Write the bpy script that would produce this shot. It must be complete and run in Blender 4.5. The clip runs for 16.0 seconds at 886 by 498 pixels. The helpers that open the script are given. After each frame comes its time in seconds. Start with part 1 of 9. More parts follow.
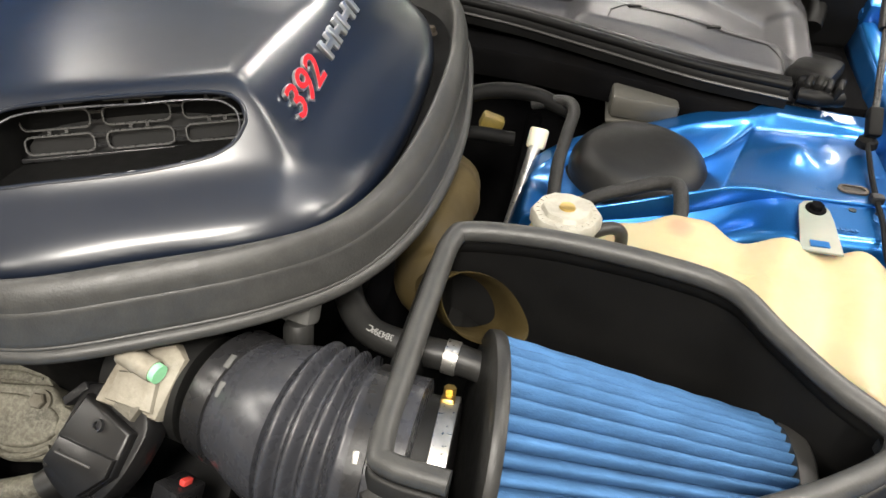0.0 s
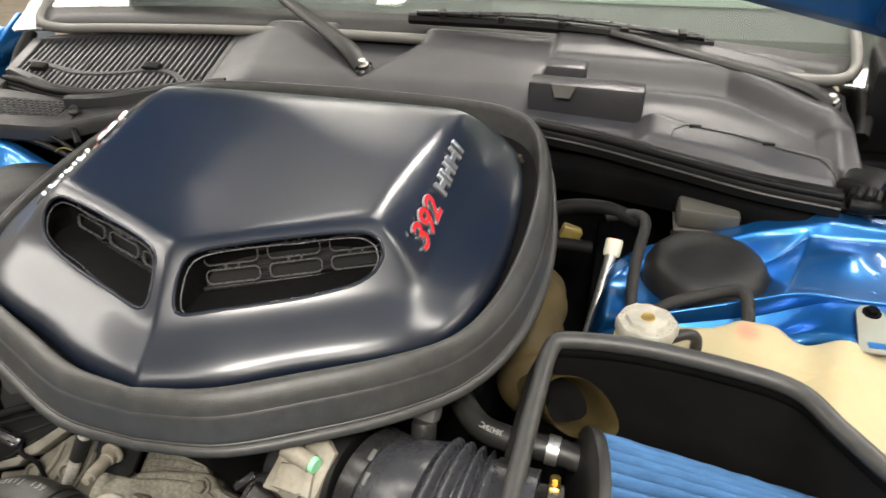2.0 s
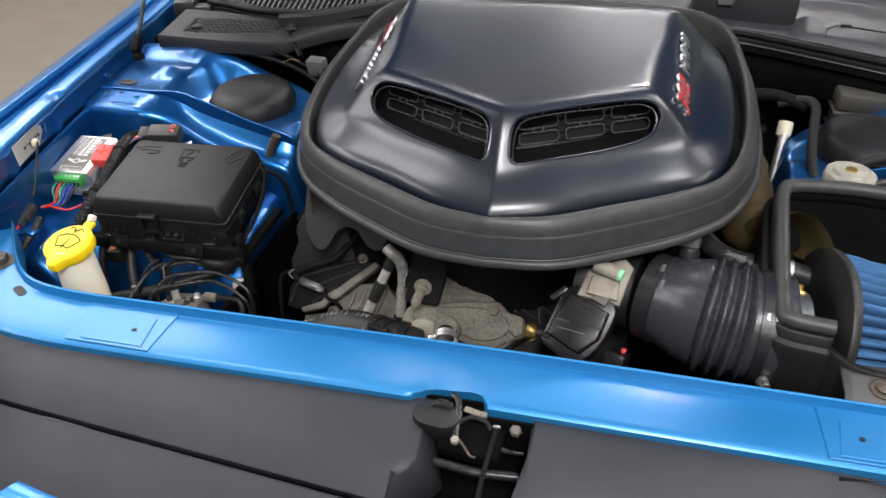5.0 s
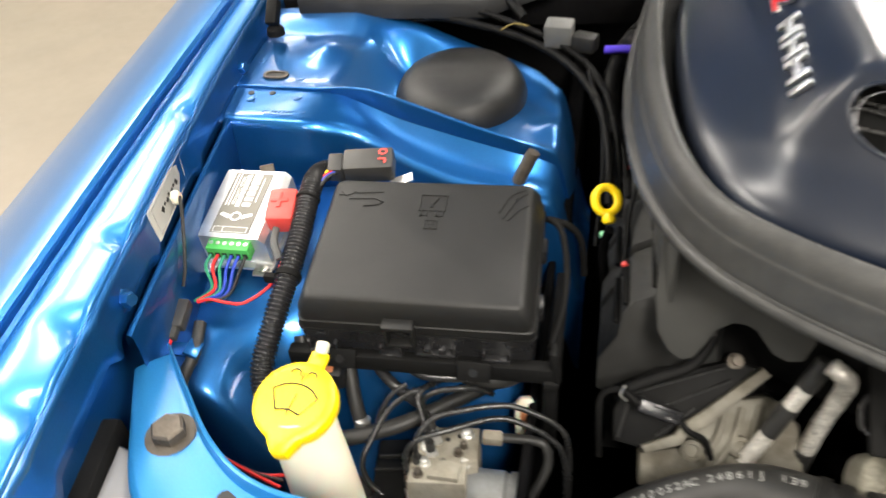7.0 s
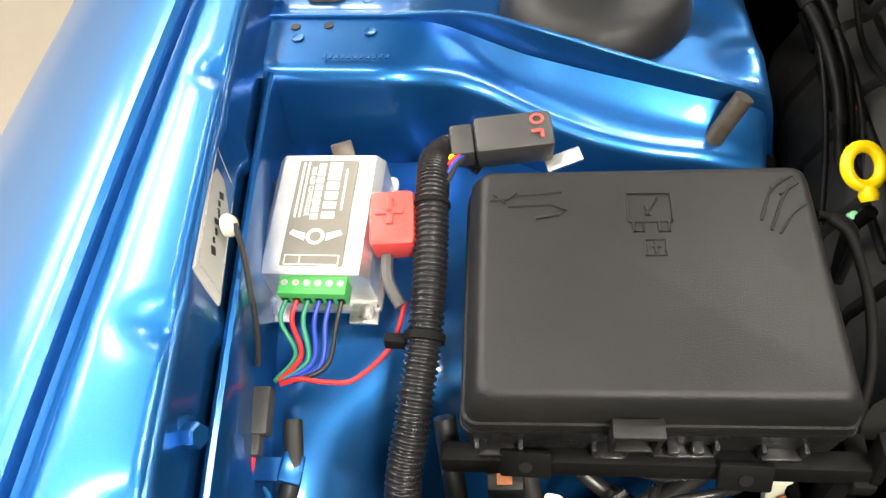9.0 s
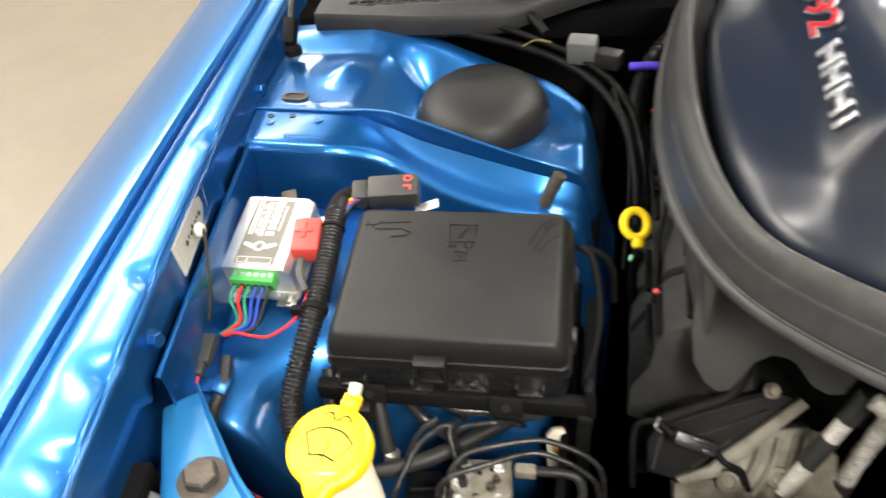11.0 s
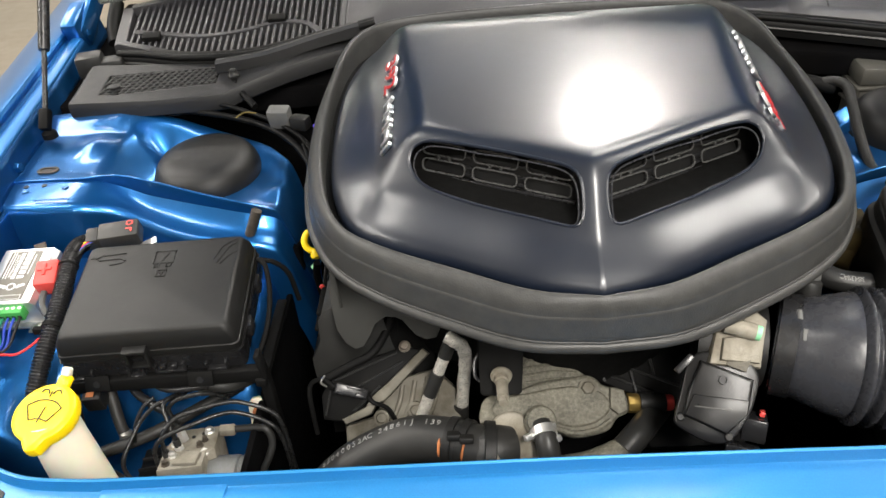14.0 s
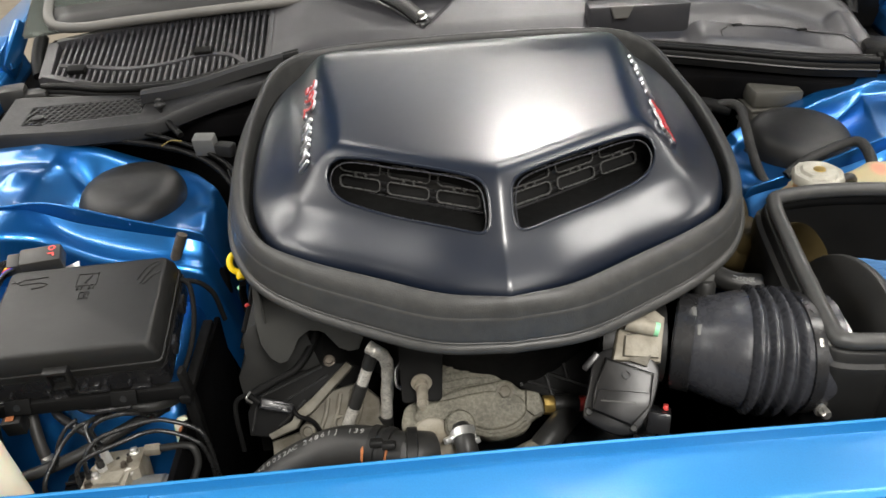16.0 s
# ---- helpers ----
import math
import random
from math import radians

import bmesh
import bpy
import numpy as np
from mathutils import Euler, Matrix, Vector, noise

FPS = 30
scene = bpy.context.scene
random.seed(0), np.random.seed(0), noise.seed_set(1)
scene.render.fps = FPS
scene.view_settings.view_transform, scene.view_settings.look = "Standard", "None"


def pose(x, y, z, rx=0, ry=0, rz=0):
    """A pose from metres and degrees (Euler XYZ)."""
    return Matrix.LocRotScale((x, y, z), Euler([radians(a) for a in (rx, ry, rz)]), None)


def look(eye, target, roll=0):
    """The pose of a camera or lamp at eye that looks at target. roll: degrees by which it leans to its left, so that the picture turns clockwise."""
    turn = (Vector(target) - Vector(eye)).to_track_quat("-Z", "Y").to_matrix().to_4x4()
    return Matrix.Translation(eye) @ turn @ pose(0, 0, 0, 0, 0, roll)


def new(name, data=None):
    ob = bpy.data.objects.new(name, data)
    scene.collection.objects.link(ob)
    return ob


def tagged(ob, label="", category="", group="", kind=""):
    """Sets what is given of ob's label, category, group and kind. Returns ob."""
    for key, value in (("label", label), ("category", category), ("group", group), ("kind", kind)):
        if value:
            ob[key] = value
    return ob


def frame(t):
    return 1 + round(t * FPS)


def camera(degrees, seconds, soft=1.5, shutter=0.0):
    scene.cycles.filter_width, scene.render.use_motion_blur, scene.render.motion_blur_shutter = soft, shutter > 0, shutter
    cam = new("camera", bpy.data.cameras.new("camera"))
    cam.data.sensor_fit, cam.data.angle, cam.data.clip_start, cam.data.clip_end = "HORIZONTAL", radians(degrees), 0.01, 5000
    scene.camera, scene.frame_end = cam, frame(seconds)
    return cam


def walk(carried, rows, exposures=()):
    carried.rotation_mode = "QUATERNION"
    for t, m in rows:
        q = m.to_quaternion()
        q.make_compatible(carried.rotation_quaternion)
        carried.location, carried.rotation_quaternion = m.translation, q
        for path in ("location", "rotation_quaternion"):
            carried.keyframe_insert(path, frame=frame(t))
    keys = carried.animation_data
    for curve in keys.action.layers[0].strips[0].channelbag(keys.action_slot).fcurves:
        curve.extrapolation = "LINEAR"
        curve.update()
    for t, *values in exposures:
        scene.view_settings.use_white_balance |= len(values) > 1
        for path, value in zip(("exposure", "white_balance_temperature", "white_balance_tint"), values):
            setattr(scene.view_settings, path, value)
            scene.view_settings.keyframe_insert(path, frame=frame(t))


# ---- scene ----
cam = camera(60.5, 16.0, shutter=0.35)
PATH = [
    (0, (0.367, -0.065, 1.311), (0.139, 1.525, 0.118), 3.6),
    (0.5, (0.359, -0.08, 1.328), (0.156, 1.553, 0.191), 4.4),
    (0.7, (0.35, -0.083, 1.345), (0.126, 1.505, 0.326), 5.1),
    (0.9, (0.338, -0.087, 1.364), (0.101, 1.515, 0.371), 5.8),
    (1, (0.331, -0.091, 1.372), (0.089, 1.609, 0.346), 6.2),
    (1.2, (0.318, -0.103, 1.383), (0.135, 1.529, 0.427), 7.8),
    (1.35, (0.311, -0.113, 1.388), (0.09, 1.509, 0.423), 6.6),
    (1.5, (0.308, -0.124, 1.391), (0.016, 1.569, 0.367), 5.3),
    (1.7, (0.315, -0.135, 1.394), (0.007, 1.466, 0.42), 3.2),
    (1.85, (0.326, -0.141, 1.396), (0.002, 1.457, 0.421), 1.6),
    (2, (0.336, -0.144, 1.397), (-0.056, 1.525, 0.367), -0),
    (2.2, (0.343, -0.145, 1.394), (-0.054, 1.428, 0.405), -1.9),
    (2.3, (0.346, -0.146, 1.39), (-0.021, 1.428, 0.391), -1.8),
    (2.5, (0.35, -0.146, 1.383), (0.08, 1.505, 0.287), -0.1),
    (3, (0.366, -0.156, 1.374), (0.131, 1.471, 0.234), -1.7),
    (3.4, (0.350, -0.181, 1.380), (0.154, 1.352, 0.275), -0.6),
    (3.5, (0.34, -0.193, 1.383), (0.146, 1.421, 0.218), -0.3),
    (3.7, (0.314, -0.224, 1.391), (0.222, 1.303, 0.264), 0.4),
    (3.85, (0.287, -0.254, 1.398), (0.181, 1.275, 0.275), 1),
    (4, (0.255, -0.287, 1.406), (0.096, 1.312, 0.216), 1.5),
    (4.2, (0.202, -0.336, 1.417), (0.031, 1.082, 0.321), 1.8),
    (4.5, (0.145, -0.393, 1.425), (-0.148, 1.165, 0.205), 2),
    (4.7, (0.134, -0.41, 1.425), (-0.25, 1.178, 0.27), -0.9),
    (6.8, (-0.251, -0.139, 1.356), (-0.654, 1.365, 0.101), -4.6),
    (7, (-0.312, -0.078, 1.325), (-0.698, 1.389, 0.021), -5.4),
    (7.5, (-0.441, 0.05, 1.275), (-0.688, 1.43, -0.152), -4.3),
    (7.7, (-0.467, 0.081, 1.259), (-0.714, 1.326, -0.155), -4.7),
    (8, (-0.49, 0.116, 1.24), (-0.704, 1.402, -0.277), -5.2),
    (8.2, (-0.501, 0.133, 1.237), (-0.715, 1.398, -0.298), -5.7),
    (10.3, (-0.464, 0.104, 1.296), (-0.84, 1.38, -0.198), -8.1),
    (10.5, (-0.431, 0.068, 1.314), (-0.826, 1.397, -0.127), -7),
    (11, (-0.335, -0.052, 1.344), (-0.734, 1.396, 0.023), -6.6),
    (11.5, (-0.194, -0.12, 1.377), (-0.508, 1.389, 0.103), -7.7),
    (11.7, (-0.164, -0.136, 1.384), (-0.408, 1.297, 0.161), -6.9),
    (12, (-0.148, -0.158, 1.387), (-0.327, 1.373, 0.112), -5.6),
    (12.5, (-0.137, -0.198, 1.389), (-0.293, 1.332, 0.111), -5.4),
    (13, (-0.123, -0.218, 1.404), (-0.269, 1.315, 0.128), -5.2),
    (13.5, (-0.108, -0.236, 1.416), (-0.223, 1.332, 0.18), -5.1),
    (14, (-0.1, -0.245, 1.422), (-0.201, 1.354, 0.225), -5.3),
    (14.5, (-0.092, -0.248, 1.42), (-0.18, 1.376, 0.256), -5.5),
    (15, (-0.082, -0.256, 1.434), (-0.138, 1.398, 0.311), -5.4),
    (15.5, (-0.077, -0.269, 1.418), (-0.081, 1.395, 0.309), -4.2),
    (16, (-0.074, -0.29, 1.417), (-0.022, 1.366, 0.296), -3.7),
]
walk(cam, [(t, look(eye, target, roll)) for t, eye, target, roll in PATH],
     exposures=[(0.0, 0.64, 6850, 10), (1.5, 0.40, 6800, 10), (2.5, 0.38, 6850, 10), (3.5, 0.16, 6600, 12), (4.7, -0.24, 6200, 14), (7.0, 0.66, 6850, 10), (8.2, 0.84, 7000, 10), (10.3, 0.60, 6850, 10), (11.0, 0.64, 6850, 10), (11.5, 0.60, 6750, 10), (12.5, 0.42, 6700, 10), (14.0, 0.30, 6650, 10), (16.0, 0.12, 6550, 10)])

# ---------------------------------------------------------------- world and light
world = bpy.data.worlds.new("world")
scene.world = world
world.use_nodes = True
world.node_tree.nodes["Background"].inputs["Color"].default_value = (0.75, 0.82, 0.9, 1)
world.node_tree.nodes["Background"].inputs["Strength"].default_value = 0.15


def area_lamp(name, loc, target, sx, sy, watts, colour):
    data = bpy.data.lights.new(name, "AREA")
    data.shape, data.size, data.size_y, data.energy, data.color = "RECTANGLE", sx, sy, watts, colour
    ob = new(name, data)
    ob.matrix_world = look(loc, target)
    return ob


# ceiling light fittings of the workshop, some added as unseen fill: (x, y, length along x, length along y)
CEILING = 3.3
FITTINGS = [(0.62, 3.0, 0.46, 0.38, 64), (-2.2, 2.3, 0.60, 1.6, 52), (2.6, 2.4, 0.25, 1.5, 50), (0.95, 1.50, 1.2, 0.50, 50), (-0.72, 2.1, 0.12, 1.0, 12), (-3.3, 2.4, 0.3, 2.2, 70), (-3.3, -0.6, 0.3, 2.2, 70),
            # (0.5, -1.6) is added front fill; (-1.2, 7.2) is added to light the north wall
            (-1.60, 0.30, 1.4, 0.30, 34), (0.5, -1.6, 0.5, 1.2, 125), (0.35, 6.2, 1.3, 0.5, 70), (-2.0, 5.0, 1.6, 0.5, 55), (1.75, 0.25, 1.1, 0.30, 42),
            (4.6, 0.6, 0.7, 2.4, 120), (3.6, 6.4, 1.2, 0.5, 70), (-5.6, 3.4, 0.3, 2.2, 70), (-4.6, 0.0, 0.9, 2.4, 110), (-1.2, 7.2, 2.4, 0.4, 75), (-0.5, -3.4, 0.3, 1.8, 45), (1.6, -3.4, 0.3, 1.8, 80)]
for fx, fy, lx, ly, w in FITTINGS:
    area_lamp("fitting_light", (fx, fy, CEILING - 0.10), (fx, fy + 0.0001, 0), lx, ly, w, (1.0, 0.97, 0.92))

# ---------------------------------------------------------------- materials
def material(name, colour, rough=0.5, metal=0.0, vary=0.15, scale=30.0, bump=0.0, bump_scale=400.0, dirt=None, dirt_amount=0.0, dirt_scale=8.0,
             coat=0.0, coat_rough=0.05, spec=0.5, rough_vary=0.1, subsurface=0.0, transmission=0.0, ior=1.45, per_object=0.0, stretch=(1, 1, 1), emit=0.0):
    """A Principled surface with colour variation at two scales, optional dirt and fine relief."""
    mat = bpy.data.materials.new(name)
    mat.use_nodes = True
    nt = mat.node_tree
    N, L = nt.nodes, nt.links
    p = N["Principled BSDF"]
    co = N.new("ShaderNodeTexCoord")
    mp = N.new("ShaderNodeMapping")
    mp.inputs["Scale"].default_value = stretch
    L.new(co.outputs["Object"], mp.inputs["Vector"])
    big = N.new("ShaderNodeTexNoise")
    big.inputs["Scale"].default_value, big.inputs["Detail"].default_value = scale, 6
    L.new(mp.outputs[0], big.inputs["Vector"])
    ramp = N.new("ShaderNodeMapRange")
    ramp.inputs["From Min"].default_value, ramp.inputs["From Max"].default_value = 0.3, 0.7
    ramp.inputs["To Min"].default_value, ramp.inputs["To Max"].default_value = 1 - vary, 1 + vary
    L.new(big.outputs["Fac"], ramp.inputs["Value"])
    mul = N.new("ShaderNodeVectorMath")
    mul.operation = "SCALE"
    mul.inputs[0].default_value = colour
    L.new(ramp.outputs[0], mul.inputs["Scale"])
    out = mul.outputs[0]
    if per_object:
        info = N.new("ShaderNodeObjectInfo")
        r2 = N.new("ShaderNodeMapRange")
        r2.inputs["To Min"].default_value, r2.inputs["To Max"].default_value = 1 - per_object, 1 + per_object
        L.new(info.outputs["Random"], r2.inputs["Value"])
        m2 = N.new("ShaderNodeVectorMath")
        m2.operation = "SCALE"
        L.new(out, m2.inputs[0])
        L.new(r2.outputs[0], m2.inputs["Scale"])
        out = m2.outputs[0]
    rsock = None
    if dirt is not None:
        dn = N.new("ShaderNodeTexNoise")
        dn.inputs["Scale"].default_value, dn.inputs["Detail"].default_value, dn.inputs["Roughness"].default_value = dirt_scale, 10, 0.65
        L.new(mp.outputs[0], dn.inputs["Vector"])
        dr = N.new("ShaderNodeMapRange")
        dr.inputs["From Min"].default_value, dr.inputs["From Max"].default_value = 0.42, 0.72
        dr.inputs["To Max"].default_value = dirt_amount
        L.new(dn.outputs["Fac"], dr.inputs["Value"])
        mix = N.new("ShaderNodeMix")
        mix.data_type = "RGBA"
        L.new(dr.outputs[0], mix.inputs["Factor"])
        L.new(out, mix.inputs["A"])
        mix.inputs["B"].default_value = (*dirt, 1)
        out = mix.outputs["Result"]
        rsock = dr.outputs[0]
    L.new(out, p.inputs["Base Color"])
    rr = N.new("ShaderNodeMapRange")
    rr.inputs["From Min"].default_value, rr.inputs["From Max"].default_value = 0.3, 0.7
    rr.inputs["To Min"].default_value, rr.inputs["To Max"].default_value = max(0.0, rough - rough_vary * rough), min(1.0, rough + rough_vary * rough)
    fine = N.new("ShaderNodeTexNoise")
    fine.inputs["Scale"].default_value, fine.inputs["Detail"].default_value = scale * 5, 4
    L.new(mp.outputs[0], fine.inputs["Vector"])
    L.new(fine.outputs["Fac"], rr.inputs["Value"])
    if rsock is not None:
        ad = N.new("ShaderNodeMath")
        ad.operation, ad.use_clamp = "MULTIPLY_ADD", True
        L.new(rsock, ad.inputs[0])
        ad.inputs[1].default_value = 0.5
        L.new(rr.outputs[0], ad.inputs[2])
        L.new(ad.outputs[0], p.inputs["Roughness"])
    else:
        L.new(rr.outputs[0], p.inputs["Roughness"])
    p.inputs["Metallic"].default_value = metal
    p.inputs["Coat Weight"].default_value, p.inputs["Coat Roughness"].default_value = coat, coat_rough
    p.inputs["Specular IOR Level"].default_value, p.inputs["IOR"].default_value = spec, ior
    p.inputs["Subsurface Weight"].default_value, p.inputs["Subsurface Scale"].default_value = subsurface, 0.02
    p.inputs["Transmission Weight"].default_value = transmission
    if emit:
        p.inputs["Emission Color"].default_value, p.inputs["Emission Strength"].default_value = (*colour, 1), emit
    if bump:
        bn = N.new("ShaderNodeTexNoise")
        bn.inputs["Scale"].default_value, bn.inputs["Detail"].default_value = bump_scale, 3
        L.new(mp.outputs[0], bn.inputs["Vector"])
        bp = N.new("ShaderNodeBump")
        bp.inputs["Strength"].default_value, bp.inputs["Distance"].default_value = bump, 0.001
        L.new(bn.outputs["Fac"], bp.inputs["Height"])
        L.new(bp.outputs[0], p.inputs["Normal"])
    return mat


M_BLUE = material("blue_metallic_paint", (0.013, 0.170, 0.47), 0.36, 0.70, vary=0.05, scale=900, coat=0.9, coat_rough=0.17, bump=0.06, bump_scale=30)
M_BLUE_BAR = material("blue_bar_paint", (0.013, 0.172, 0.41), 0.42, 0.45, vary=0.06, scale=600, coat=0.4, coat_rough=0.22, bump=0.10, bump_scale=14, dirt=(0.06, 0.20, 0.42), dirt_amount=0.2)
# the body blue darkened for inner panels, their shade put into the colour
M_BLUE_IN = material("blue_paint_in_shade", (0.0065, 0.103, 0.312), 0.33, 0.80, vary=0.08, scale=700, coat=0.55, coat_rough=0.11, bump=0.10, bump_scale=40, dirt=(0.10, 0.13, 0.18), dirt_amount=0.12)
M_SATIN = material("satin_black_scoop", (0.0042, 0.0072, 0.0150), 0.33, 0.0, vary=0.06, scale=12, spec=0.55, coat=0.30, coat_rough=0.19, rough_vary=0.05, bump=0.03, bump_scale=1500)
M_RUBBER = material("black_rubber", (0.017, 0.017, 0.0165), 0.40, vary=0.25, scale=25, bump=0.15, bump_scale=700, dirt=(0.06, 0.056, 0.05), dirt_amount=0.25, dirt_scale=9, spec=0.4)
M_PLASTIC = material("black_textured_plastic", (0.009, 0.009, 0.0088), 0.44, vary=0.2, scale=18, bump=0.25, bump_scale=1300, spec=0.33, dirt=(0.04, 0.038, 0.034), dirt_amount=0.08)
M_PLASTIC_DULL = material("dull_black_plastic", (0.0055, 0.0055, 0.0055), 0.58, vary=0.2, scale=20, bump=0.2, bump_scale=900, spec=0.10, dirt=(0.010, 0.0095, 0.0085), dirt_amount=0.3)
M_PLASTIC_GLOSS = material("smooth_black_plastic", (0.014, 0.014, 0.015), 0.28, vary=0.15, scale=20, bump=0.05, bump_scale=300, spec=0.5)
M_GREY_PLASTIC = material("grey_plastic", (0.085, 0.085, 0.082), 0.5, vary=0.15, scale=30, bump=0.1, bump_scale=800)
M_COWL = material("cowl_plastic", (0.0225, 0.0225, 0.0255), 0.36, vary=0.12, scale=10, bump=0.25, bump_scale=1500, dirt=(0.09, 0.085, 0.08), dirt_amount=0.15, dirt_scale=5)
M_COVER = material("dark_grey_nose_plastic", (0.0135, 0.0147, 0.0195), 0.50, vary=0.10, scale=10, bump=0.3, bump_scale=1500, dirt=(0.06, 0.058, 0.056), dirt_amount=0.15, dirt_scale=5)
M_ALU = material("cast_aluminium", (0.125, 0.116, 0.094), 0.60, 0.2, vary=0.25, scale=30, bump=0.5, bump_scale=500, dirt=(0.055, 0.045, 0.03), dirt_amount=0.85, dirt_scale=22)
M_CAST = material("grimy_speckled_casting", (0.092, 0.085, 0.065), 0.60, 0.12, vary=0.42, scale=34, bump=0.8, bump_scale=380, dirt=(0.26, 0.25, 0.205), dirt_amount=0.7, dirt_scale=300)
M_ALU_PALE = material("pale_cast_alloy", (0.27, 0.25, 0.205), 0.6, 0.2, vary=0.2, scale=30, bump=0.4, bump_scale=400, dirt=(0.10, 0.075, 0.045), dirt_amount=0.8, dirt_scale=25)
M_FOIL = material("crinkled_foil", (0.58, 0.56, 0.51), 0.34, 0.5, vary=0.25, scale=120, bump=1.0, bump_scale=350, rough_vary=0.4)
M_SHROUD = material("dull_grey_shroud", (0.030, 0.030, 0.028), 0.6, vary=0.15, scale=12, bump=0.2, bump_scale=900, spec=0.3)
M_TAB = material("grey_black_plastic", (0.055, 0.054, 0.052), 0.45, vary=0.12, scale=20, bump=0.1, bump_scale=900)
M_MOTOR = material("dull_zinc_motor", (0.21, 0.22, 0.225), 0.42, 0.5, vary=0.12, scale=40, bump=0.1, bump_scale=300, dirt=(0.09, 0.08, 0.06), dirt_amount=0.5, dirt_scale=30)
M_SEAL = material("weathered_rubber_seal", (0.034, 0.0342, 0.0335), 0.38, vary=0.10, scale=60, bump=0.2, bump_scale=600, dirt=(0.085, 0.084, 0.078), dirt_amount=0.22, dirt_scale=90, spec=0.42)
# rubber darkened further: the shade under bonnet and cowl is in the colour
M_SEAL_DARK = material("cowl_rubber_in_shade", (0.0042, 0.0042, 0.0042), 0.42, vary=0.25, scale=30, bump=0.15, bump_scale=500, dirt=(0.010, 0.0098, 0.0095), dirt_amount=0.25, dirt_scale=12, spec=0.12)
M_RUBBER_SLEEK = material("sleek_black_rubber", (0.030, 0.031, 0.036), 0.27, vary=0.12, scale=25, bump=0.12, bump_scale=300, dirt=(0.05, 0.05, 0.048), dirt_amount=0.06, dirt_scale=60)
M_GRILLE = material("grille_plastic", (0.075, 0.075, 0.074), 0.28, vary=0.15, scale=60, bump=0.05, bump_scale=900)
M_GREEN_PALE = material("pale_green_paint", (0.25, 0.62, 0.35), 0.5, vary=0.1, scale=90)
M_BOLT = material("dull_brown_steel", (0.085, 0.072, 0.058), 0.5, 0.6, vary=0.25, scale=90, bump=0.2, bump_scale=500, rough_vary=0.3)
M_ALU_CLEAN = material("bright_aluminium", (0.74, 0.74, 0.72), 0.42, 0.9, vary=0.1, scale=60, bump=0.1, bump_scale=400, rough_vary=0.3)
M_STEEL = material("zinc_steel", (0.5, 0.49, 0.46), 0.35, 0.9, vary=0.2, scale=90, bump=0.1, bump_scale=600, rough_vary=0.3)
M_BADGE = material("satin_chrome", (0.62, 0.63, 0.65), 0.33, 1.0, vary=0.05, scale=60)
M_RED = material("red_enamel", (0.50, 0.014, 0.016), 0.3, vary=0.08, scale=80, coat=0.5)
M_REDPL = material("red_plastic", (0.62, 0.06, 0.05), 0.45, vary=0.1, scale=60)
M_YELLOW = material("yellow_plastic", (0.86, 0.60, 0.005), 0.38, vary=0.06, scale=40, bump=0.05, bump_scale=600)
M_CREAM = material("aged_translucent_plastic", (0.50, 0.41, 0.225), 0.42, vary=0.10, scale=9, subsurface=0.35, bump=0.15, bump_scale=200, dirt=(0.42, 0.32, 0.16), dirt_amount=0.35, dirt_scale=7)
M_WHITE_PL = material("washer_neck_plastic", (0.62, 0.58, 0.46), 0.5, vary=0.06, scale=12, subsurface=0.3, bump=0.06, bump_scale=200)
# reservoir plastic darkened to carry the shade below the cowl, with real dirt
M_RESERVOIR = material("reservoir_plastic_in_shade", (0.040, 0.039, 0.034), 0.5, vary=0.12, scale=20, bump=0.06, bump_scale=200, dirt=(0.10, 0.09, 0.07), dirt_amount=0.3, dirt_scale=15)
M_BROWN = material("brown_duct_plastic", (0.050, 0.036, 0.013), 0.5, vary=0.3, scale=16, bump=0.2, bump_scale=300, spec=0.2, dirt=(0.030, 0.022, 0.010), dirt_amount=0.7, dirt_scale=9)
M_FILTER = material("blue_filter_media", (0.046, 0.118, 0.245), 0.92, vary=0.18, scale=60, bump=0.6, bump_scale=900, spec=0.15, dirt=(0.016, 0.034, 0.070), dirt_amount=0.45, dirt_scale=38, stretch=(0.35, 1, 1))
M_GREEN = material("green_plastic", (0.06, 0.36, 0.08), 0.45, vary=0.1, scale=80)
M_WIRE_RED = material("red_wire", (0.55, 0.02, 0.02), 0.4, vary=0.1, scale=80)
M_WIRE_BLUE = material("blue_wire", (0.02, 0.05, 0.35), 0.4, vary=0.1, scale=80)
M_WIRE_GREEN = material("green_wire", (0.02, 0.22, 0.12), 0.4, vary=0.1, scale=80)
M_WIRE_BLACK = material("black_wire", (0.012, 0.012, 0.012), 0.45, vary=0.1, scale=80)
M_LABEL = material("grey_label", (0.165, 0.156, 0.130), 0.5, vary=0.1, scale=50)
M_WHITE = material("white_print", (0.72, 0.72, 0.7), 0.5, vary=0.1, scale=300)
M_GREY_PRINT = material("worn_grey_print", (0.25, 0.25, 0.24), 0.6, vary=0.3, scale=300)
M_RUST = material("rusty_mark", (0.35, 0.12, 0.04), 0.7, vary=0.3, scale=120)
M_DECAL = material("paper_decal", (0.31, 0.31, 0.285), 0.5, vary=0.08, scale=30, dirt=(0.35, 0.32, 0.28), dirt_amount=0.3, dirt_scale=30)
# black for print, and for shade painted into holes and hollows
M_BLACK_PRINT_SHADE = material("black_print_and_shade", (0.005, 0.005, 0.005), 0.5, vary=0.1, scale=100)
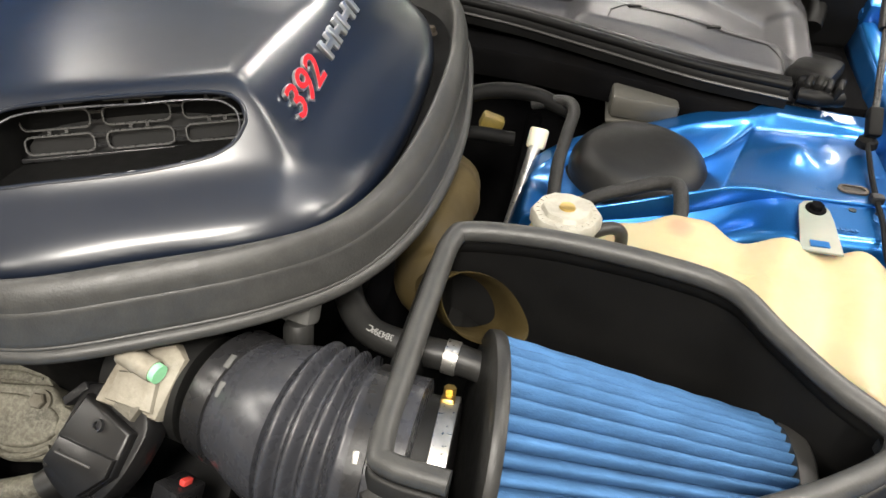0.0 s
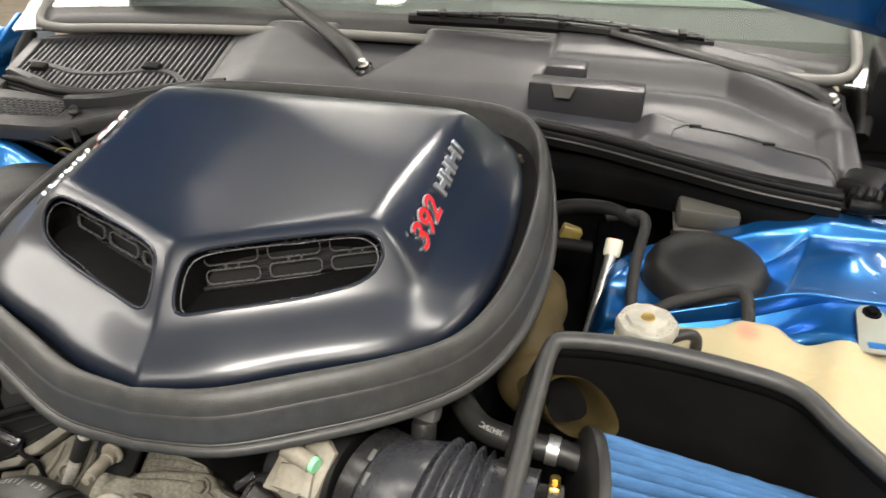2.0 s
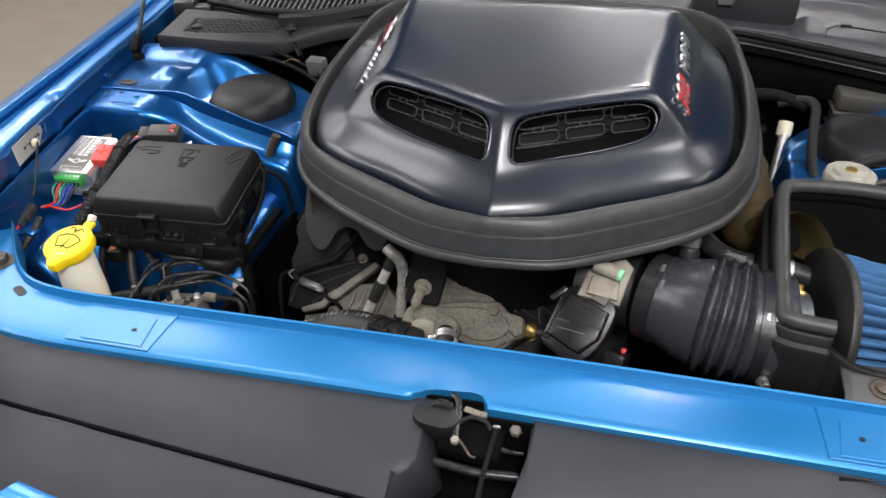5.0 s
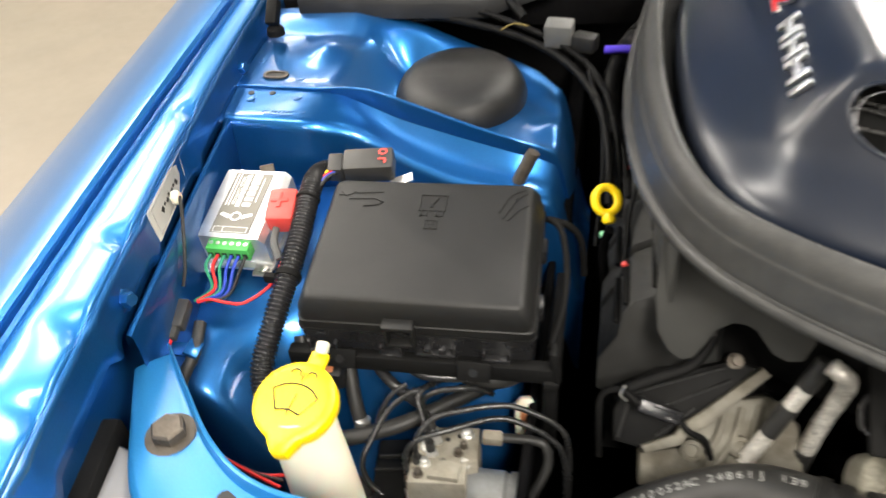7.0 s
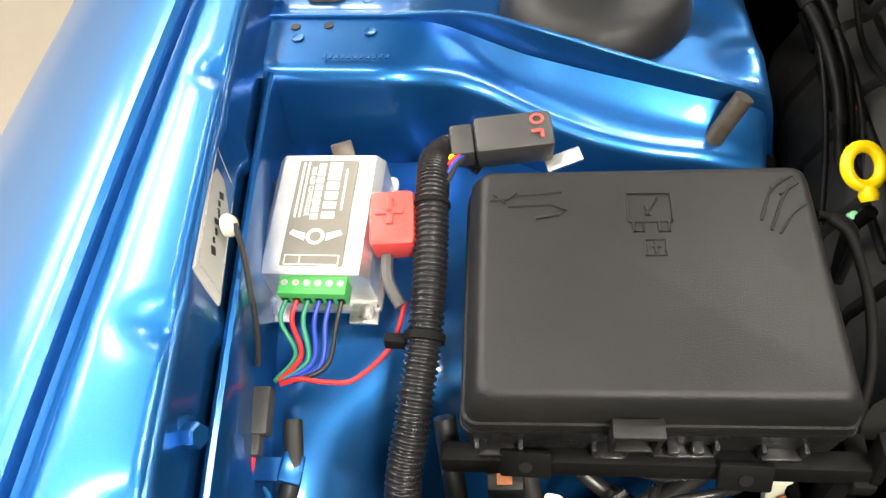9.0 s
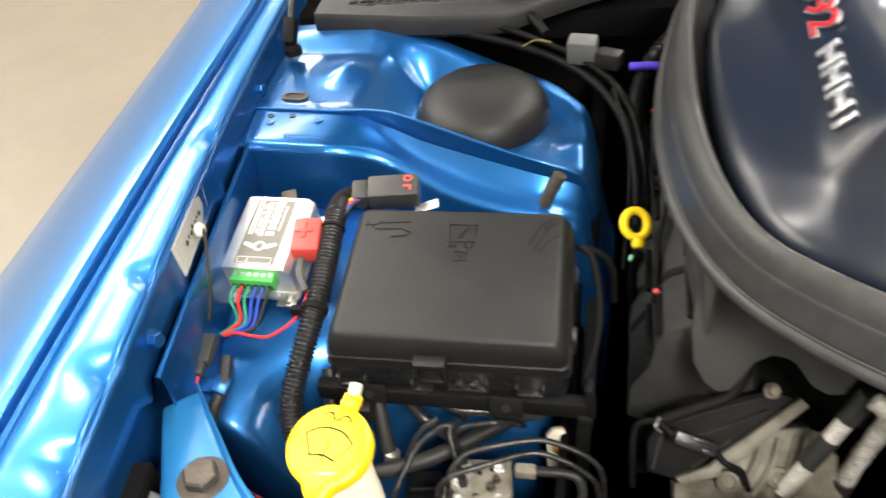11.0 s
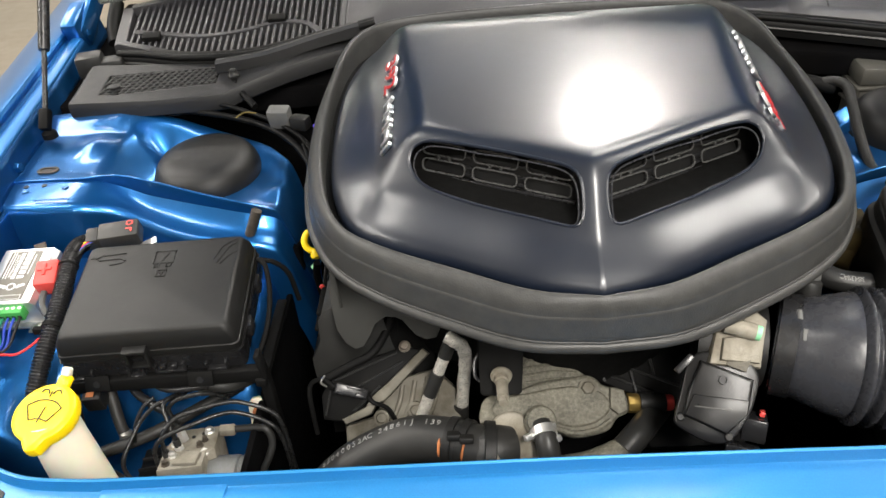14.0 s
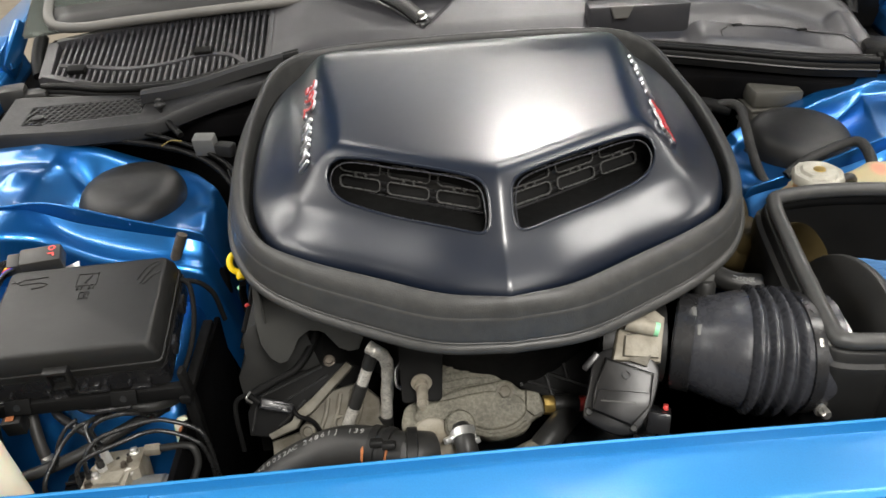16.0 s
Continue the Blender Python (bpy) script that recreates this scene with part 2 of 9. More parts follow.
# grimy metal, near-black because the bay's deep shade is put into its colour
M_VOID = material("grimy_metal_in_shade", (0.0032, 0.0032, 0.0035), 0.8, vary=0.4, scale=15, bump=0.5, bump_scale=150, dirt=(0.007, 0.006, 0.005), dirt_amount=0.3, spec=0.02)
M_DRIVE = material("shiny_black_moulding", (0.0065, 0.0065, 0.0070), 0.30, vary=0.2, scale=25, bump=0.08, bump_scale=500, spec=0.45, dirt=(0.03, 0.028, 0.025), dirt_amount=0.12, dirt_scale=20)
M_CAP = material("worn_pressure_cap", (0.40, 0.385, 0.33), 0.5, 0.45, vary=0.2, scale=50, bump=0.2, bump_scale=300, dirt=(0.24, 0.22, 0.17), dirt_amount=0.4, dirt_scale=40)
M_BRAID = material("black_braided_sleeve", (0.007, 0.007, 0.0072), 0.45, vary=0.3, scale=500, bump=1.0, bump_scale=900, dirt=(0.06, 0.058, 0.054), dirt_amount=0.45, dirt_scale=650, spec=0.35)
M_FLOOR = material("workshop_floor", (0.155, 0.138, 0.112), 0.35, vary=0.06, scale=3, bump=0.05, bump_scale=60, dirt=(0.15, 0.12, 0.09), dirt_amount=0.4, dirt_scale=2)
M_WALL = material("painted_wall", (0.56, 0.52, 0.44), 0.8, vary=0.04, scale=3, bump=0.1, bump_scale=150)
M_CEIL = material("white_ceiling", (0.7, 0.7, 0.68), 0.9, vary=0.03, scale=3)
M_GLASS = material("tinted_glass", (0.78, 0.86, 0.80), 0.02, vary=0.0, scale=5, transmission=0.97, ior=1.5, rough_vary=0.0)
M_INTERIOR = material("dark_cabin_trim", (0.02, 0.021, 0.022), 0.7, vary=0.2, scale=8, bump=0.2, bump_scale=500)
M_LAMP = material("smoked_headlamp_glass", (0.20, 0.20, 0.205), 0.25, vary=0.1, scale=12, coat=0.8, coat_rough=0.02)
M_PURPLE = material("violet_tape", (0.06, 0.03, 0.45), 0.4, vary=0.1, scale=60)
M_BRASS = material("brass", (0.55, 0.38, 0.12), 0.35, 0.9, vary=0.15, scale=60)
M_PIPE = material("coated_brake_pipe", (0.016, 0.016, 0.016), 0.28, 0.2, vary=0.15, scale=40, bump=0.05, bump_scale=300)
M_YELLOW_DULL = material("dull_yellow_plastic", (0.13, 0.095, 0.02), 0.55, vary=0.3, scale=60)
M_COWL_DARK = material("dark_cowl_plastic", (0.009, 0.0093, 0.0102), 0.48, vary=0.15, scale=10, bump=0.25, bump_scale=1500, dirt=(0.06, 0.057, 0.052), dirt_amount=0.18, dirt_scale=5)
M_TRIM = material("grey_windscreen_trim", (0.085, 0.082, 0.076), 0.5, vary=0.1, scale=20, bump=0.05, bump_scale=500)
# dash colour carries the pale green reflection of the windscreen
M_DASH = material("dash_reflection_green", (0.050, 0.076, 0.058), 0.7, vary=0.06, scale=6, bump=0.1, bump_scale=400)
M_STRAP = material("pale_strap_plastic", (0.17, 0.18, 0.155), 0.5, vary=0.1, scale=25, subsurface=0.2, bump=0.05, bump_scale=300)
M_TANK = material("aged_tank_plastic", (0.33, 0.285, 0.172), 0.42, vary=0.12, scale=9, subsurface=0.35, bump=0.15, bump_scale=200, dirt=(0.26, 0.20, 0.09), dirt_amount=0.5, dirt_scale=9)


def spot_stain(mat, centre, colour, reach, amount):
    """A soft round stain of another colour at a place on a thing."""
    nt = mat.node_tree
    N, L = nt.nodes, nt.links
    p = N["Principled BSDF"]
    old = p.inputs["Base Color"].links[0].from_socket
    co = N.new("ShaderNodeTexCoord")
    d = N.new("ShaderNodeVectorMath")
    d.operation = "DISTANCE"
    d.inputs[1].default_value = centre
    L.new(co.outputs["Object"], d.inputs[0])
    r = N.new("ShaderNodeMapRange")
    r.interpolation_type = "SMOOTHSTEP"
    r.inputs["From Min"].default_value, r.inputs["From Max"].default_value = reach, reach * 0.25
    r.inputs["To Min"].default_value, r.inputs["To Max"].default_value = 0.0, amount
    L.new(d.outputs["Value"], r.inputs["Value"])
    mix = N.new("ShaderNodeMix")
    mix.data_type = "RGBA"
    L.new(r.outputs[0], mix.inputs["Factor"])
    L.new(old, mix.inputs["A"])
    mix.inputs["B"].default_value = (*colour, 1)
    L.new(mix.outputs["Result"], p.inputs["Base Color"])


spot_stain(M_TANK, (0.4885, 0.4930, 0.9530), (0.60, 0.16, 0.11), 0.016, 0.75)
M_DARK_GREY = material("dark_grey_connector_plastic", (0.032, 0.031, 0.029), 0.5, vary=0.15, scale=40, bump=0.1, bump_scale=700)
M_COIL = material("dusty_coil_plastic", (0.031, 0.031, 0.030), 0.55, vary=0.25, scale=18, bump=0.2, bump_scale=700, spec=0.22, dirt=(0.03, 0.028, 0.024), dirt_amount=0.3, dirt_scale=14)

# ---------------------------------------------------------------- mesh helpers
V = Vector


def B():
    return bmesh.new()


def part(name, bm, mat, parent=None, label="", sharp=38, smooth=True):
    """Links a bmesh as one mesh object under a thing or a part."""
    bmesh.ops.recalc_face_normals(bm, faces=bm.faces)
    if smooth:
        lim = radians(sharp)
        for f in bm.faces:
            f.smooth = True
        for e in bm.edges:
            if len(e.link_faces) == 2 and e.calc_face_angle(0) > lim:
                e.smooth = False
    me = bpy.data.meshes.new(name)
    bm.to_mesh(me)
    bm.free()
    me.materials.append(mat)
    ob = new(name, me)
    if parent is not None:
        ob.parent = parent
        ob.matrix_parent_inverse = Matrix.Translation(parent.location).inverted() if parent.data is None else Matrix()
    if label:
        ob["label"] = label
    return ob


def thing(name, at, label, category, group="", kind=""):
    ob = new(name)
    ob.empty_display_size = 0.02
    ob.location = at
    return tagged(ob, label, category, group, kind)


def solo(name, bm, mat, label, category, group="", kind="", sharp=38):
    return tagged(part(name, bm, mat, None, "", sharp), label, category, group, kind)


def spline(pts, n=8, closed=False):
    """Catmull-Rom through the points, n steps a span."""
    P = [V(p) for p in pts]
    out = []
    m = len(P)
    for i in range(m if closed else m - 1):
        p1, p2 = P[i], P[(i + 1) % m]
        p0 = P[(i - 1) % m] if closed or i > 0 else p1 + (p1 - p2)
        p3 = P[(i + 2) % m] if closed or i + 2 < m else p2 + (p2 - p1)
        for k in range(n):
            t = k / n
            out.append(0.5 * (2 * p1 + (p2 - p0) * t + (2 * p0 - 5 * p1 + 4 * p2 - p3) * t * t + (3 * p1 - p0 - 3 * p2 + p3) * t ** 3))
    if not closed:
        out.append(P[-1].copy())
    return out


def loft(bm, rings, closed=True, caps=True, loop=False):
    """Skins a list of rings of points; closed: each ring closes; loop: the last ring meets the first."""
    vs = [[bm.verts.new(p) for p in r] for r in rings]
    n = len(vs[0])
    pairs = list(zip(vs, vs[1:])) + ([(vs[-1], vs[0])] if loop else [])
    for a, b in pairs:
        for i in range(n if closed else n - 1):
            j = (i + 1) % n
            bm.faces.new((a[i], a[j], b[j], b[i]))
    if caps and closed and not loop:
        bm.faces.new(vs[0][::-1])
        bm.faces.new(vs[-1])
    return vs


def tube(bm, pts, r, n=10, steps=6, caps=True, flat=1.0, closed=False):
    """A round bar along a spline; r: one radius, or one for each control point."""
    path = spline(pts, steps, closed) if steps > 1 else [V(p) for p in pts]
    m = len(path)
    if isinstance(r, (list, tuple)):
        rad = [float(v) for v in np.interp(np.linspace(0, 1, m), np.linspace(0, 1, len(r)), r)]
    elif callable(r):
        rad = [r(i / (m - 1)) for i in range(m)]
    else:
        rad = [r] * m
    rings, u = [], None
    for i, p in enumerate(path):
        if closed:
            d = (path[(i + 1) % m] - path[i - 1]).normalized()
        else:
            d = (path[min(i + 1, m - 1)] - path[max(i - 1, 0)]).normalized()
        if u is None:
            u = d.orthogonal().normalized() if abs(d.z) > 0.9 else d.cross(V((0, 0, 1))).normalized()
        u = (u - d * u.dot(d)).normalized()
        w = d.cross(u)
        rings.append([p + (u * math.cos(2 * math.pi * k / n) + w * math.sin(2 * math.pi * k / n) * flat) * rad[i] for k in range(n)])
    loft(bm, rings, True, caps and not closed, closed)
    return bm


def lathe(bm, prof, at=(0, 0, 0), axis=(0, 0, 1), n=32, caps=True):
    """Turns (radius, height) pairs about an axis through at."""
    q = V((0, 0, 1)).rotation_difference(V(axis).normalized()).to_matrix()
    rings = [[V(at) + q @ V((max(r, 1e-5) * math.cos(2 * math.pi * k / n), max(r, 1e-5) * math.sin(2 * math.pi * k / n), h)) for k in range(n)] for r, h in prof]
    loft(bm, rings, True, caps)
    return bm


def box(bm, c, s, m=None, bevel=0.0, seg=2):
    """A bevelled block: centre, size, and an extra pose that turns it about its centre."""
    t = bmesh.new()
    bmesh.ops.create_cube(t, size=1)
    bmesh.ops.scale(t, vec=s, verts=t.verts)
    if bevel:
        bmesh.ops.bevel(t, geom=t.edges[:], offset=bevel, segments=seg, affect="EDGES", profile=0.5)
    mm = Matrix.Translation(c) @ (m if m is not None else Matrix())
    bmesh.ops.transform(t, matrix=mm, verts=t.verts)
    me = bpy.data.meshes.new("tmp")
    t.to_mesh(me)
    t.free()
    bm.from_mesh(me)
    bpy.data.meshes.remove(me)
    return bm


def prism(bm, outline, z0, z1, m=None, bevel=0.0, seg=2):
    """A plate: a flat outline drawn out from z0 to z1, with rounded rims."""
    t = bmesh.new()
    loft(t, [[V((x, y, z0)) for x, y in outline], [V((x, y, z1)) for x, y in outline]])
    bmesh.ops.recalc_face_normals(t, faces=t.faces)
    if bevel:
        ed = [e for e in t.edges if abs(e.verts[0].co.z - e.verts[1].co.z) < 1e-7]
        bmesh.ops.bevel(t, geom=ed, offset=bevel, segments=seg, affect="EDGES", profile=0.5)
    if m is not None:
        bmesh.ops.transform(t, matrix=m, verts=t.verts)
    me = bpy.data.meshes.new("tmp")
    t.to_mesh(me)
    t.free()
    bm.from_mesh(me)
    bpy.data.meshes.remove(me)
    return bm


def rounded(w, h, r, n=5, cx=0.0, cy=0.0):
    """The outline of a rounded rectangle."""
    out = []
    for k, (sx, sy) in enumerate(((1, 1), (-1, 1), (-1, -1), (1, -1))):
        for i in range(n + 1):
            a = math.pi / 2 * (k + i / n)
            out.append((cx + sx * (w / 2 - r) + r * math.cos(a), cy + sy * (h / 2 - r) + r * math.sin(a)))
    return out


def frame_at(o, xdir, zdir):
    """A pose with its x and z axes along the given ways."""
    x = V(xdir).normalized()
    z = V(zdir)
    z = (z - x * z.dot(x)).normalized()
    y = z.cross(x)
    return Matrix(((x.x, y.x, z.x, o[0]), (x.y, y.y, z.y, o[1]), (x.z, y.z, z.z, o[2]), (0, 0, 0, 1)))


def hexbolt(bm, at, axis=(0, 0, 1), r=0.007, h=0.006, washer=True):
    if washer:
        lathe(bm, [(0, 0), (r * 1.45, 0), (r * 1.45, 0.0012), (r, 0.0018), (0, 0.0018)], at, axis, 20, False)
    lathe(bm, [(0, 0.001), (r, 0.001), (r, h * 0.85), (r * 0.85, h), (0, h)], at, axis, 6, False)
    return bm


def lettering(name, text, size, m, mat, parent, depth=0.0006, label="", bold=0.0):
    """Words as a thin raised mesh, in the built-in font."""
    cu = bpy.data.curves.new(name, "FONT")
    cu.body, cu.size, cu.extrude, cu.align_x, cu.align_y = text, size, depth, "CENTER", "CENTER"
    cu.resolution_u = 3
    cu.offset = bold
    tmp = bpy.data.objects.new(name, cu)
    me = bpy.data.meshes.new_from_object(tmp)
    bpy.data.objects.remove(tmp)
    me.transform(m)
    bm = bmesh.new()
    bm.from_mesh(me)
    bpy.data.meshes.remove(me)
    return part(name, bm, mat, parent, label, smooth=False)


def smoothstep(a, b, x):
    t = np.clip((x - a) / (b - a), 0, 1)
    return t * t * (3 - 2 * t)


def spline_xy(pts, n=4):
    """A closed smooth plan outline."""
    return [(p.x, p.y) for p in spline([(x, y, 0) for x, y in pts], n, True)]

# ---------------------------------------------------------------- the workshop
bm = B()
box(bm, (0, 0, -0.05), (16, 16, 0.1))
tagged(part("floor", bm, M_FLOOR), "smooth beige sealed workshop floor", "floor", kind="structure")
bm = B()
box(bm, (0, 0, CEILING + 0.05), (16, 16, 0.1))
tagged(part("ceiling", bm, M_CEIL), "plain white workshop ceiling", "ceiling", kind="structure")
for nm, c, s in (("wall_north", (0, 8.05, CEILING / 2), (16.2, 0.1, CEILING)), ("wall_south", (0, -8.05, CEILING / 2), (16.2, 0.1, CEILING)),
                 ("wall_east", (8.05, 0, CEILING / 2), (0.1, 16, CEILING)), ("wall_west", (-8.05, 0, CEILING / 2), (0.1, 16, CEILING))):
    bm = B()
    box(bm, c, s)
    tagged(part(nm, bm, M_WALL), "plain off-white painted workshop wall", "wall", kind="structure")
for fx, fy, lx, ly, w in FITTINGS:
    th = thing("ceiling_light", (fx, fy, CEILING), "long white ceiling light fitting, lit, some of them added fill", "ceiling light", "ceiling lights")
    bm = B()
    box(bm, (fx, fy, CEILING - 0.035), (lx + 0.06, ly + 0.06, 0.07), bevel=0.01)
    part("housing", bm, M_CEIL, th)

# ---------------------------------------------------------------- car body
def fender(side):
    """Front wing with its bolted flange and inner channel; side is -1 or 1."""
    nm = "fender"
    th = thing(nm, (side * 0.75, 0.5, 0.55), "metallic blue front wing with bolted inner flange", "car fender", "front wings")

    FY = [-0.06, 0.12, 0.24, 0.315, 0.43, 0.517, 0.56, 0.76, 1.0, 1.45]
    XF = [0.603, 0.633, 0.653, 0.664, 0.680, 0.691, 0.696, 0.713, 0.737, 0.785]
    XS = [0.676, 0.694, 0.706, 0.7125, 0.7215, 0.7275, 0.730, 0.743, 0.762, 0.805]

    def edge(y, xs):
        return float(np.mean([np.interp(y + d, FY, xs) for d in (-0.05, -0.025, 0, 0.025, 0.05)]))

    def lift(y):
        return 0.045 * (y - 0.42)

    ys = np.linspace(-0.04, 1.45, 80)
    outer = [(0.262, 0.35), (0.257, 0.62), (0.242, 0.77), (0.205, 0.855), (0.152, 0.905), (0.102, 0.938), (0.047, 0.9675), (0.008, 0.9856), (0.002, 0.9855), (-0.0010, 0.9825), (-0.0012, 0.974)]
    bm = B()
    loft(bm, [[V((side * (edge(y, XS) + o), y, z + lift(y))) for o, z in outer] for y in ys], False, False)
    wing = part("outer_skin", bm, M_BLUE, th, "glossy metallic blue outer skin")
    wing.modifiers.new("thick", "SOLIDIFY").thickness = 0.0012
    # bolting flange: groove, broad flat, folded edge with pressed dents
    bm = B()
    rings = []
    for y in np.linspace(-0.04, 1.05, 230):
        xs, xf = edge(y, XS), edge(y, XF)
        dent = sum(math.exp(-((y - c) / w) ** 2) for c, w in ((0.150, 0.012), (0.217, 0.013), (0.306, 0.010), (0.480, 0.010)))
        ring = [(xs + 0.001, 0.976), (xs - 0.003, 0.9705), (xs - 0.006, 0.9705), (xs - 0.009, 0.9745), (xs - 0.012, 0.9758)]
        ring += [(xs - 0.012 + (xf + 0.005 - xs + 0.012) * t, 0.9758 + 0.0012 * math.sin(math.pi * t) - dent * 0.006 * t * t) for t in (0.2, 0.4, 0.6, 0.8, 1.0)]
        ring += [(xf + 0.002, 0.9752 - 0.0075 * dent), (xf + 0.0004, 0.9735 - 0.008 * dent), (xf, 0.970 - 0.008 * dent)]
        rings.append([V((side * x, y, z + lift(y))) for x, z in ring])
    loft(bm, rings, False, False)
    part("flange", bm, M_BLUE, th, "bright blue painted bolting flange")
    # sloping wall below the flange, its lower edge cut into bent tabs
    bm = B()
    rings = []
    for y in np.linspace(-0.03, 1.05, 270):
        xf = edge(y, XF)
        tab = max(0.0, max(1 - abs(y - c) / 0.012 for c in (0.120, 0.230, 0.330, 0.446, 0.592, 0.690, 0.80)))
        rings.append([V((side * (xf + dx - 0.004 * tab * t), y, 0.971 - (0.034 + 0.008 * tab) * t + lift(y))) for t, dx in ((0, 0.0006), (0.25, -0.0005), (0.5, -0.002), (0.75, -0.004), (1.0, -0.0065))])
    loft(bm, rings, False, False)
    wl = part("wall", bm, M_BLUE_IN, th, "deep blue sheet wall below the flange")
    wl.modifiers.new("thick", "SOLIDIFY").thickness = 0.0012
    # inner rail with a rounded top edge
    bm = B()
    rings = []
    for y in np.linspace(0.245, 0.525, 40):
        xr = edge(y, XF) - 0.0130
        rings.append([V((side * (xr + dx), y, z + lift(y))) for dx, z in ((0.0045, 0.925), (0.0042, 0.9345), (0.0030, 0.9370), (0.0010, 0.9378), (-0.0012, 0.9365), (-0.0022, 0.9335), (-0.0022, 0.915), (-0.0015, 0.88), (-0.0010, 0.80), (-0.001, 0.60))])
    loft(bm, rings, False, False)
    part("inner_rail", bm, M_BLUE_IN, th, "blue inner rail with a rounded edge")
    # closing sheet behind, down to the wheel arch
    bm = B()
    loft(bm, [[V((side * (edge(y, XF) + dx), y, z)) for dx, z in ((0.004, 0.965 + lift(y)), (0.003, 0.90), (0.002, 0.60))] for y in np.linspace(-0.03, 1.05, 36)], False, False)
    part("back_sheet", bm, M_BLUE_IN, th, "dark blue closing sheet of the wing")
    for y in (0.268, 0.60):
        bm = B()
        hexbolt(bm, (side * (edge(y, XF) - 0.0035), y, 0.9485 + lift(y)), (-side, -0.15, 0.35), 0.0062, 0.010)
        part("bolt", bm, M_BLUE_IN, th)
    # rear of the wing up to the hinge
    bm = B()
    box(bm, (side * 0.745, 0.98, 1.005), (0.03, 0.07, 0.06), pose(0, 0, 0, 18, 0, 0), 0.008)
    box(bm, (side * 0.728, 1.0, 1.02), (0.012, 0.10, 0.035), pose(0, 0, 0, 30, 0, side * 6), 0.004)
    hexbolt(bm, (side * 0.729, 0.965, 1.0), (-side, 0, 0.3), 0.006)
    hexbolt(bm, (side * 0.729, 1.0, 1.015), (-side, 0, 0.3), 0.006)
    part("hinge", bm, M_BLUE_IN, th, "blue painted bonnet hinge")
    return th


fender(-1)
fender(1)


KA = [0.318, 0.33, 0.345, 0.365, 0.391, 0.43, 0.461, 0.49, 0.515, 0.539, 0.56, 0.583, 0.60, 0.66, 0.706]
LIP_Y = [0.555, 0.553, 0.548, 0.545, 0.543, 0.550, 0.556, 0.562, 0.566, 0.574, 0.577, 0.577, 0.578, 0.580, 0.581]
LIP_Z = [0.872, 0.884, 0.902, 0.914, 0.923, 0.930, 0.937, 0.944, 0.950, 0.953, 0.954, 0.9535, 0.9512, 0.9508, 0.9508]
CREASE_Z = [0.858, 0.870, 0.886, 0.898, 0.905, 0.911, 0.9155, 0.920, 0.925, 0.930, 0.938, 0.946, 0.9478, 0.9478, 0.9478]
RIDGE_Y = [0.520, 0.517, 0.514, 0.511, 0.509, 0.510, 0.514, 0.521, 0.529, 0.536, 0.536, 0.527, 0.523, 0.522, 0.524]
RIDGE_Z = [0.835, 0.850, 0.868, 0.878, 0.886, 0.890, 0.895, 0.902, 0.910, 0.920, 0.930, 0.939, 0.943, 0.945, 0.945]
BACK_X = [0.30, 0.314, 0.33, 0.385, 0.45, 0.52, 0.59, 0.66, 0.72]
BACK_Y = [0.56, 0.605, 0.635, 0.685, 0.712, 0.731, 0.742, 0.745, 0.745]


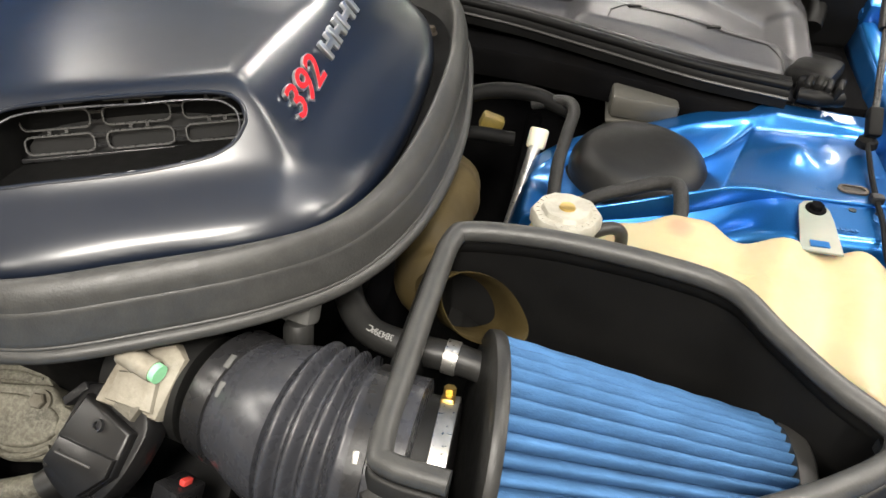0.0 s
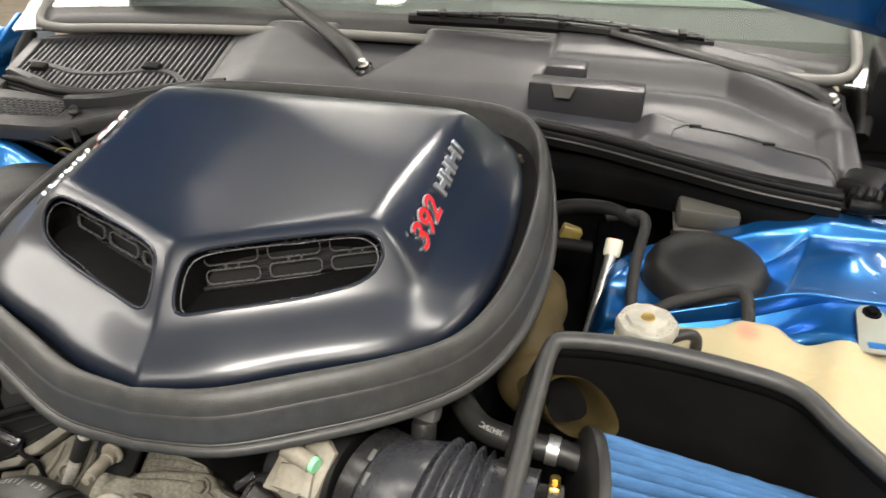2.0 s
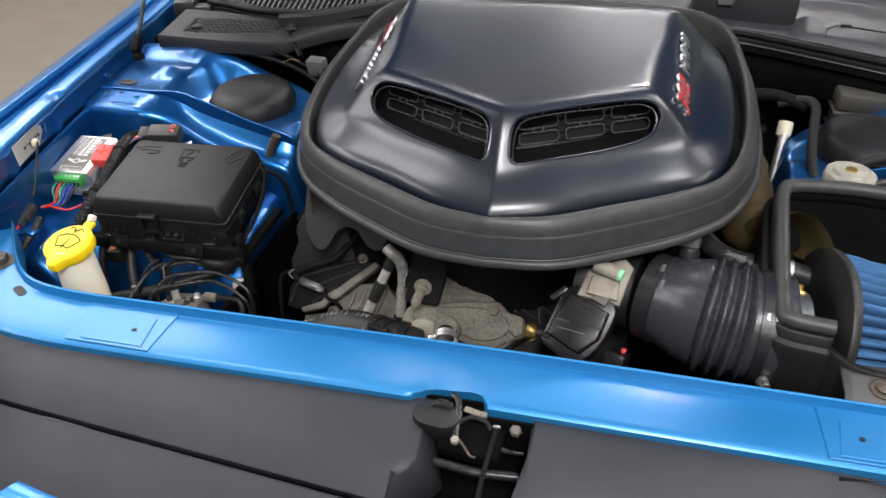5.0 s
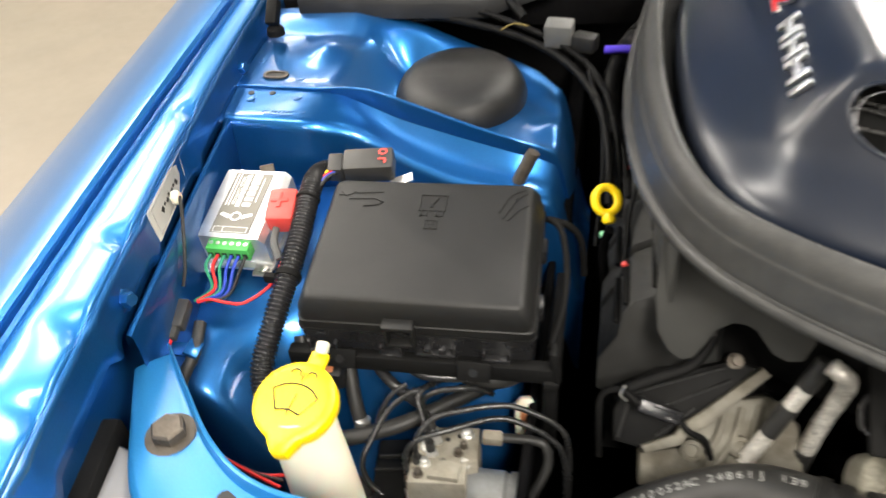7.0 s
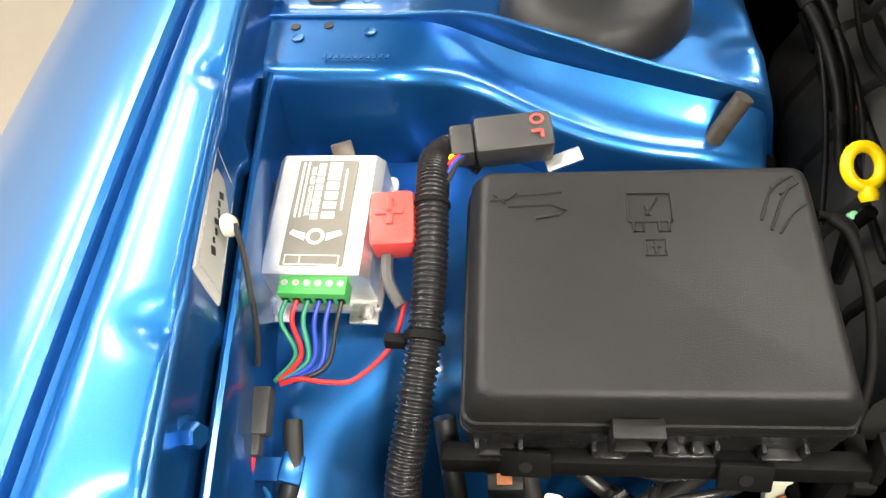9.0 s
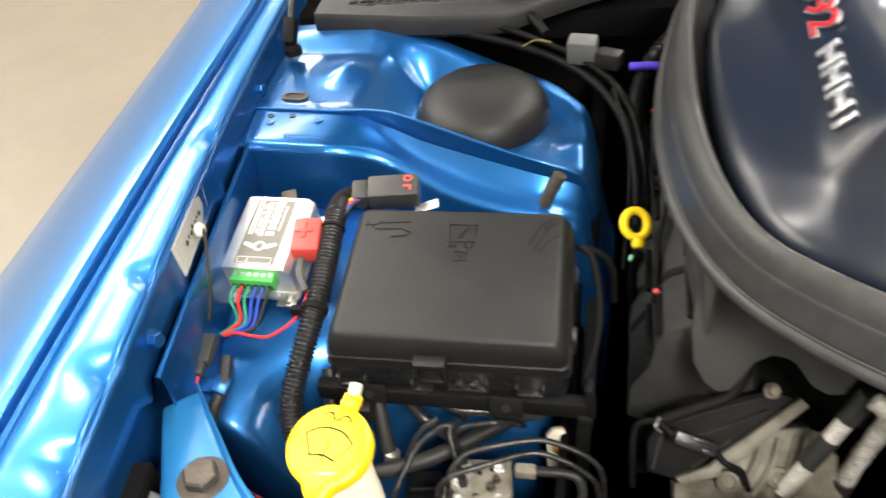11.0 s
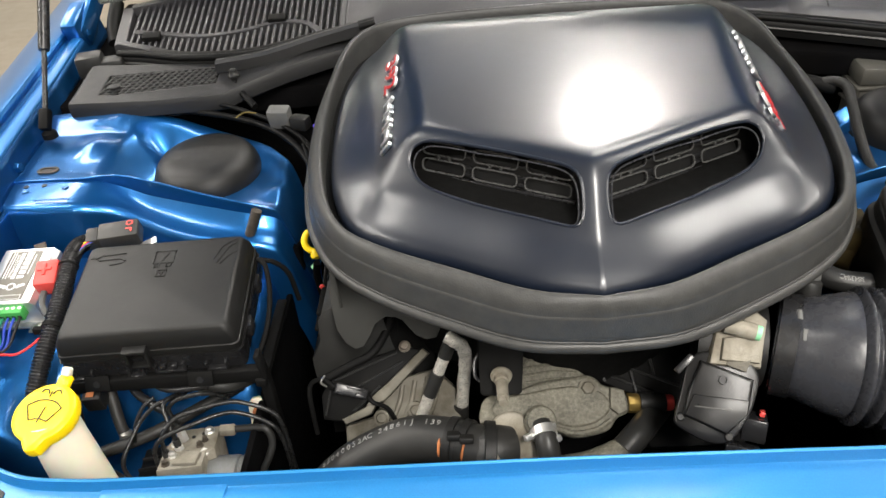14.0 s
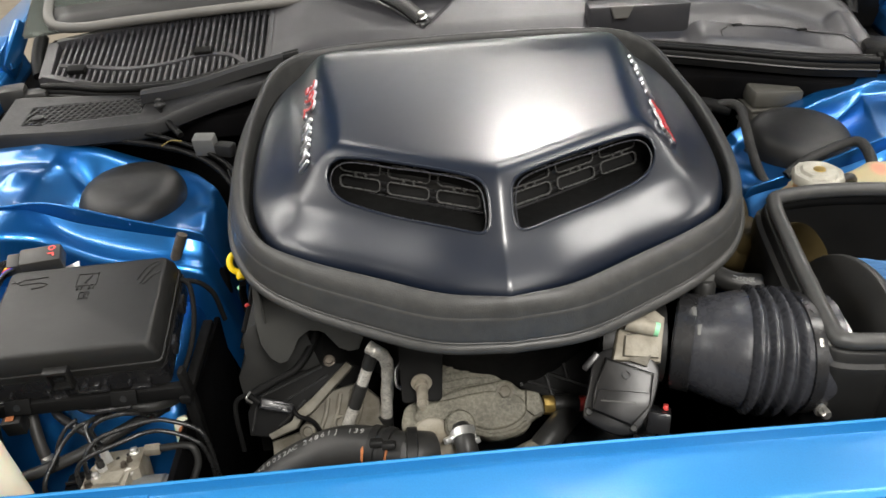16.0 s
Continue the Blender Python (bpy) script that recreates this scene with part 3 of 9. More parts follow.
def strut_tower(side):
    th = thing("strut_tower", (side * 0.5, 0.6, 0.6), "metallic blue pressed-steel suspension tower", "strut tower", "suspension towers")
    KX = np.linspace(0.318, 0.706, 130)

    def soft(vals):
        v = np.interp(KX, KA, vals)
        k = np.array([1, 4, 6, 4, 1]) / 16
        for _ in range(6):
            v = np.convolve(np.pad(v, 2, "edge"), k, "valid")
        return v

    ly, lz, cz, ry, rz = (soft(v) for v in (LIP_Y, LIP_Z, CREASE_Z, RIDGE_Y, RIDGE_Z))
    by = np.interp(KX, BACK_X, BACK_Y)
    # rear sheet with its upturned lip
    bm = B()
    rings = []
    for i, ax in enumerate(KX):
        fall = 0.10 * float(smoothstep(0.356, 0.320, ax))
        col = [(y, z - fall) for y, z in ((ly[i] + 0.0010, cz[i] - 0.006), (ly[i] - 0.0032, lz[i] - 0.0022), (ly[i] - 0.0024, lz[i] - 0.0003), (ly[i] - 0.001, lz[i]), (ly[i] + 0.0006, lz[i] - 0.0008))]
        rim = float(np.interp(ax, [0.33, 0.36, 0.40, 0.46, 0.52, 0.60, 0.70], [0.885, 0.910, 0.922, 0.932, 0.948, 0.966, 0.960]))
        for y in np.linspace(ly[i] + 0.0035, by[i], 56):
            if side < 0:
                z = 0.950 - 0.044 * float(smoothstep(0.592, 0.532, ax + 0.10 * (y - 0.62)))
            else:
                # a sharp fold, then a hollow wall down to the cap
                v = min(max((0.550 - ax + 0.33 * (y - 0.62)) / 0.068, 0.0), 1.0)
                z = 0.950 - 0.044 * v * (2 - v)
            z += 0.011 * math.exp(-((ax - 0.612) / 0.024) ** 2 - ((y - 0.655) / 0.026) ** 2)
            z += 0.007 * math.exp(-((ax - 0.362) / 0.016) ** 2 - ((y - 0.585) / 0.018) ** 2) + 0.006 * math.exp(-((ax - 0.360) / 0.014) ** 2 - ((y - 0.64) / 0.016) ** 2)
            z += (lz[i] - z) * math.exp(-(y - ly[i]) / 0.006)
            z += (rim - z) * (float(smoothstep(by[i] - 0.052, by[i] - 0.006, y)) if side < 0 else min(max((y - by[i] + 0.036) / 0.011, 0.0), 1.0))
            col.append((y, z - fall))
        zb = col[-1][1]
        col += [(by[i] + 0.004, zb - 0.001), (by[i] + 0.008, zb - 0.006), (by[i] + 0.010, zb - 0.02), (by[i] + 0.012, zb - 0.12)]
        rings.append([V((side * ax, y, z)) for y, z in col])
    loft(bm, rings, False, False)
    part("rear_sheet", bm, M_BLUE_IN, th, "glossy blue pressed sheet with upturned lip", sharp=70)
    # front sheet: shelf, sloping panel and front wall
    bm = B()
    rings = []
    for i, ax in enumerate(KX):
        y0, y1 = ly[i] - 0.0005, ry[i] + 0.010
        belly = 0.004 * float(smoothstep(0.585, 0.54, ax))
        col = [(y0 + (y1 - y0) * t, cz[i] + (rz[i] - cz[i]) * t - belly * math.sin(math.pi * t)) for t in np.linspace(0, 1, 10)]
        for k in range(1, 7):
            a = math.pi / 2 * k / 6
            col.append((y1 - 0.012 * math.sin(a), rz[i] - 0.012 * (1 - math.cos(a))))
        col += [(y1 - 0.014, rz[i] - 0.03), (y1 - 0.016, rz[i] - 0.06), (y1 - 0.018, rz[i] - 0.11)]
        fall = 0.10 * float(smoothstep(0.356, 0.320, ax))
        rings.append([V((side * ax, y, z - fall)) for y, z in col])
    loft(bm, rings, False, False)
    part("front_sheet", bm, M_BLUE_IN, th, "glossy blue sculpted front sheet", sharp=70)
    bm = B()
    for k in range(11):
        box(bm, (side * (0.644 - 0.0042 * k), 0.5345, 0.9470), (0.0022, 0.0042, 0.0008))
    part("stamped_bars", bm, M_BLUE_IN, th, "stamped marks in the blue sheet")
    # slotted locating hole with a sealer ring
    hx, hy, hz = side * 0.655, 0.600, 0.9506
    bm = B()
    ring = rounded(0.028, 0.0150, 0.0073, 6)
    inn = rounded(0.0215, 0.0100, 0.0048, 6)
    m = Matrix.Translation((hx, hy, hz))
    loft(bm, [[m @ V((x, y, 0)) for x, y in ring], [m @ V((x, y, 0.0018)) for x, y in ring], [m @ V((x, y, 0.0018)) for x, y in inn], [m @ V((x, y, 0.0002)) for x, y in inn]], True, False)
    part("hole_rim", bm, M_BOLT, th)
    bm = B()
    prism(bm, inn, 0.0001, 0.0006, m)
    part("hole", bm, M_BLACK_PRINT_SHADE, th)
    for px, py in ((0.671, 0.568), (0.648, 0.569)):
        bm = B()
        lathe(bm, [(0, 0.0), (0.0035, 0.0), (0.0035, 0.0008), (0, 0.0008)], (side * px, py, 0.9470), n=16)
        part("small_hole", bm, M_BLACK_PRINT_SHADE, th)
    for px, py in ((0.683, 0.632), (0.640, 0.640), (0.692, 0.600), (0.625, 0.596), (0.667, 0.556), (0.618, 0.562)):
        bm = B()
        lathe(bm, [(0.0044, -0.0001), (0.0042, 0.0003), (0.0034, 0.0003), (0.0028, 0.0001), (0, 0.0001)], (side * px, py, 0.9502 if py > 0.578 else 0.9472), n=18, caps=False)
        part("spot_weld", bm, M_BLUE_IN, th)
    return th


strut_tower(-1)
strut_tower(1)


def strut_cap(side, cx, cy, cz):
    bm = B()
    R, H = 0.0715, 0.033
    prof = [(1.0, -0.25), (1.0, 0.10), (0.985, 0.25), (0.955, 0.42), (0.905, 0.62), (0.83, 0.79), (0.71, 0.91), (0.53, 0.97), (0.28, 1.0), (0, 1.0)]
    lathe(bm, [(R * r, H * h) for r, h in prof], (cx, cy, cz), (0.01 * side, -0.05, 1), 72)
    cap3 = solo("strut_top_cap", bm, M_PLASTIC, "domed matt black plastic cap on the suspension tower", "cap", "suspension caps")
    bm = B()
    lathe(bm, [(R * 0.99, -0.010), (R * 1.035, -0.009), (R * 1.035, -0.0065), (R * 1.0, -0.005)], (cx, cy, cz), (0.01 * side, -0.05, 1), 72, False)
    part("base_lip", bm, M_PLASTIC_DULL, cap3)
    return cap3


strut_cap(-1, -0.465, 0.645, 0.908)
strut_cap(1, 0.464, 0.650, 0.912)

# inner aprons and rails below the towers
for side in (-1, 1):
    th = thing("inner_apron", (side * 0.5, 0.35, 0.6), "blue painted inner wing panel beside the engine", "inner wing", "inner wings")
    bm = B()
    pts = []
    for y, z in ((0.56, 0.872), (0.50, 0.870), (0.44, 0.868), (0.38, 0.862), (0.34, 0.855), (0.32, 0.85), (0.30, 0.845), (0.28, 0.836), (0.265, 0.828), (0.25, 0.70)):
        pts.append([V((side * x, y, z + dz - 0.13 * smoothstep(0.62, 0.54, x) * smoothstep(0.37, 0.29, y))) for x, dz in ((0.680, 0.03), (0.672, 0.006), (0.664, 0.0), (0.62, -0.001), (0.59, -0.003), (0.56, -0.004), (0.54, -0.005), (0.44, -0.022), (0.375, -0.04), (0.366, -0.052), (0.362, -0.09), (0.361, -0.25))])
    loft(bm, pts, False, False)
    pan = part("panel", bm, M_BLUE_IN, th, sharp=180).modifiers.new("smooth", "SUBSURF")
    pan.levels = pan.render_levels = 2
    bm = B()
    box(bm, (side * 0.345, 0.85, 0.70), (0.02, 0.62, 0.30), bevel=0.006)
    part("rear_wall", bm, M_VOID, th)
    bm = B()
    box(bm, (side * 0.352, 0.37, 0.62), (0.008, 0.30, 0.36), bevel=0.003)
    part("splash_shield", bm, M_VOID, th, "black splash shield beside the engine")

# radiator support bar
BAR = [(-0.625, 0.262), (-0.590, 0.222), (-0.555, 0.185), (-0.515, 0.160), (-0.46, 0.151), (-0.36, 0.150), (0.0, 0.153), (0.36, 0.150), (0.46, 0.151), (0.515, 0.160), (0.555, 0.185), (0.590, 0.222), (0.625, 0.262)]
path = spline([(x, y, 0.9) for x, y in BAR], 8)


def along(path, prof, zoff=lambda i: 0.0, scale=lambda i: 1.0):
    """Rings of a profile (forward, up) along a path, square to it in plan."""
    rings = []
    for i, p in enumerate(path):
        d = path[min(i + 1, len(path) - 1)] - path[max(i - 1, 0)]
        f = V((d.y, -d.x, 0)).normalized()
        rings.append([p + f * (o * scale(i)) + V((0, 0, u + zoff(i))) for o, u in prof])
    return rings


bar = thing("radiator_support_bar", (0, 0.12, 0.5), "metallic blue upper radiator support bar across the nose", "radiator support")
bm = B()
prof = [(0.012, -0.06), (0.002, -0.045), (-0.0005, 0.001), (0.000, 0.0042), (0.0016, 0.0052), (0.0034, 0.0042), (0.0050, -0.0035), (0.0062, -0.0056), (0.009, -0.0060), (0.014, -0.0054), (0.030, -0.0050), (0.046, -0.0050), (0.062, -0.0054), (0.0675, -0.0066), (0.0700, -0.0090), (0.071, -0.018), (0.068, -0.06)]
fine = []
for p, q in zip(path, path[1:]):
    k = 8 if abs(p.x + q.x) < 0.20 else 2
    fine += [p.lerp(q, j / k) for j in range(k)]
fine.append(path[-1])
wide = [float(np.interp(abs(p.x), [0.50, 0.56, 0.625], [1.0, 0.85, 0.45])) for p in fine]
rings = along(fine, prof, scale=lambda i: wide[i])
for ring in rings:
    for j, p in enumerate(ring):
        cut = float(np.interp(p.x, [-0.058, -0.046, -0.020, 0.016, 0.024, 0.032], [0.0, 0.086, 0.0955, 0.097, 0.094, 0.0]))
        if prof[j][0] > 0.04 and p.y < cut:
            p.y = cut - 0.001 * (prof[j][0] - 0.07)
        # pressed ripples behind the latch notch
        if 0.02 < prof[j][0] < 0.065:
            near = math.exp(-((p.x + 0.005) / 0.030) ** 2)
            p.z += 0.0007 * near * math.sin(p.y * 520 + p.x * 60)
loft(bm, rings, False, False)
rail = part("rail", bm, M_BLUE_BAR, bar)
for side in (-1, 1):
    bm = B()
    plate = [(0.3235, 0.1462), (0.3265, 0.0842), (0.424, 0.0842), (0.432, 0.1440)]
    prism(bm, [(side * x, y) for x, y in (plate if side < 0 else plate[::-1])], 0.8944, 0.8962, bevel=0.0006, seg=1)
    part("overlap_plate", bm, M_BLUE_BAR, bar)
    bm = B()
    pad = [(0.342, 0.131), (0.336, 0.088), (0.407, 0.088), (0.403, 0.130)]
    prism(bm, [(side * x, y) for x, y in (pad if side < 0 else pad[::-1])], 0.8960, 0.8972, bevel=0.0005, seg=1)
    part("raised_pad", bm, M_BLUE_BAR, bar)
    bm = B()
    lathe(bm, [(0, 0), (0.0027, 0), (0.0027, 0.0006), (0, 0.0006)], (side * 0.357, 0.110, 0.8973), n=16)
    part("hole", bm, M_BLACK_PRINT_SHADE, bar)
    bm = B()
    prism(bm, rounded(0.022, 0.010, 0.0048), 0, 0.0008, pose(side * 0.527, 0.146, 0.8950, 0, 0, side * 30))
    part("oval_hole", bm, M_BLACK_PRINT_SHADE, bar)
    bm = B()
    hexbolt(bm, (side * 0.591, 0.190, 0.894), (0, 0, 1), 0.0125, 0.011)
    part("bolt", bm, M_BOLT, bar, "dull brownish steel bolt")

# plastic covers in front of the bar, with the latch between them
def crease_y(x):
    return 0.042 - 0.088 * (x + 0.366) + 0.10 * max(0.0, -x - 0.40) ** 2


def joint_y(x):
    return 0.013 - 0.086 * (x + 0.363) + 0.10 * max(0.0, -x - 0.40) ** 2


# left cover: flat top, a bend, then a strip down to the joint
bm = B()
rings = []
for x in np.linspace(-0.62, -0.030, 40):
    e = float(smoothstep(-0.045, -0.030, x))
    yc, yj = crease_y(x), joint_y(x)
    rings.append([V((x + dx * e, y, z - dz * e)) for y, z, dx, dz in ((0.102, 0.8855, 0, 0.0), (0.085, 0.8862, 0, 0.002), (yc + 0.012, 0.8772, 0.004, 0.002), (yc + 0.003, 0.8745, -0.002, 0.002), (yc - 0.003, 0.8720, -0.008, 0.002), (yj + 0.003, 0.8600, -0.022, 0.002), (yj + 0.0005, 0.8580, -0.024, 0.002), (yj, 0.850, -0.024, 0.002))])
rings.append([p + V((0.0016, 0, -0.0016)) for p in rings[-1]])
rings.append([p + V((0.003 + 0.020 * float(smoothstep(0.07, 0.03, p.y)), 0, -0.032)) for p in rings[-1]])
loft(bm, rings, False, False)
cv = solo("radiator_cover", bm, M_COVER, "dark grey textured plastic cover over the nose", "plastic cover", "nose covers")
cv.modifiers.new("thick", "SOLIDIFY").thickness = 0.002
bm = B()
rings = []
for x in np.linspace(-0.62, -0.020, 40):
    yj = joint_y(x)
    rings.append([V((x, y, z)) for y, z in ((yj + 0.004, 0.843), (yj - 0.0022, 0.849), (yj - 0.0040, 0.8555), (yj - 0.0065, 0.8565), (yj - 0.030, 0.846), (yj - 0.075, 0.824), (yj - 0.10, 0.80))])
loft(bm, rings, False, False)
fs = solo("nose_fascia", bm, M_COVER, "dark grey textured plastic fascia ahead of the cover", "plastic cover", "nose covers")
fs.modifiers.new("thick", "SOLIDIFY").thickness = 0.002
# right cover: one smooth sheet rolling down to the front
bm = B()
ys = [0.102, 0.085, 0.070, 0.045, 0.012, 0.006, 0.001, -0.03, -0.08]
zs = [0.8855, 0.8862, 0.884, 0.880, 0.866, 0.862, 0.861, 0.852, 0.828]
rings = [[V((0.071 - 0.010 * (z < 0.87), y, z - 0.03)) for y, z in zip(ys, zs)], [V((0.072 - 0.008 * (z < 0.87), y, z - 0.004)) for y, z in zip(ys, zs)]]
for x in np.linspace(0.075, 0.62, 24):
    bow = 0.10 * (x / 0.62) ** 2
    rings.append([V((x, y + bow * (1 if y < 0.05 else 0.2), z)) for y, z in zip(ys, zs)])
loft(bm, rings, False, False)
cv = solo("radiator_cover", bm, M_COVER, "dark grey textured plastic cover over the nose", "plastic cover", "nose covers")
cv.modifiers.new("thick", "SOLIDIFY").thickness = 0.003
bm = B()
lathe(bm, [(0.0085, -0.002), (0.0085, 0.0010), (0.0070, 0.0020), (0.0030, 0.0016), (0, 0.0016)], (0.106, 0.006, 0.8655), (0, -0.3, 1), 20)
part("push_clip", bm, M_PLASTIC, cv, "round black push clip")
bm = B()
rings = []
for x in np.linspace(-0.95, 0.95, 40):
    bow = 0.16 * (abs(x) / 0.8) ** 2.2
    rings.append([V((x, y + bow, z)) for y, z in ((-0.082, 0.830), (-0.105, 0.820), (-0.145, 0.77), (-0.165, 0.70), (-0.16, 0.45), (-0.13, 0.25))])
loft(bm, rings, False, False)
nb = solo("front_bumper", bm, M_BLUE, "metallic blue front bumper skin below the covers", "bumper")
nb.modifiers.new("thick", "SOLIDIFY").thickness = 0.003

latch = thing("hood_latch", (0.02, 0.06, 0.80), "black steel bonnet latch with springs and a bolt", "latch")
bm = B()
box(bm, (0.022, 0.045, 0.815), (0.105, 0.11, 0.012), bevel=0.003)
part("base_plate", bm, M_VOID, latch)
bm = B()
box(bm, (-0.010, 0.0925, 0.865), (0.076, 0.003, 0.046), bevel=0.001)
box(bm, (0.052, 0.0785, 0.862), (0.050, 0.003, 0.046), bevel=0.001)
part("back_plate", bm, M_VOID, latch)
bm = B()
prism(bm, rounded(0.046, 0.032, 0.0155), -0.02, 0.0, pose(-0.017, 0.071, 0.8880, 0, 0, -8), 0.002, 2)
part("pivot_cover", bm, M_BLACK_PRINT_SHADE, latch, "black pivot cover cut into the nose cover")
bm = B()
tube(bm, [(-0.024, 0.080, 0.8905), (-0.014, 0.083, 0.8925), (-0.004, 0.080, 0.8915)], 0.0026, 8, 6, flat=0.5)
part("pivot_edge", bm, M_PIPE, latch)
bm = B()
box(bm, (0.018, 0.062, 0.866), (0.060, 0.036, 0.020), pose(0, 0, 0, 8, 0, -6), 0.005, 3)
part("mechanism_body", bm, M_VOID, latch)
bm = B()
tube(bm, [(-0.006, 0.094, 0.8925), (0.000, 0.088, 0.893), (0.004, 0.076, 0.888), (0.004, 0.062, 0.883), (0.006, 0.050, 0.878)], 0.0030, 8, 6, flat=0.4)
part("catch", bm, M_PIPE, latch, "thin dark bent steel catch arm")
bm = B()
tube(bm, [(0.006, 0.068, 0.884), (0.016, 0.074, 0.886), (0.030, 0.072, 0.885), (0.036, 0.066, 0.882)], 0.0022, 8, 6)
part("spring_leg", bm, M_PIPE, latch)
bm = B()
tube(bm, [(0.009, 0.051, 0.879), (0.015, 0.046, 0.876), (0.021, 0.041, 0.872), (0.026, 0.041, 0.871)], 0.0013, 6)
part("spring", bm, M_BOLT, latch)
bm = B()
box(bm, (0.017, 0.081, 0.886), (0.020, 0.006, 0.004), pose(0, 0, 0, 20, 0, -14), 0.0015)
part("striker_tab", bm, M_ALU_PALE, latch, "worn pale striker tab")
for p, r, h, mt in (((0.005, 0.051, 0.876), 0.0044, 0.005, M_ALU_PALE), ((0.058, 0.072, 0.877), 0.0056, 0.006, M_ALU), ((0.027, 0.079, 0.884), 0.0036, 0.005, M_ALU)):
    bm = B()
    hexbolt(bm, p, (0, -0.2, 1), r, h, washer=False)
    part("bolt", bm, mt, latch)
bm = B()
tube(bm, [(0.041, 0.068, 0.884), (0.039, 0.050, 0.880), (0.036, 0.020, 0.868), (0.034, -0.015, 0.852)], 0.0024, 8, 6, flat=0.5)
part("release_lever", bm, M_PLASTIC_DULL, latch, "thin dark release lever")
bm = B()
box(bm, (0.041, 0.067, 0.8865), (0.007, 0.003, 0.003), bevel=0.001)
part("lever_tip", bm, M_STEEL, latch)
bm = B()
tube(bm, [(-0.012, 0.038, 0.860), (0.008, 0.035, 0.8605), (0.03, 0.033, 0.8605), (0.066, 0.036, 0.860)], 0.0042, 10, 6)
part("front_rod", bm, M_PLASTIC_GLOSS, latch)
for x in (0.050, 0.058):
    bm = B()
    tube(bm, [(x - 0.012, 0.058, 0.870), (x, 0.054, 0.870), (x + 0.010, 0.056, 0.869)], 0.0016, 6, 4)
    part("coil", bm, M_PIPE, latch)
bm = B()
prism(bm, [(-0.006, -0.03), (0.060, -0.03), (0.054, 0.006), (0.002, 0.006)], 0.815, 0.846, None, 0.003, 2)
part("lower_plate", bm, M_COVER, latch, "grey plastic lower plate")

# bonnet, standing open above the bay
hood = thing("hood", (0, 0.98, 1.1), "open metallic blue bonnet with a scoop hole", "bonnet")


def hood_point(x, s, d=0.0):
    """x across, s from the rear edge forwards, d out of the upper skin."""
    a = radians(52)
    return V((x, 0.955 - s * math.cos(a) - d * math.sin(a), 1.125 + s * math.sin(a) - d * math.cos(a) + 0.02 * (1 - (x / 0.7) ** 2)))


def rear_s(x):
    """The rear edge sweeps forwards to the middle."""
    return 0.170 * (1 - math.hypot(x, 0.06) / 0.703)


bm = B()
nx, ns = 60, 60
gv = {}
for i in range(nx + 1):
    for j in range(ns + 1):
        x = -0.70 + 1.40 * i / nx
        s = rear_s(x) + (1.12 - rear_s(x)) * j / ns
        w = 0.70 - 0.05 * s
        gv[i, j] = bm.verts.new(hood_point(x * w / 0.70, s))
for i in range(nx):
    for j in range(ns):
        x = -0.70 + 1.40 * (i + 0.5) / nx
        s = rear_s(x) + (1.12 - rear_s(x)) * (j + 0.5) / ns
        if (abs(x) / 0.315) ** 4 + (abs(s - 0.50) / 0.28) ** 4 < 1:
            continue
        bm.faces.new((gv[i, j], gv[i + 1, j], gv[i + 1, j + 1], gv[i, j + 1]))
hs = part("panel", bm, M_BLUE, hood)
hs.modifiers.new("thick", "SOLIDIFY").thickness = 0.012
bm = B()
tube(bm, [hood_point(x, s, 0.02) for x, s in ((-0.66, 0.05), (-0.62, 1.06), (0.62, 1.06), (0.66, 0.05))], 0.02, 8, 1)
part("stiffener", bm, M_BLUE_IN, hood)

# gas struts holding it up
for side in (-1, 1):
    th = thing("gas_strut", (side * 0.684, 0.68, 0.962), "black gas strut on a ball stud holding up the bonnet", "gas strut", "bonnet gas struts")
    a = V((side * 0.684, 0.682, 0.978))
    d = (V((side * 0.69, 0.80, 1.10)) - a).normalized()
    b = a + d * 0.105
    bm = B()
    tube(bm, [a + d * 0.018, b + d * 0.02], 0.0035, 14, 1)
    part("rod", bm, M_PIPE, th, "thin dark steel rod")
    bm = B()
    lathe(bm, [(0, 0), (0.007, 0), (0.0078, 0.002), (0.0078, 0.40), (0, 0.40)], b, d, 20)
    part("cylinder", bm, M_PLASTIC_GLOSS, th, "thick satin black cylinder")
    bm = B()
    box(bm, a + d * 0.006, (0.014, 0.014, 0.030), frame_at((0, 0, 0), (1, 0, 0), d), 0.003)
    part("ball_socket", bm, M_PLASTIC_DULL, th)
    bm = B()
    lathe(bm, [(0, -0.02), (0.0105, -0.02), (0.0098, -0.013), (0.0055, -0.009), (0.0048, 0.0), (0, 0.0)], a, (0, 0, 1), 16)
    part("ball_stud", bm, M_PLASTIC_DULL, th)

# ---------------------------------------------------------------- cowl and windscreen
cowl = thing("cowl_panel", (0, 0.9, 0.9), "dark grey textured plastic cowl panel below the windscreen", "cowl panel")


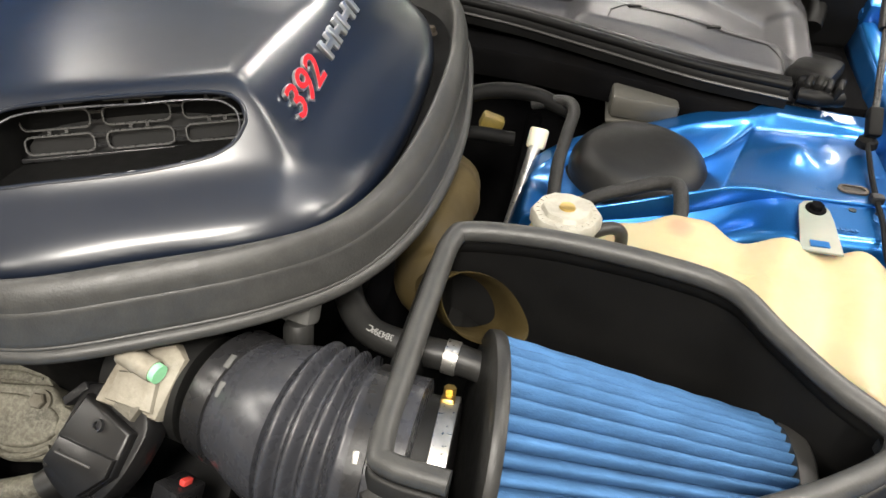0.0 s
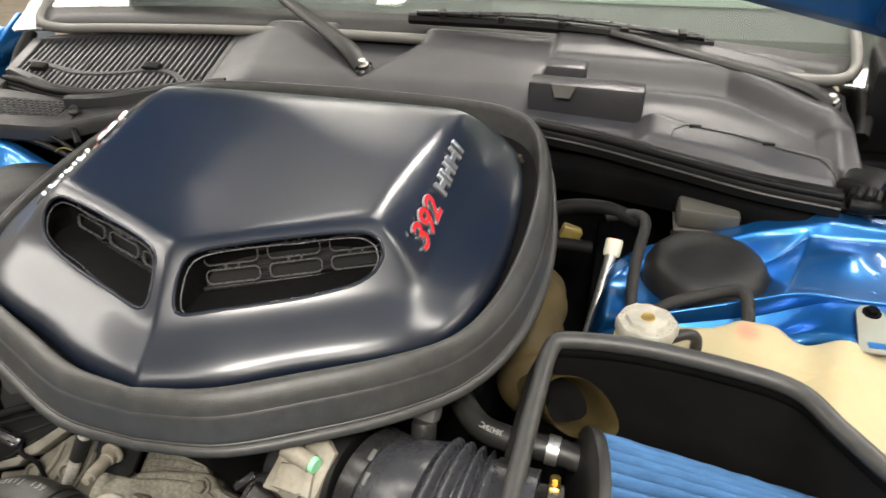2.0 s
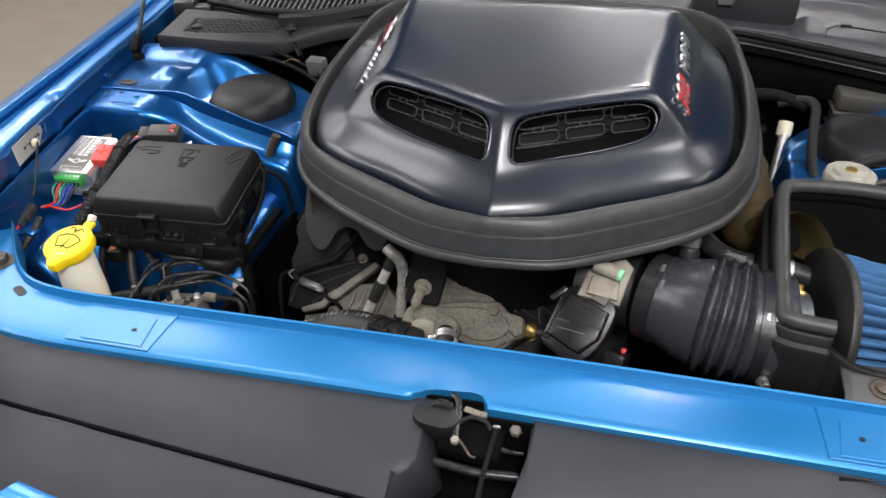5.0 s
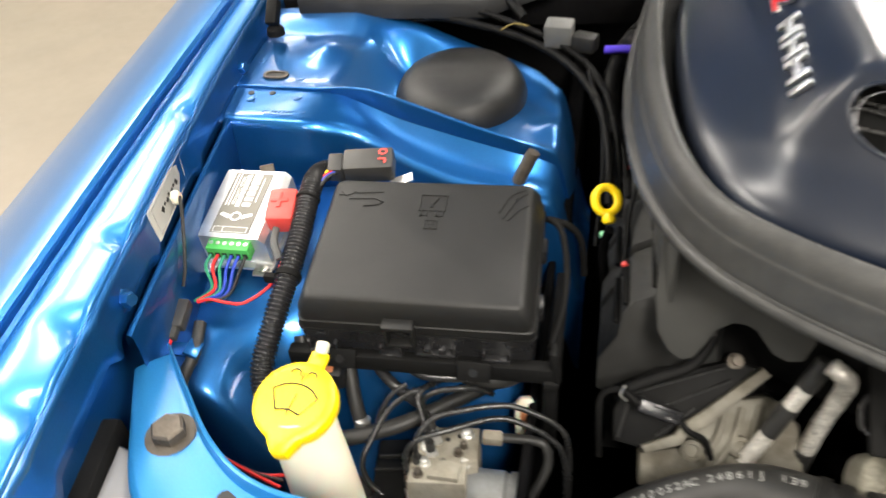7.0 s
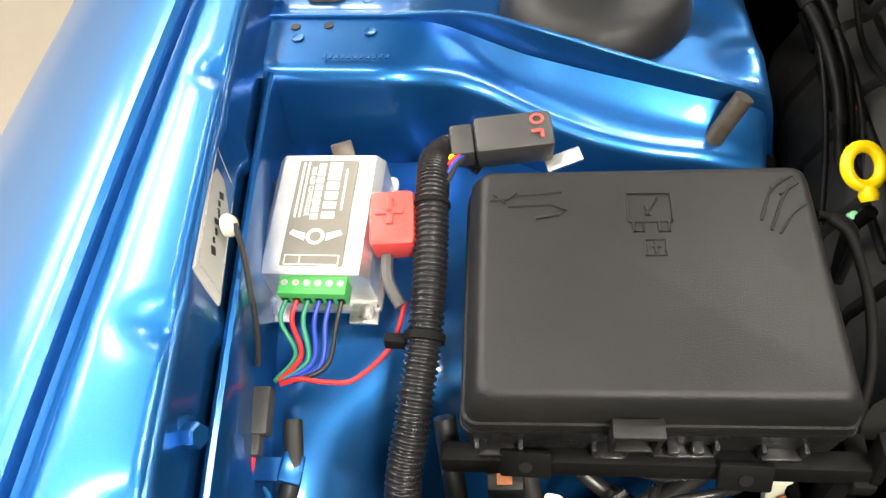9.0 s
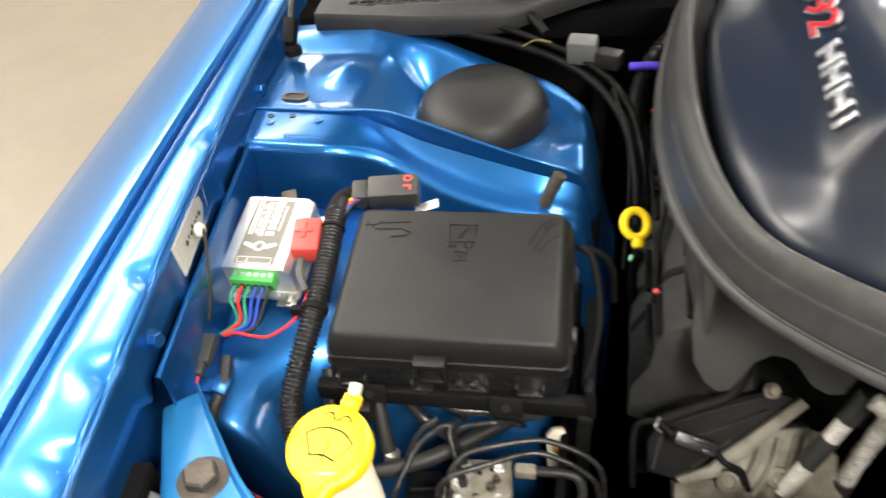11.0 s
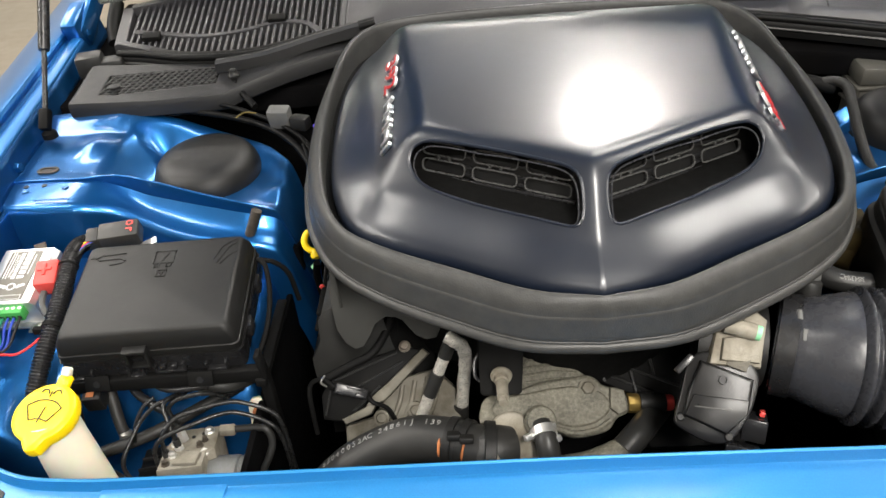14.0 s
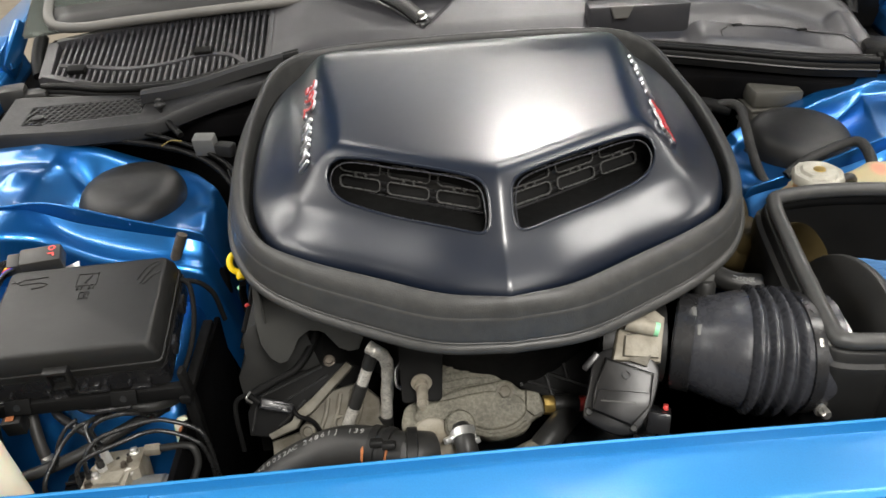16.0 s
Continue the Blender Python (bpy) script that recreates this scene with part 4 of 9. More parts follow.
def cowl_z(x, y):
    """Height of the cowl's main sheet."""
    z = 0.990 + 0.30 * (y - 0.86) + 0.006 * math.cos(x * 2)
    z += 0.010 * math.exp(-(((x - 0.52) / 0.09) ** 2 + ((y - 0.84) / 0.05) ** 2))
    z += 0.016 * smoothstep(0.86, 0.93, y) * smoothstep(-0.30, -0.22, x) * smoothstep(0.75, 0.40, x)
    # ledge along the back of the right half
    yb = float(np.interp(x, [0.20, 0.49, 0.60, 0.66], [0.980, 0.978, 0.925, 0.90]))
    z += 0.017 * smoothstep(yb - 0.003, yb + 0.009, y) * smoothstep(0.235, 0.243, x) * smoothstep(0.66, 0.62, x)
    # rounded shelf along the front of the right half, with a sunk pocket behind it
    e = y - front_line(x)
    on = smoothstep(0.365, 0.395, x) * smoothstep(0.635, 0.605, x)
    z += 0.016 * smoothstep(0.010, 0.030, e) * smoothstep(0.088, 0.066, e) * on
    z -= 0.020 * smoothstep(0.066, 0.080, e) * smoothstep(yb + 0.002, yb - 0.012, y) * smoothstep(0.228, 0.240, x) * smoothstep(0.635, 0.605, x)
    # notch round the middle wiper spindle
    z -= 0.026 * smoothstep(0.085, 0.045, abs(x + 0.045) + 0.75 * max(0.0, 1.02 - y))
    z -= 0.016 * math.exp(-(((x - 0.63) / 0.05) ** 2 + ((y - 0.975) / 0.04) ** 2))
    return float(z)


def sheet(bm, x0, x1, yf, yb, f, nx, ny):
    g = []
    for j in range(ny + 1):
        row = []
        for i in range(nx + 1):
            x = x0 + (x1 - x0) * i / nx
            a, b = yf(x), yb(x)
            y = a + (b - a) * j / ny
            row.append(bm.verts.new((x, y, f(x, y))))
        g.append(row)
    for a, b in zip(g, g[1:]):
        for i in range(nx):
            bm.faces.new((a[i], a[i + 1], b[i + 1], b[i]))
    return g


def front_line(x):
    return float(np.interp(x, [-0.66, -0.62, -0.52, -0.40, -0.28, 0.0, 0.23, 0.40, 0.55, 0.64], [0.90, 0.885, 0.850, 0.842, 0.855, 0.865, 0.855, 0.815, 0.765, 0.755]))


def back_line(x):
    return 1.055 - 0.10 * (abs(x) / 0.66) ** 3 * 0.6


bm = B()
sheet(bm, -0.292, 0.655, front_line, back_line, cowl_z, 190, 64)
main = part("main_panel", bm, M_COWL, cowl, "smooth dark grey plastic sheet", sharp=80)
main.modifiers.new("thick", "SOLIDIFY").thickness = 0.003

# slotted intake: a sunk tray below bars, black to paint the shade there
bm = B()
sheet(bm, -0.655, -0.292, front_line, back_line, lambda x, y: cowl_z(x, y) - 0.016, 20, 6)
part("intake_tray", bm, M_BLACK_PRINT_SHADE, cowl, "black sheet painting the shade under the slots")
bm = B()


def rail(pts, w, h):
    rings = []
    path = spline(pts, 6)
    for i, p in enumerate(path):
        d = (path[min(i + 1, len(path) - 1)] - path[max(i - 1, 0)])
        f = V((-d.y, d.x, 0)).normalized()
        rings.append([p + f * a + V((0, 0, b)) for a, b in ((-w, -h), (-w, -0.001), (-w + 0.001, 0), (w - 0.001, 0), (w, -0.001), (w, -h))])
    loft(bm, rings)


def on_cowl(x, y, dz=0.0):
    return (x, y, cowl_z(x, y) + dz)


rail([on_cowl(x, front_line(x) + 0.006) for x in (-0.65, -0.60, -0.52, -0.40, -0.30)], 0.007, 0.014)
rail([on_cowl(x, back_line(x) - 0.008) for x in (-0.65, -0.55, -0.45, -0.36, -0.29)], 0.009, 0.014)
rail([on_cowl(x, y) for x, y in ((-0.63, 0.925), (-0.58, 0.915), (-0.52, 0.903), (-0.46, 0.907), (-0.40, 0.922), (-0.355, 0.915), (-0.33, 0.890), (-0.325, 0.868))], 0.006, 0.014)
rail([on_cowl(-0.295, 0.86), on_cowl(-0.295, 1.045)], 0.004, 0.014)
rail([on_cowl(-0.648, 0.895), on_cowl(-0.655, 0.985)], 0.009, 0.014)
part("slot_frame", bm, M_COWL, cowl)
bm = B()
box(bm, (0, 0, -0.006), (0.0042, 0.178, 0.012), bevel=0.0008, seg=1)
first = None
for k in range(33):
    x = -0.632 + k * 0.0104
    y = 0.5 * (front_line(x) + back_line(x))
    ln = (back_line(x) - front_line(x) - 0.012) / 0.178
    if first is None:
        first = part("slat", bm, M_COWL, cowl)
        ob = first
    else:
        ob = new("slat", first.data)
        ob.parent, ob.matrix_parent_inverse = cowl, first.matrix_parent_inverse
    ob.matrix_basis = pose(x, y, cowl_z(x, y) - 0.001, 16.7, 0, 0) @ Matrix.Diagonal((1, ln, 1, 1))
for x, y in ((-0.598, 0.905), (-0.40, 0.925)):
    bm = B()
    box(bm, (x, y, cowl_z(x, y) + 0.002), (0.028, 0.016, 0.010), pose(0, 0, 0, 16, 0, 0), 0.002)
    part("clip_pocket", bm, M_PLASTIC_DULL, cowl)

# lower left cover with a diagonal mesh
cov = thing("cabin_filter_cover", (-0.55, 0.77, 0.95), "dark grey plastic cover with a diagonal mesh grille and clip", "plastic cover")


def cov_z(x, y):
    return 0.984 + 0.12 * (y - 0.76) + 0.012 * smoothstep(-0.47, -0.36, x)


def cov_front(x):
    return float(np.interp(x, [-0.70, -0.66, -0.55, -0.45, -0.38, -0.30, -0.26], [0.736, 0.736, 0.731, 0.737, 0.766, 0.810, 0.826]))


def cov_back(x):
    return float(np.interp(x, [-0.70, -0.66, -0.55, -0.45, -0.38, -0.30, -0.26], [0.830, 0.838, 0.828, 0.815, 0.812, 0.835, 0.845]))


def in_mesh(x, y):
    return -0.635 < x < -0.468 and 0.752 + 0.10 * max(0, x + 0.60) < y < 0.804 + 0.05 * (x + 0.635)


bm = B()
nx, ny = 120, 40
g = []
for j in range(ny + 1):
    row = []
    for i in range(nx + 1):
        x = -0.672 + 0.41 * i / nx
        y = cov_front(x) + (cov_back(x) - cov_front(x)) * j / ny
        row.append(bm.verts.new((x, y, cov_z(x, y))))
    g.append(row)
for j in range(ny):
    for i in range(nx):
        c = sum((v.co for v in (g[j][i], g[j][i + 1], g[j + 1][i + 1], g[j + 1][i])), V()) / 4
        if not in_mesh(c.x, c.y):
            bm.faces.new((g[j][i], g[j][i + 1], g[j + 1][i + 1], g[j + 1][i]))
bmesh.ops.delete(bm, geom=[v for v in bm.verts if not v.link_faces], context="VERTS")
cs = part("cover_sheet", bm, M_COWL_DARK, cov)
cs.modifiers.new("thick", "SOLIDIFY").thickness = 0.003
# flat black sheet paints the shade under the mesh
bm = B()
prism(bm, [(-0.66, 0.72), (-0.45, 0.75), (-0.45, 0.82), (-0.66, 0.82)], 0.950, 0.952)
part("void", bm, M_BLACK_PRINT_SHADE, cov)
for k in range(20):
    x0 = -0.650 + k * 0.0098
    a, b = V((x0, 0.744, 0)), V((x0 + 0.030, 0.812, 0))
    pts = [a.lerp(b, t) for t in np.linspace(0, 1, 30)]
    pts = [p for p in pts if in_mesh(p.x, p.y)]
    if len(pts) > 2:
        bm = B()
        tube(bm, [(p.x, p.y, cov_z(p.x, p.y) - 0.001) for p in (pts[0], pts[-1])], 0.0016, 6, 1)
        part("mesh_bar", bm, M_COWL_DARK, cov)
for k in range(7):
    y0 = 0.756 + k * 0.0078
    pts = [V((x, y0 + 0.07 * (x + 0.60), 0)) for x in np.linspace(-0.64, -0.465, 40)]
    pts = [p for p in pts if in_mesh(p.x, p.y)]
    if len(pts) > 2:
        bm = B()
        tube(bm, [(p.x, p.y, cov_z(p.x, p.y) - 0.001) for p in (pts[0], pts[-1])], 0.0014, 6, 1)
        part("mesh_bar", bm, M_COWL_DARK, cov)
bm = B()
lathe(bm, [(0.009, 0), (0.009, 0.003), (0.006, 0.006), (0.0055, 0.010), (0.003, 0.0115), (0, 0.0115)], (-0.44, 0.772, 0.990), n=20)
part("push_clip", bm, M_PLASTIC, cov)
bm = B()
lathe(bm, [(0.008, 0), (0.008, 0.003), (0.003, 0.004), (0, 0.004)], (-0.615, 0.768, 0.986), n=18)
part("push_clip", bm, M_PLASTIC, cov)
# front drip edge, turned down
bm = B()
rings = []
for x in np.linspace(-0.672, -0.262, 50):
    y = cov_front(x)
    z = cov_z(x, y)
    rings.append([V((x, y + 0.004, z + 0.001)), V((x, y - 0.003, z)), V((x, y - 0.006, z - 0.006)), V((x, y - 0.005, z - 0.022)), V((x, y + 0.02, z - 0.032))])
loft(bm, rings, False, False)
part("drip_edge", bm, M_COWL_DARK, cov)

# bonnet seals along the front of the cowl
for nm, pts in (("left", [(-0.645, 0.885, 0.992), (-0.60, 0.870, 0.994), (-0.52, 0.838, 0.996), (-0.42, 0.828, 1.000), (-0.33, 0.845, 1.010), (-0.24, 0.860, 1.022)]),
                ("right", [(0.235, 0.835, 1.010), (0.32, 0.822, 1.004), (0.42, 0.790, 0.998), (0.52, 0.758, 0.992), (0.612, 0.742, 0.988)])):
    bm = B()
    path = spline(pts, 10)
    sl = thing("hood_seal", pts[0], "ribbed black rubber seal along the front of the cowl", "rubber seal", "bonnet seals")
    loft(bm, along(path, [(0.012, -0.022), (0.0125, -0.006), (0.010, -0.002), (-0.001, 0.000), (-0.003, 0.001), (-0.007, 0.0045), (-0.012, 0.005), (-0.016, 0.001), (-0.016, -0.022)]), True, True)
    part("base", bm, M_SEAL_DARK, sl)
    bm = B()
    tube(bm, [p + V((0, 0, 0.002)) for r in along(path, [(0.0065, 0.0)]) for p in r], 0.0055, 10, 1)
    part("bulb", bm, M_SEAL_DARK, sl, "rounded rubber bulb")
    bm = B()
    tube(bm, [p for r in along(path, [(0.0135, -0.010)]) for p in r], 0.0018, 6, 1)
    part("lower_rib", bm, M_RUBBER, sl, "thin lower rubber rib")
bm = B()
path = spline([(-0.47, 0.800, 0.998), (-0.40, 0.800, 1.006), (-0.33, 0.822, 1.016), (-0.262, 0.838, 1.026)], 8)
loft(bm, along(path, [(0.010, -0.010), (0.009, 0.004), (0.004, 0.008), (-0.004, 0.007), (-0.010, 0.0), (-0.010, -0.010)]))
part("raised_lip", bm, M_COWL_DARK, cov)

# stepped bracket pocket
bm = B()
box(bm, (0.297, 0.905, 1.022), (0.160, 0.040, 0.056), pose(0, 0, 0, 0, 0, -3), 0.0035)
part("bracket_step", bm, M_COWL, cowl)
bm = B()
box(bm, (0.263, 0.965, 1.032), (0.058, 0.040, 0.050), pose(0, 0, 0, 0, 0, -3), 0.003)
part("rear_step", bm, M_COWL, cowl)
bm = B()
prism(bm, [(-0.020, 0.0), (-0.013, -0.019), (0.008, -0.019), (0.017, 0.0)], -0.003, 0.003, frame_at((0.268, 0.8835, 1.0515), (1, -0.05, 0), (0, -1, 0.15)), 0.001, 1)
part("step_tab", bm, M_TRIM, cowl, "pale tab over the step")
# end pieces at the wings
bm = B()
box(bm, (0.655, 0.815, 0.978), (0.050, 0.10, 0.022), pose(0, 0, 0, -8, 0, -24), 0.008)
box(bm, (0.642, 0.762, 0.978), (0.036, 0.024, 0.024), pose(0, 0, 0, 0, 0, -20), 0.005)
tube(bm, [(0.622, 0.742, 0.979), (0.645, 0.738, 0.979), (0.668, 0.748, 0.976)], 0.0085, 10)
part("end_block", bm, M_SEAL_DARK, cowl, "black rubber end block")
for k in range(4):
    bm = B()
    box(bm, (0.632 + 0.010 * k, 0.757 - 0.003 * k, 0.983 + 0.002 * (k % 2)), (0.0075, 0.030, 0.020), pose(0, 0, 0, 0, 14, -20), 0.003)
    part("rib", bm, M_SEAL_DARK, cowl)
# access panel let into the sheet, with its gap and two tabs
gap = []
for k in range(25):
    x = 0.418 + 0.196 * k / 24
    gap.append(V((x, front_line(x) + 0.061 - 0.008 * max(0.0, abs(k - 12) - 10), 0)))
gap = [V((0.416, front_line(0.416) + 0.016, 0)), V((0.416, front_line(0.416) + 0.032, 0))] + gap + [V((0.616, front_line(0.616) + 0.030, 0)), V((0.616, front_line(0.616) + 0.014, 0))]
bm = B()
tube(bm, [on_cowl(p.x, p.y, 0.0002) for p in gap], 0.0011, 6, 1)
part("panel_gap", bm, M_BLACK_PRINT_SHADE, cowl, "thin black joint of the access panel")
for x, y in ((0.446, front_line(0.446) + 0.0625), (0.536, front_line(0.536) + 0.0625)):
    bm = B()
    box(bm, on_cowl(x, y, 0.0006), (0.016, 0.005, 0.003), pose(0, 0, 0, 14, 0, 8), 0.001)
    part("panel_tab", bm, M_PLASTIC_DULL, cowl)
bm = B()
box(bm, (-0.688, 0.865, 0.985), (0.040, 0.035, 0.035), pose(0, 0, 0, 0, 0, 15), 0.006)
box(bm, (-0.655, 0.868, 0.983), (0.035, 0.028, 0.020), pose(0, 0, 0, 0, 0, 10), 0.005)
part("end_block", bm, M_RUBBER, cowl)
for sd3 in (-1, 1):
    bm = B()
    tube(bm, [(sd3 * 0.672, 0.935, 0.990), (sd3 * 0.680, 0.965, 1.010), (sd3 * 0.678, 1.00, 1.035)], 0.011, 12)
    part("corner_seal", bm, M_SEAL_DARK, cowl)
bm = B()
prism(bm, [(0.676, 0.955), (0.735, 0.955), (0.80, 1.30), (0.715, 1.30)], 0.955, 1.085, None, 0.012, 3)
part("pillar_foot", bm, M_SEAL_DARK, cowl, "black pillar foot beside the windscreen")
# cross member and bulkhead under the cowl, their shade put into the colour
bh = thing("bulkhead", (0, 0.9, 0.6), "bulkhead behind the engine, blackened for the shade there", "bulkhead", kind="structure")
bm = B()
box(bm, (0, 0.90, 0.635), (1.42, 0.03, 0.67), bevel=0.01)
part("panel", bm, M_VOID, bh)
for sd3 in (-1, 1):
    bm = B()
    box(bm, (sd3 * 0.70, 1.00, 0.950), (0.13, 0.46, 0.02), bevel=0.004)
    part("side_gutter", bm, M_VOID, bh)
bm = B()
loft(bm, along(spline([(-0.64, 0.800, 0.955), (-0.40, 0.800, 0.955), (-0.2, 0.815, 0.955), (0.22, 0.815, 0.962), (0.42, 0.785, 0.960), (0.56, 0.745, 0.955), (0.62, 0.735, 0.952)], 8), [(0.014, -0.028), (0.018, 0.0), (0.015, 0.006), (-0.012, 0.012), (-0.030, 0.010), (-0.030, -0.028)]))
part("cross_member", bm, M_VOID, bh, "dull channel along the bulkhead, blackened for the shade there")

# windscreen with the dash behind it, coloured for the green reflection in the glass
ws = thing("windscreen", (0, 1.1, 1.03), "raked tinted windscreen above the cowl", "windscreen")


def ws_point(x, s, d=0.0):
    a = radians(27)
    bow = 0.11 * (x / 0.70) ** 2
    return V((x, 1.040 - bow * 0.55 + s * math.cos(a) - d * math.sin(a), 1.048 + s * math.sin(a) + d * math.cos(a) + 0.008 - 0.012 * (x / 0.7) ** 2))


bm = B()
for dd in (0.0, -0.005):
    g = [[bm.verts.new(ws_point(-0.70 + 1.40 * i / 40, 0.9 * j / 12, dd)) for i in range(41)] for j in range(13)]
    for a, b in zip(g, g[1:]):
        for i in range(40):
            bm.faces.new((a[i], a[i + 1], b[i + 1], b[i]))
gl = part("pane", bm, M_GLASS, ws)
gl.visible_shadow = False
bm = B()
g = [[bm.verts.new(ws_point(-0.66 + 1.32 * i / 40, s, 0.0015)) for i in range(41)] for s in (0.004, 0.03, 0.055)]
for a, b in zip(g, g[1:]):
    for i in range(40):
        bm.faces.new((a[i], a[i + 1], b[i + 1], b[i]))
part("frit_band", bm, M_BLACK_PRINT_SHADE, ws, "black enamelled band along the lower edge").modifiers.new("thick", "SOLIDIFY").thickness = 0.001
bm = B()
path = [ws_point(-0.665, 0.30), ws_point(-0.668, 0.15), ws_point(-0.668, 0.06), ws_point(-0.660, 0.025), ws_point(-0.64, 0.008), ws_point(-0.60, 0.0)] + [ws_point(-0.56 + 1.12 * i / 20, 0.0) for i in range(21)] + [ws_point(0.60, 0.0), ws_point(0.64, 0.008), ws_point(0.660, 0.025), ws_point(0.668, 0.06), ws_point(0.668, 0.15), ws_point(0.665, 0.30)]
tube(bm, path, 0.0085, 10, 3)
part("edge_trim", bm, M_TRIM, ws, "grey moulded windscreen trim")
dash = thing("dashboard", (0, 1.45, 1.05), "dash top coloured grey-green for the reflection in the windscreen", "dashboard")
bm = B()
sheet(bm, -0.66, 0.66, lambda x: 1.16, lambda x: 1.75, lambda x, y: 1.085 + 0.03 * (y - 1.16), 4, 4)
part("dash_top", bm, M_DASH, dash)
bm = B()
box(bm, (0, 1.12, 1.06), (1.36, 0.10, 0.035), bevel=0.01)
box(bm, (0, 1.78, 1.1), (1.36, 0.05, 0.4), bevel=0.01)
box(bm, (0, 1.5, 0.95), (1.36, 0.6, 0.02))
part("dash_front", bm, M_INTERIOR, dash)

# seats, headliner and rear of the cabin
cabin = thing("cabin_interior", (0, 2.4, 0.9), "dark cabin with seats behind the windscreen", "car interior")
bm = B()
box(bm, (0, 2.75, 1.05), (1.36, 0.04, 0.80), None, 0.01)
part("rear_wall", bm, M_INTERIOR, cabin)
bm = B()
box(bm, (0, 2.33, 1.47), (1.36, 0.86, 0.03), None, 0.01)
part("headliner", bm, M_INTERIOR, cabin)
for sd3 in (-1, 1):
    bm = B()
    box(bm, (sd3 * 0.69, 2.10, 1.05), (0.03, 1.30, 0.80), None, 0.01)
    part("side_trim", bm, M_INTERIOR, cabin)
    bm = B()
    box(bm, (sd3 * 0.36, 2.30, 1.02), (0.46, 0.14, 0.62), pose(0, 0, 0, -12, 0, 0), 0.05, 3)
    part("seat_back", bm, M_INTERIOR, cabin)
    bm = B()
    box(bm, (sd3 * 0.36, 2.38, 1.40), (0.26, 0.09, 0.16), pose(0, 0, 0, -8, 0, 0), 0.03, 3)
    part("head_restraint", bm, M_INTERIOR, cabin)

# wipers
def wiper(pivot, tip, blade):
    th = thing("wiper", pivot, "black windscreen wiper arm with a chrome-edged nut", "wiper", "wipers")
    p, q = V(pivot), V(tip)
    bm = B()
    lathe(bm, [(0.017, -0.03), (0.017, 0.004), (0.014, 0.009), (0.012, 0.011), (0, 0.011)], p, (0, -0.3, 1), 24)
    part("spindle_cover", bm, M_PLASTIC_GLOSS, th)
    bm = B()
    hexbolt(bm, p + V((0, -0.003, 0.014)), (0, -0.3, 1), 0.0065, 0.008)
    part("nut", bm, M_STEEL, th)
    bm = B()
    mid = p.lerp(q, 0.5) + V((0, 0, 0.012))
    tube(bm, [p + V((0, 0, 0.008)), p.lerp(q, 0.15) + V((0, 0, 0.018)), mid, q], [0.017, 0.016, 0.013, 0.009], 14, 8, flat=0.6)
    part("arm", bm, M_PLASTIC, th)
    bm = B()
    a, b = V(blade[0]), V(blade[1])
    tube(bm, [a, a.lerp(b, 0.5) + V((0, 0, 0.006)), b], 0.009, 8, 10)
    part("blade", bm, M_SEAL_DARK, th)
    bm = B()
    up = V((0, -0.004, 0.012))
    tube(bm, [a.lerp(b, 0.03) + up, a.lerp(b, 0.5) + V((0, 0, 0.010)) + up, a.lerp(b, 0.97) + up], 0.0042, 8, 10)
    part("blade_frame", bm, M_PLASTIC_GLOSS, th)
    for u in (0.12, 0.32, 0.52, 0.72, 0.9):
        bm = B()
        box(bm, a.lerp(b, u) + V((0, -0.002, 0.010)), (0.012, 0.014, 0.020), pose(0, 0, 0, 20, 0, 6), 0.002)
        part("blade_claw", bm, M_PLASTIC, th)


wiper((-0.046, 0.945, 1.026), (-0.30, 1.12, 1.125), ((-0.52, 1.075, 1.092), (0.12, 1.13, 1.125)))
wiper((0.630, 0.965, 1.018), (0.32, 1.035, 1.086), ((0.0, 1.052, 1.085), (0.47, 1.040, 1.075)))

# ---------------------------------------------------------------- air scoop
HALF = [(0, 0.2405), (0.06, 0.257), (0.121, 0.287), (0.187, 0.3165), (0.224, 0.346), (0.245, 0.395), (0.254, 0.46), (0.256, 0.54), (0.250, 0.607), (0.229, 0.667), (0.186, 0.700), (0.10, 0.712), (0, 0.716)]
GHALF = [(0, 0.2350), (0.06, 0.2465), (0.121, 0.275), (0.187, 0.3085), (0.231, 0.342), (0.255, 0.393), (0.267, 0.46), (0.271, 0.54), (0.267, 0.62), (0.252, 0.692), (0.215, 0.733), (0.14, 0.750), (0, 0.756)]
OHALF = [(0, 0.2210), (0.07, 0.2275), (0.135, 0.256), (0.200, 0.2935), (0.247, 0.336), (0.277, 0.392), (0.292, 0.46), (0.296, 0.54), (0.288, 0.625), (0.270, 0.706), (0.228, 0.753), (0.15, 0.774), (0, 0.780)]


def closed_outline(half, n=10):
    right = spline([(x, y, 0) for x, y in half], n)
    return right + [V((-p.x, p.y, 0)) for p in right[-2:0:-1]]


def plane_z(y):
    return 1.0 + 0.1 * (y - 0.235)


OUT = closed_outline(HALF)
OUT_XY = np.array([(p.x, p.y) for p in OUT])
SEG_A, SEG_B = OUT_XY, np.roll(OUT_XY, -1, axis=0)


def edge_distance(P):
    """Distance of plan points to the scoop's rim."""
    best = np.full(len(P), 9.0)
    for a, b in zip(SEG_A, SEG_B):
        ab = b - a
        t = np.clip(((P - a) @ ab) / max(ab @ ab, 1e-12), 0, 1)
        best = np.minimum(best, np.hypot(*(P - a - t[:, None] * ab).T))
    return best


def softmin(vals, k):
    """A rounded minimum of several fields."""
    return -np.log(sum(np.exp(-k * v) for v in vals)) / k


def ramp(a, b, x, k=9.0):
    """0 before a, 1 after b, straight between, with rounded bends."""
    u = (x - a) / (b - a)
    return (np.logaddexp(0, k * u) - np.logaddexp(0, k * (u - 1))) / k


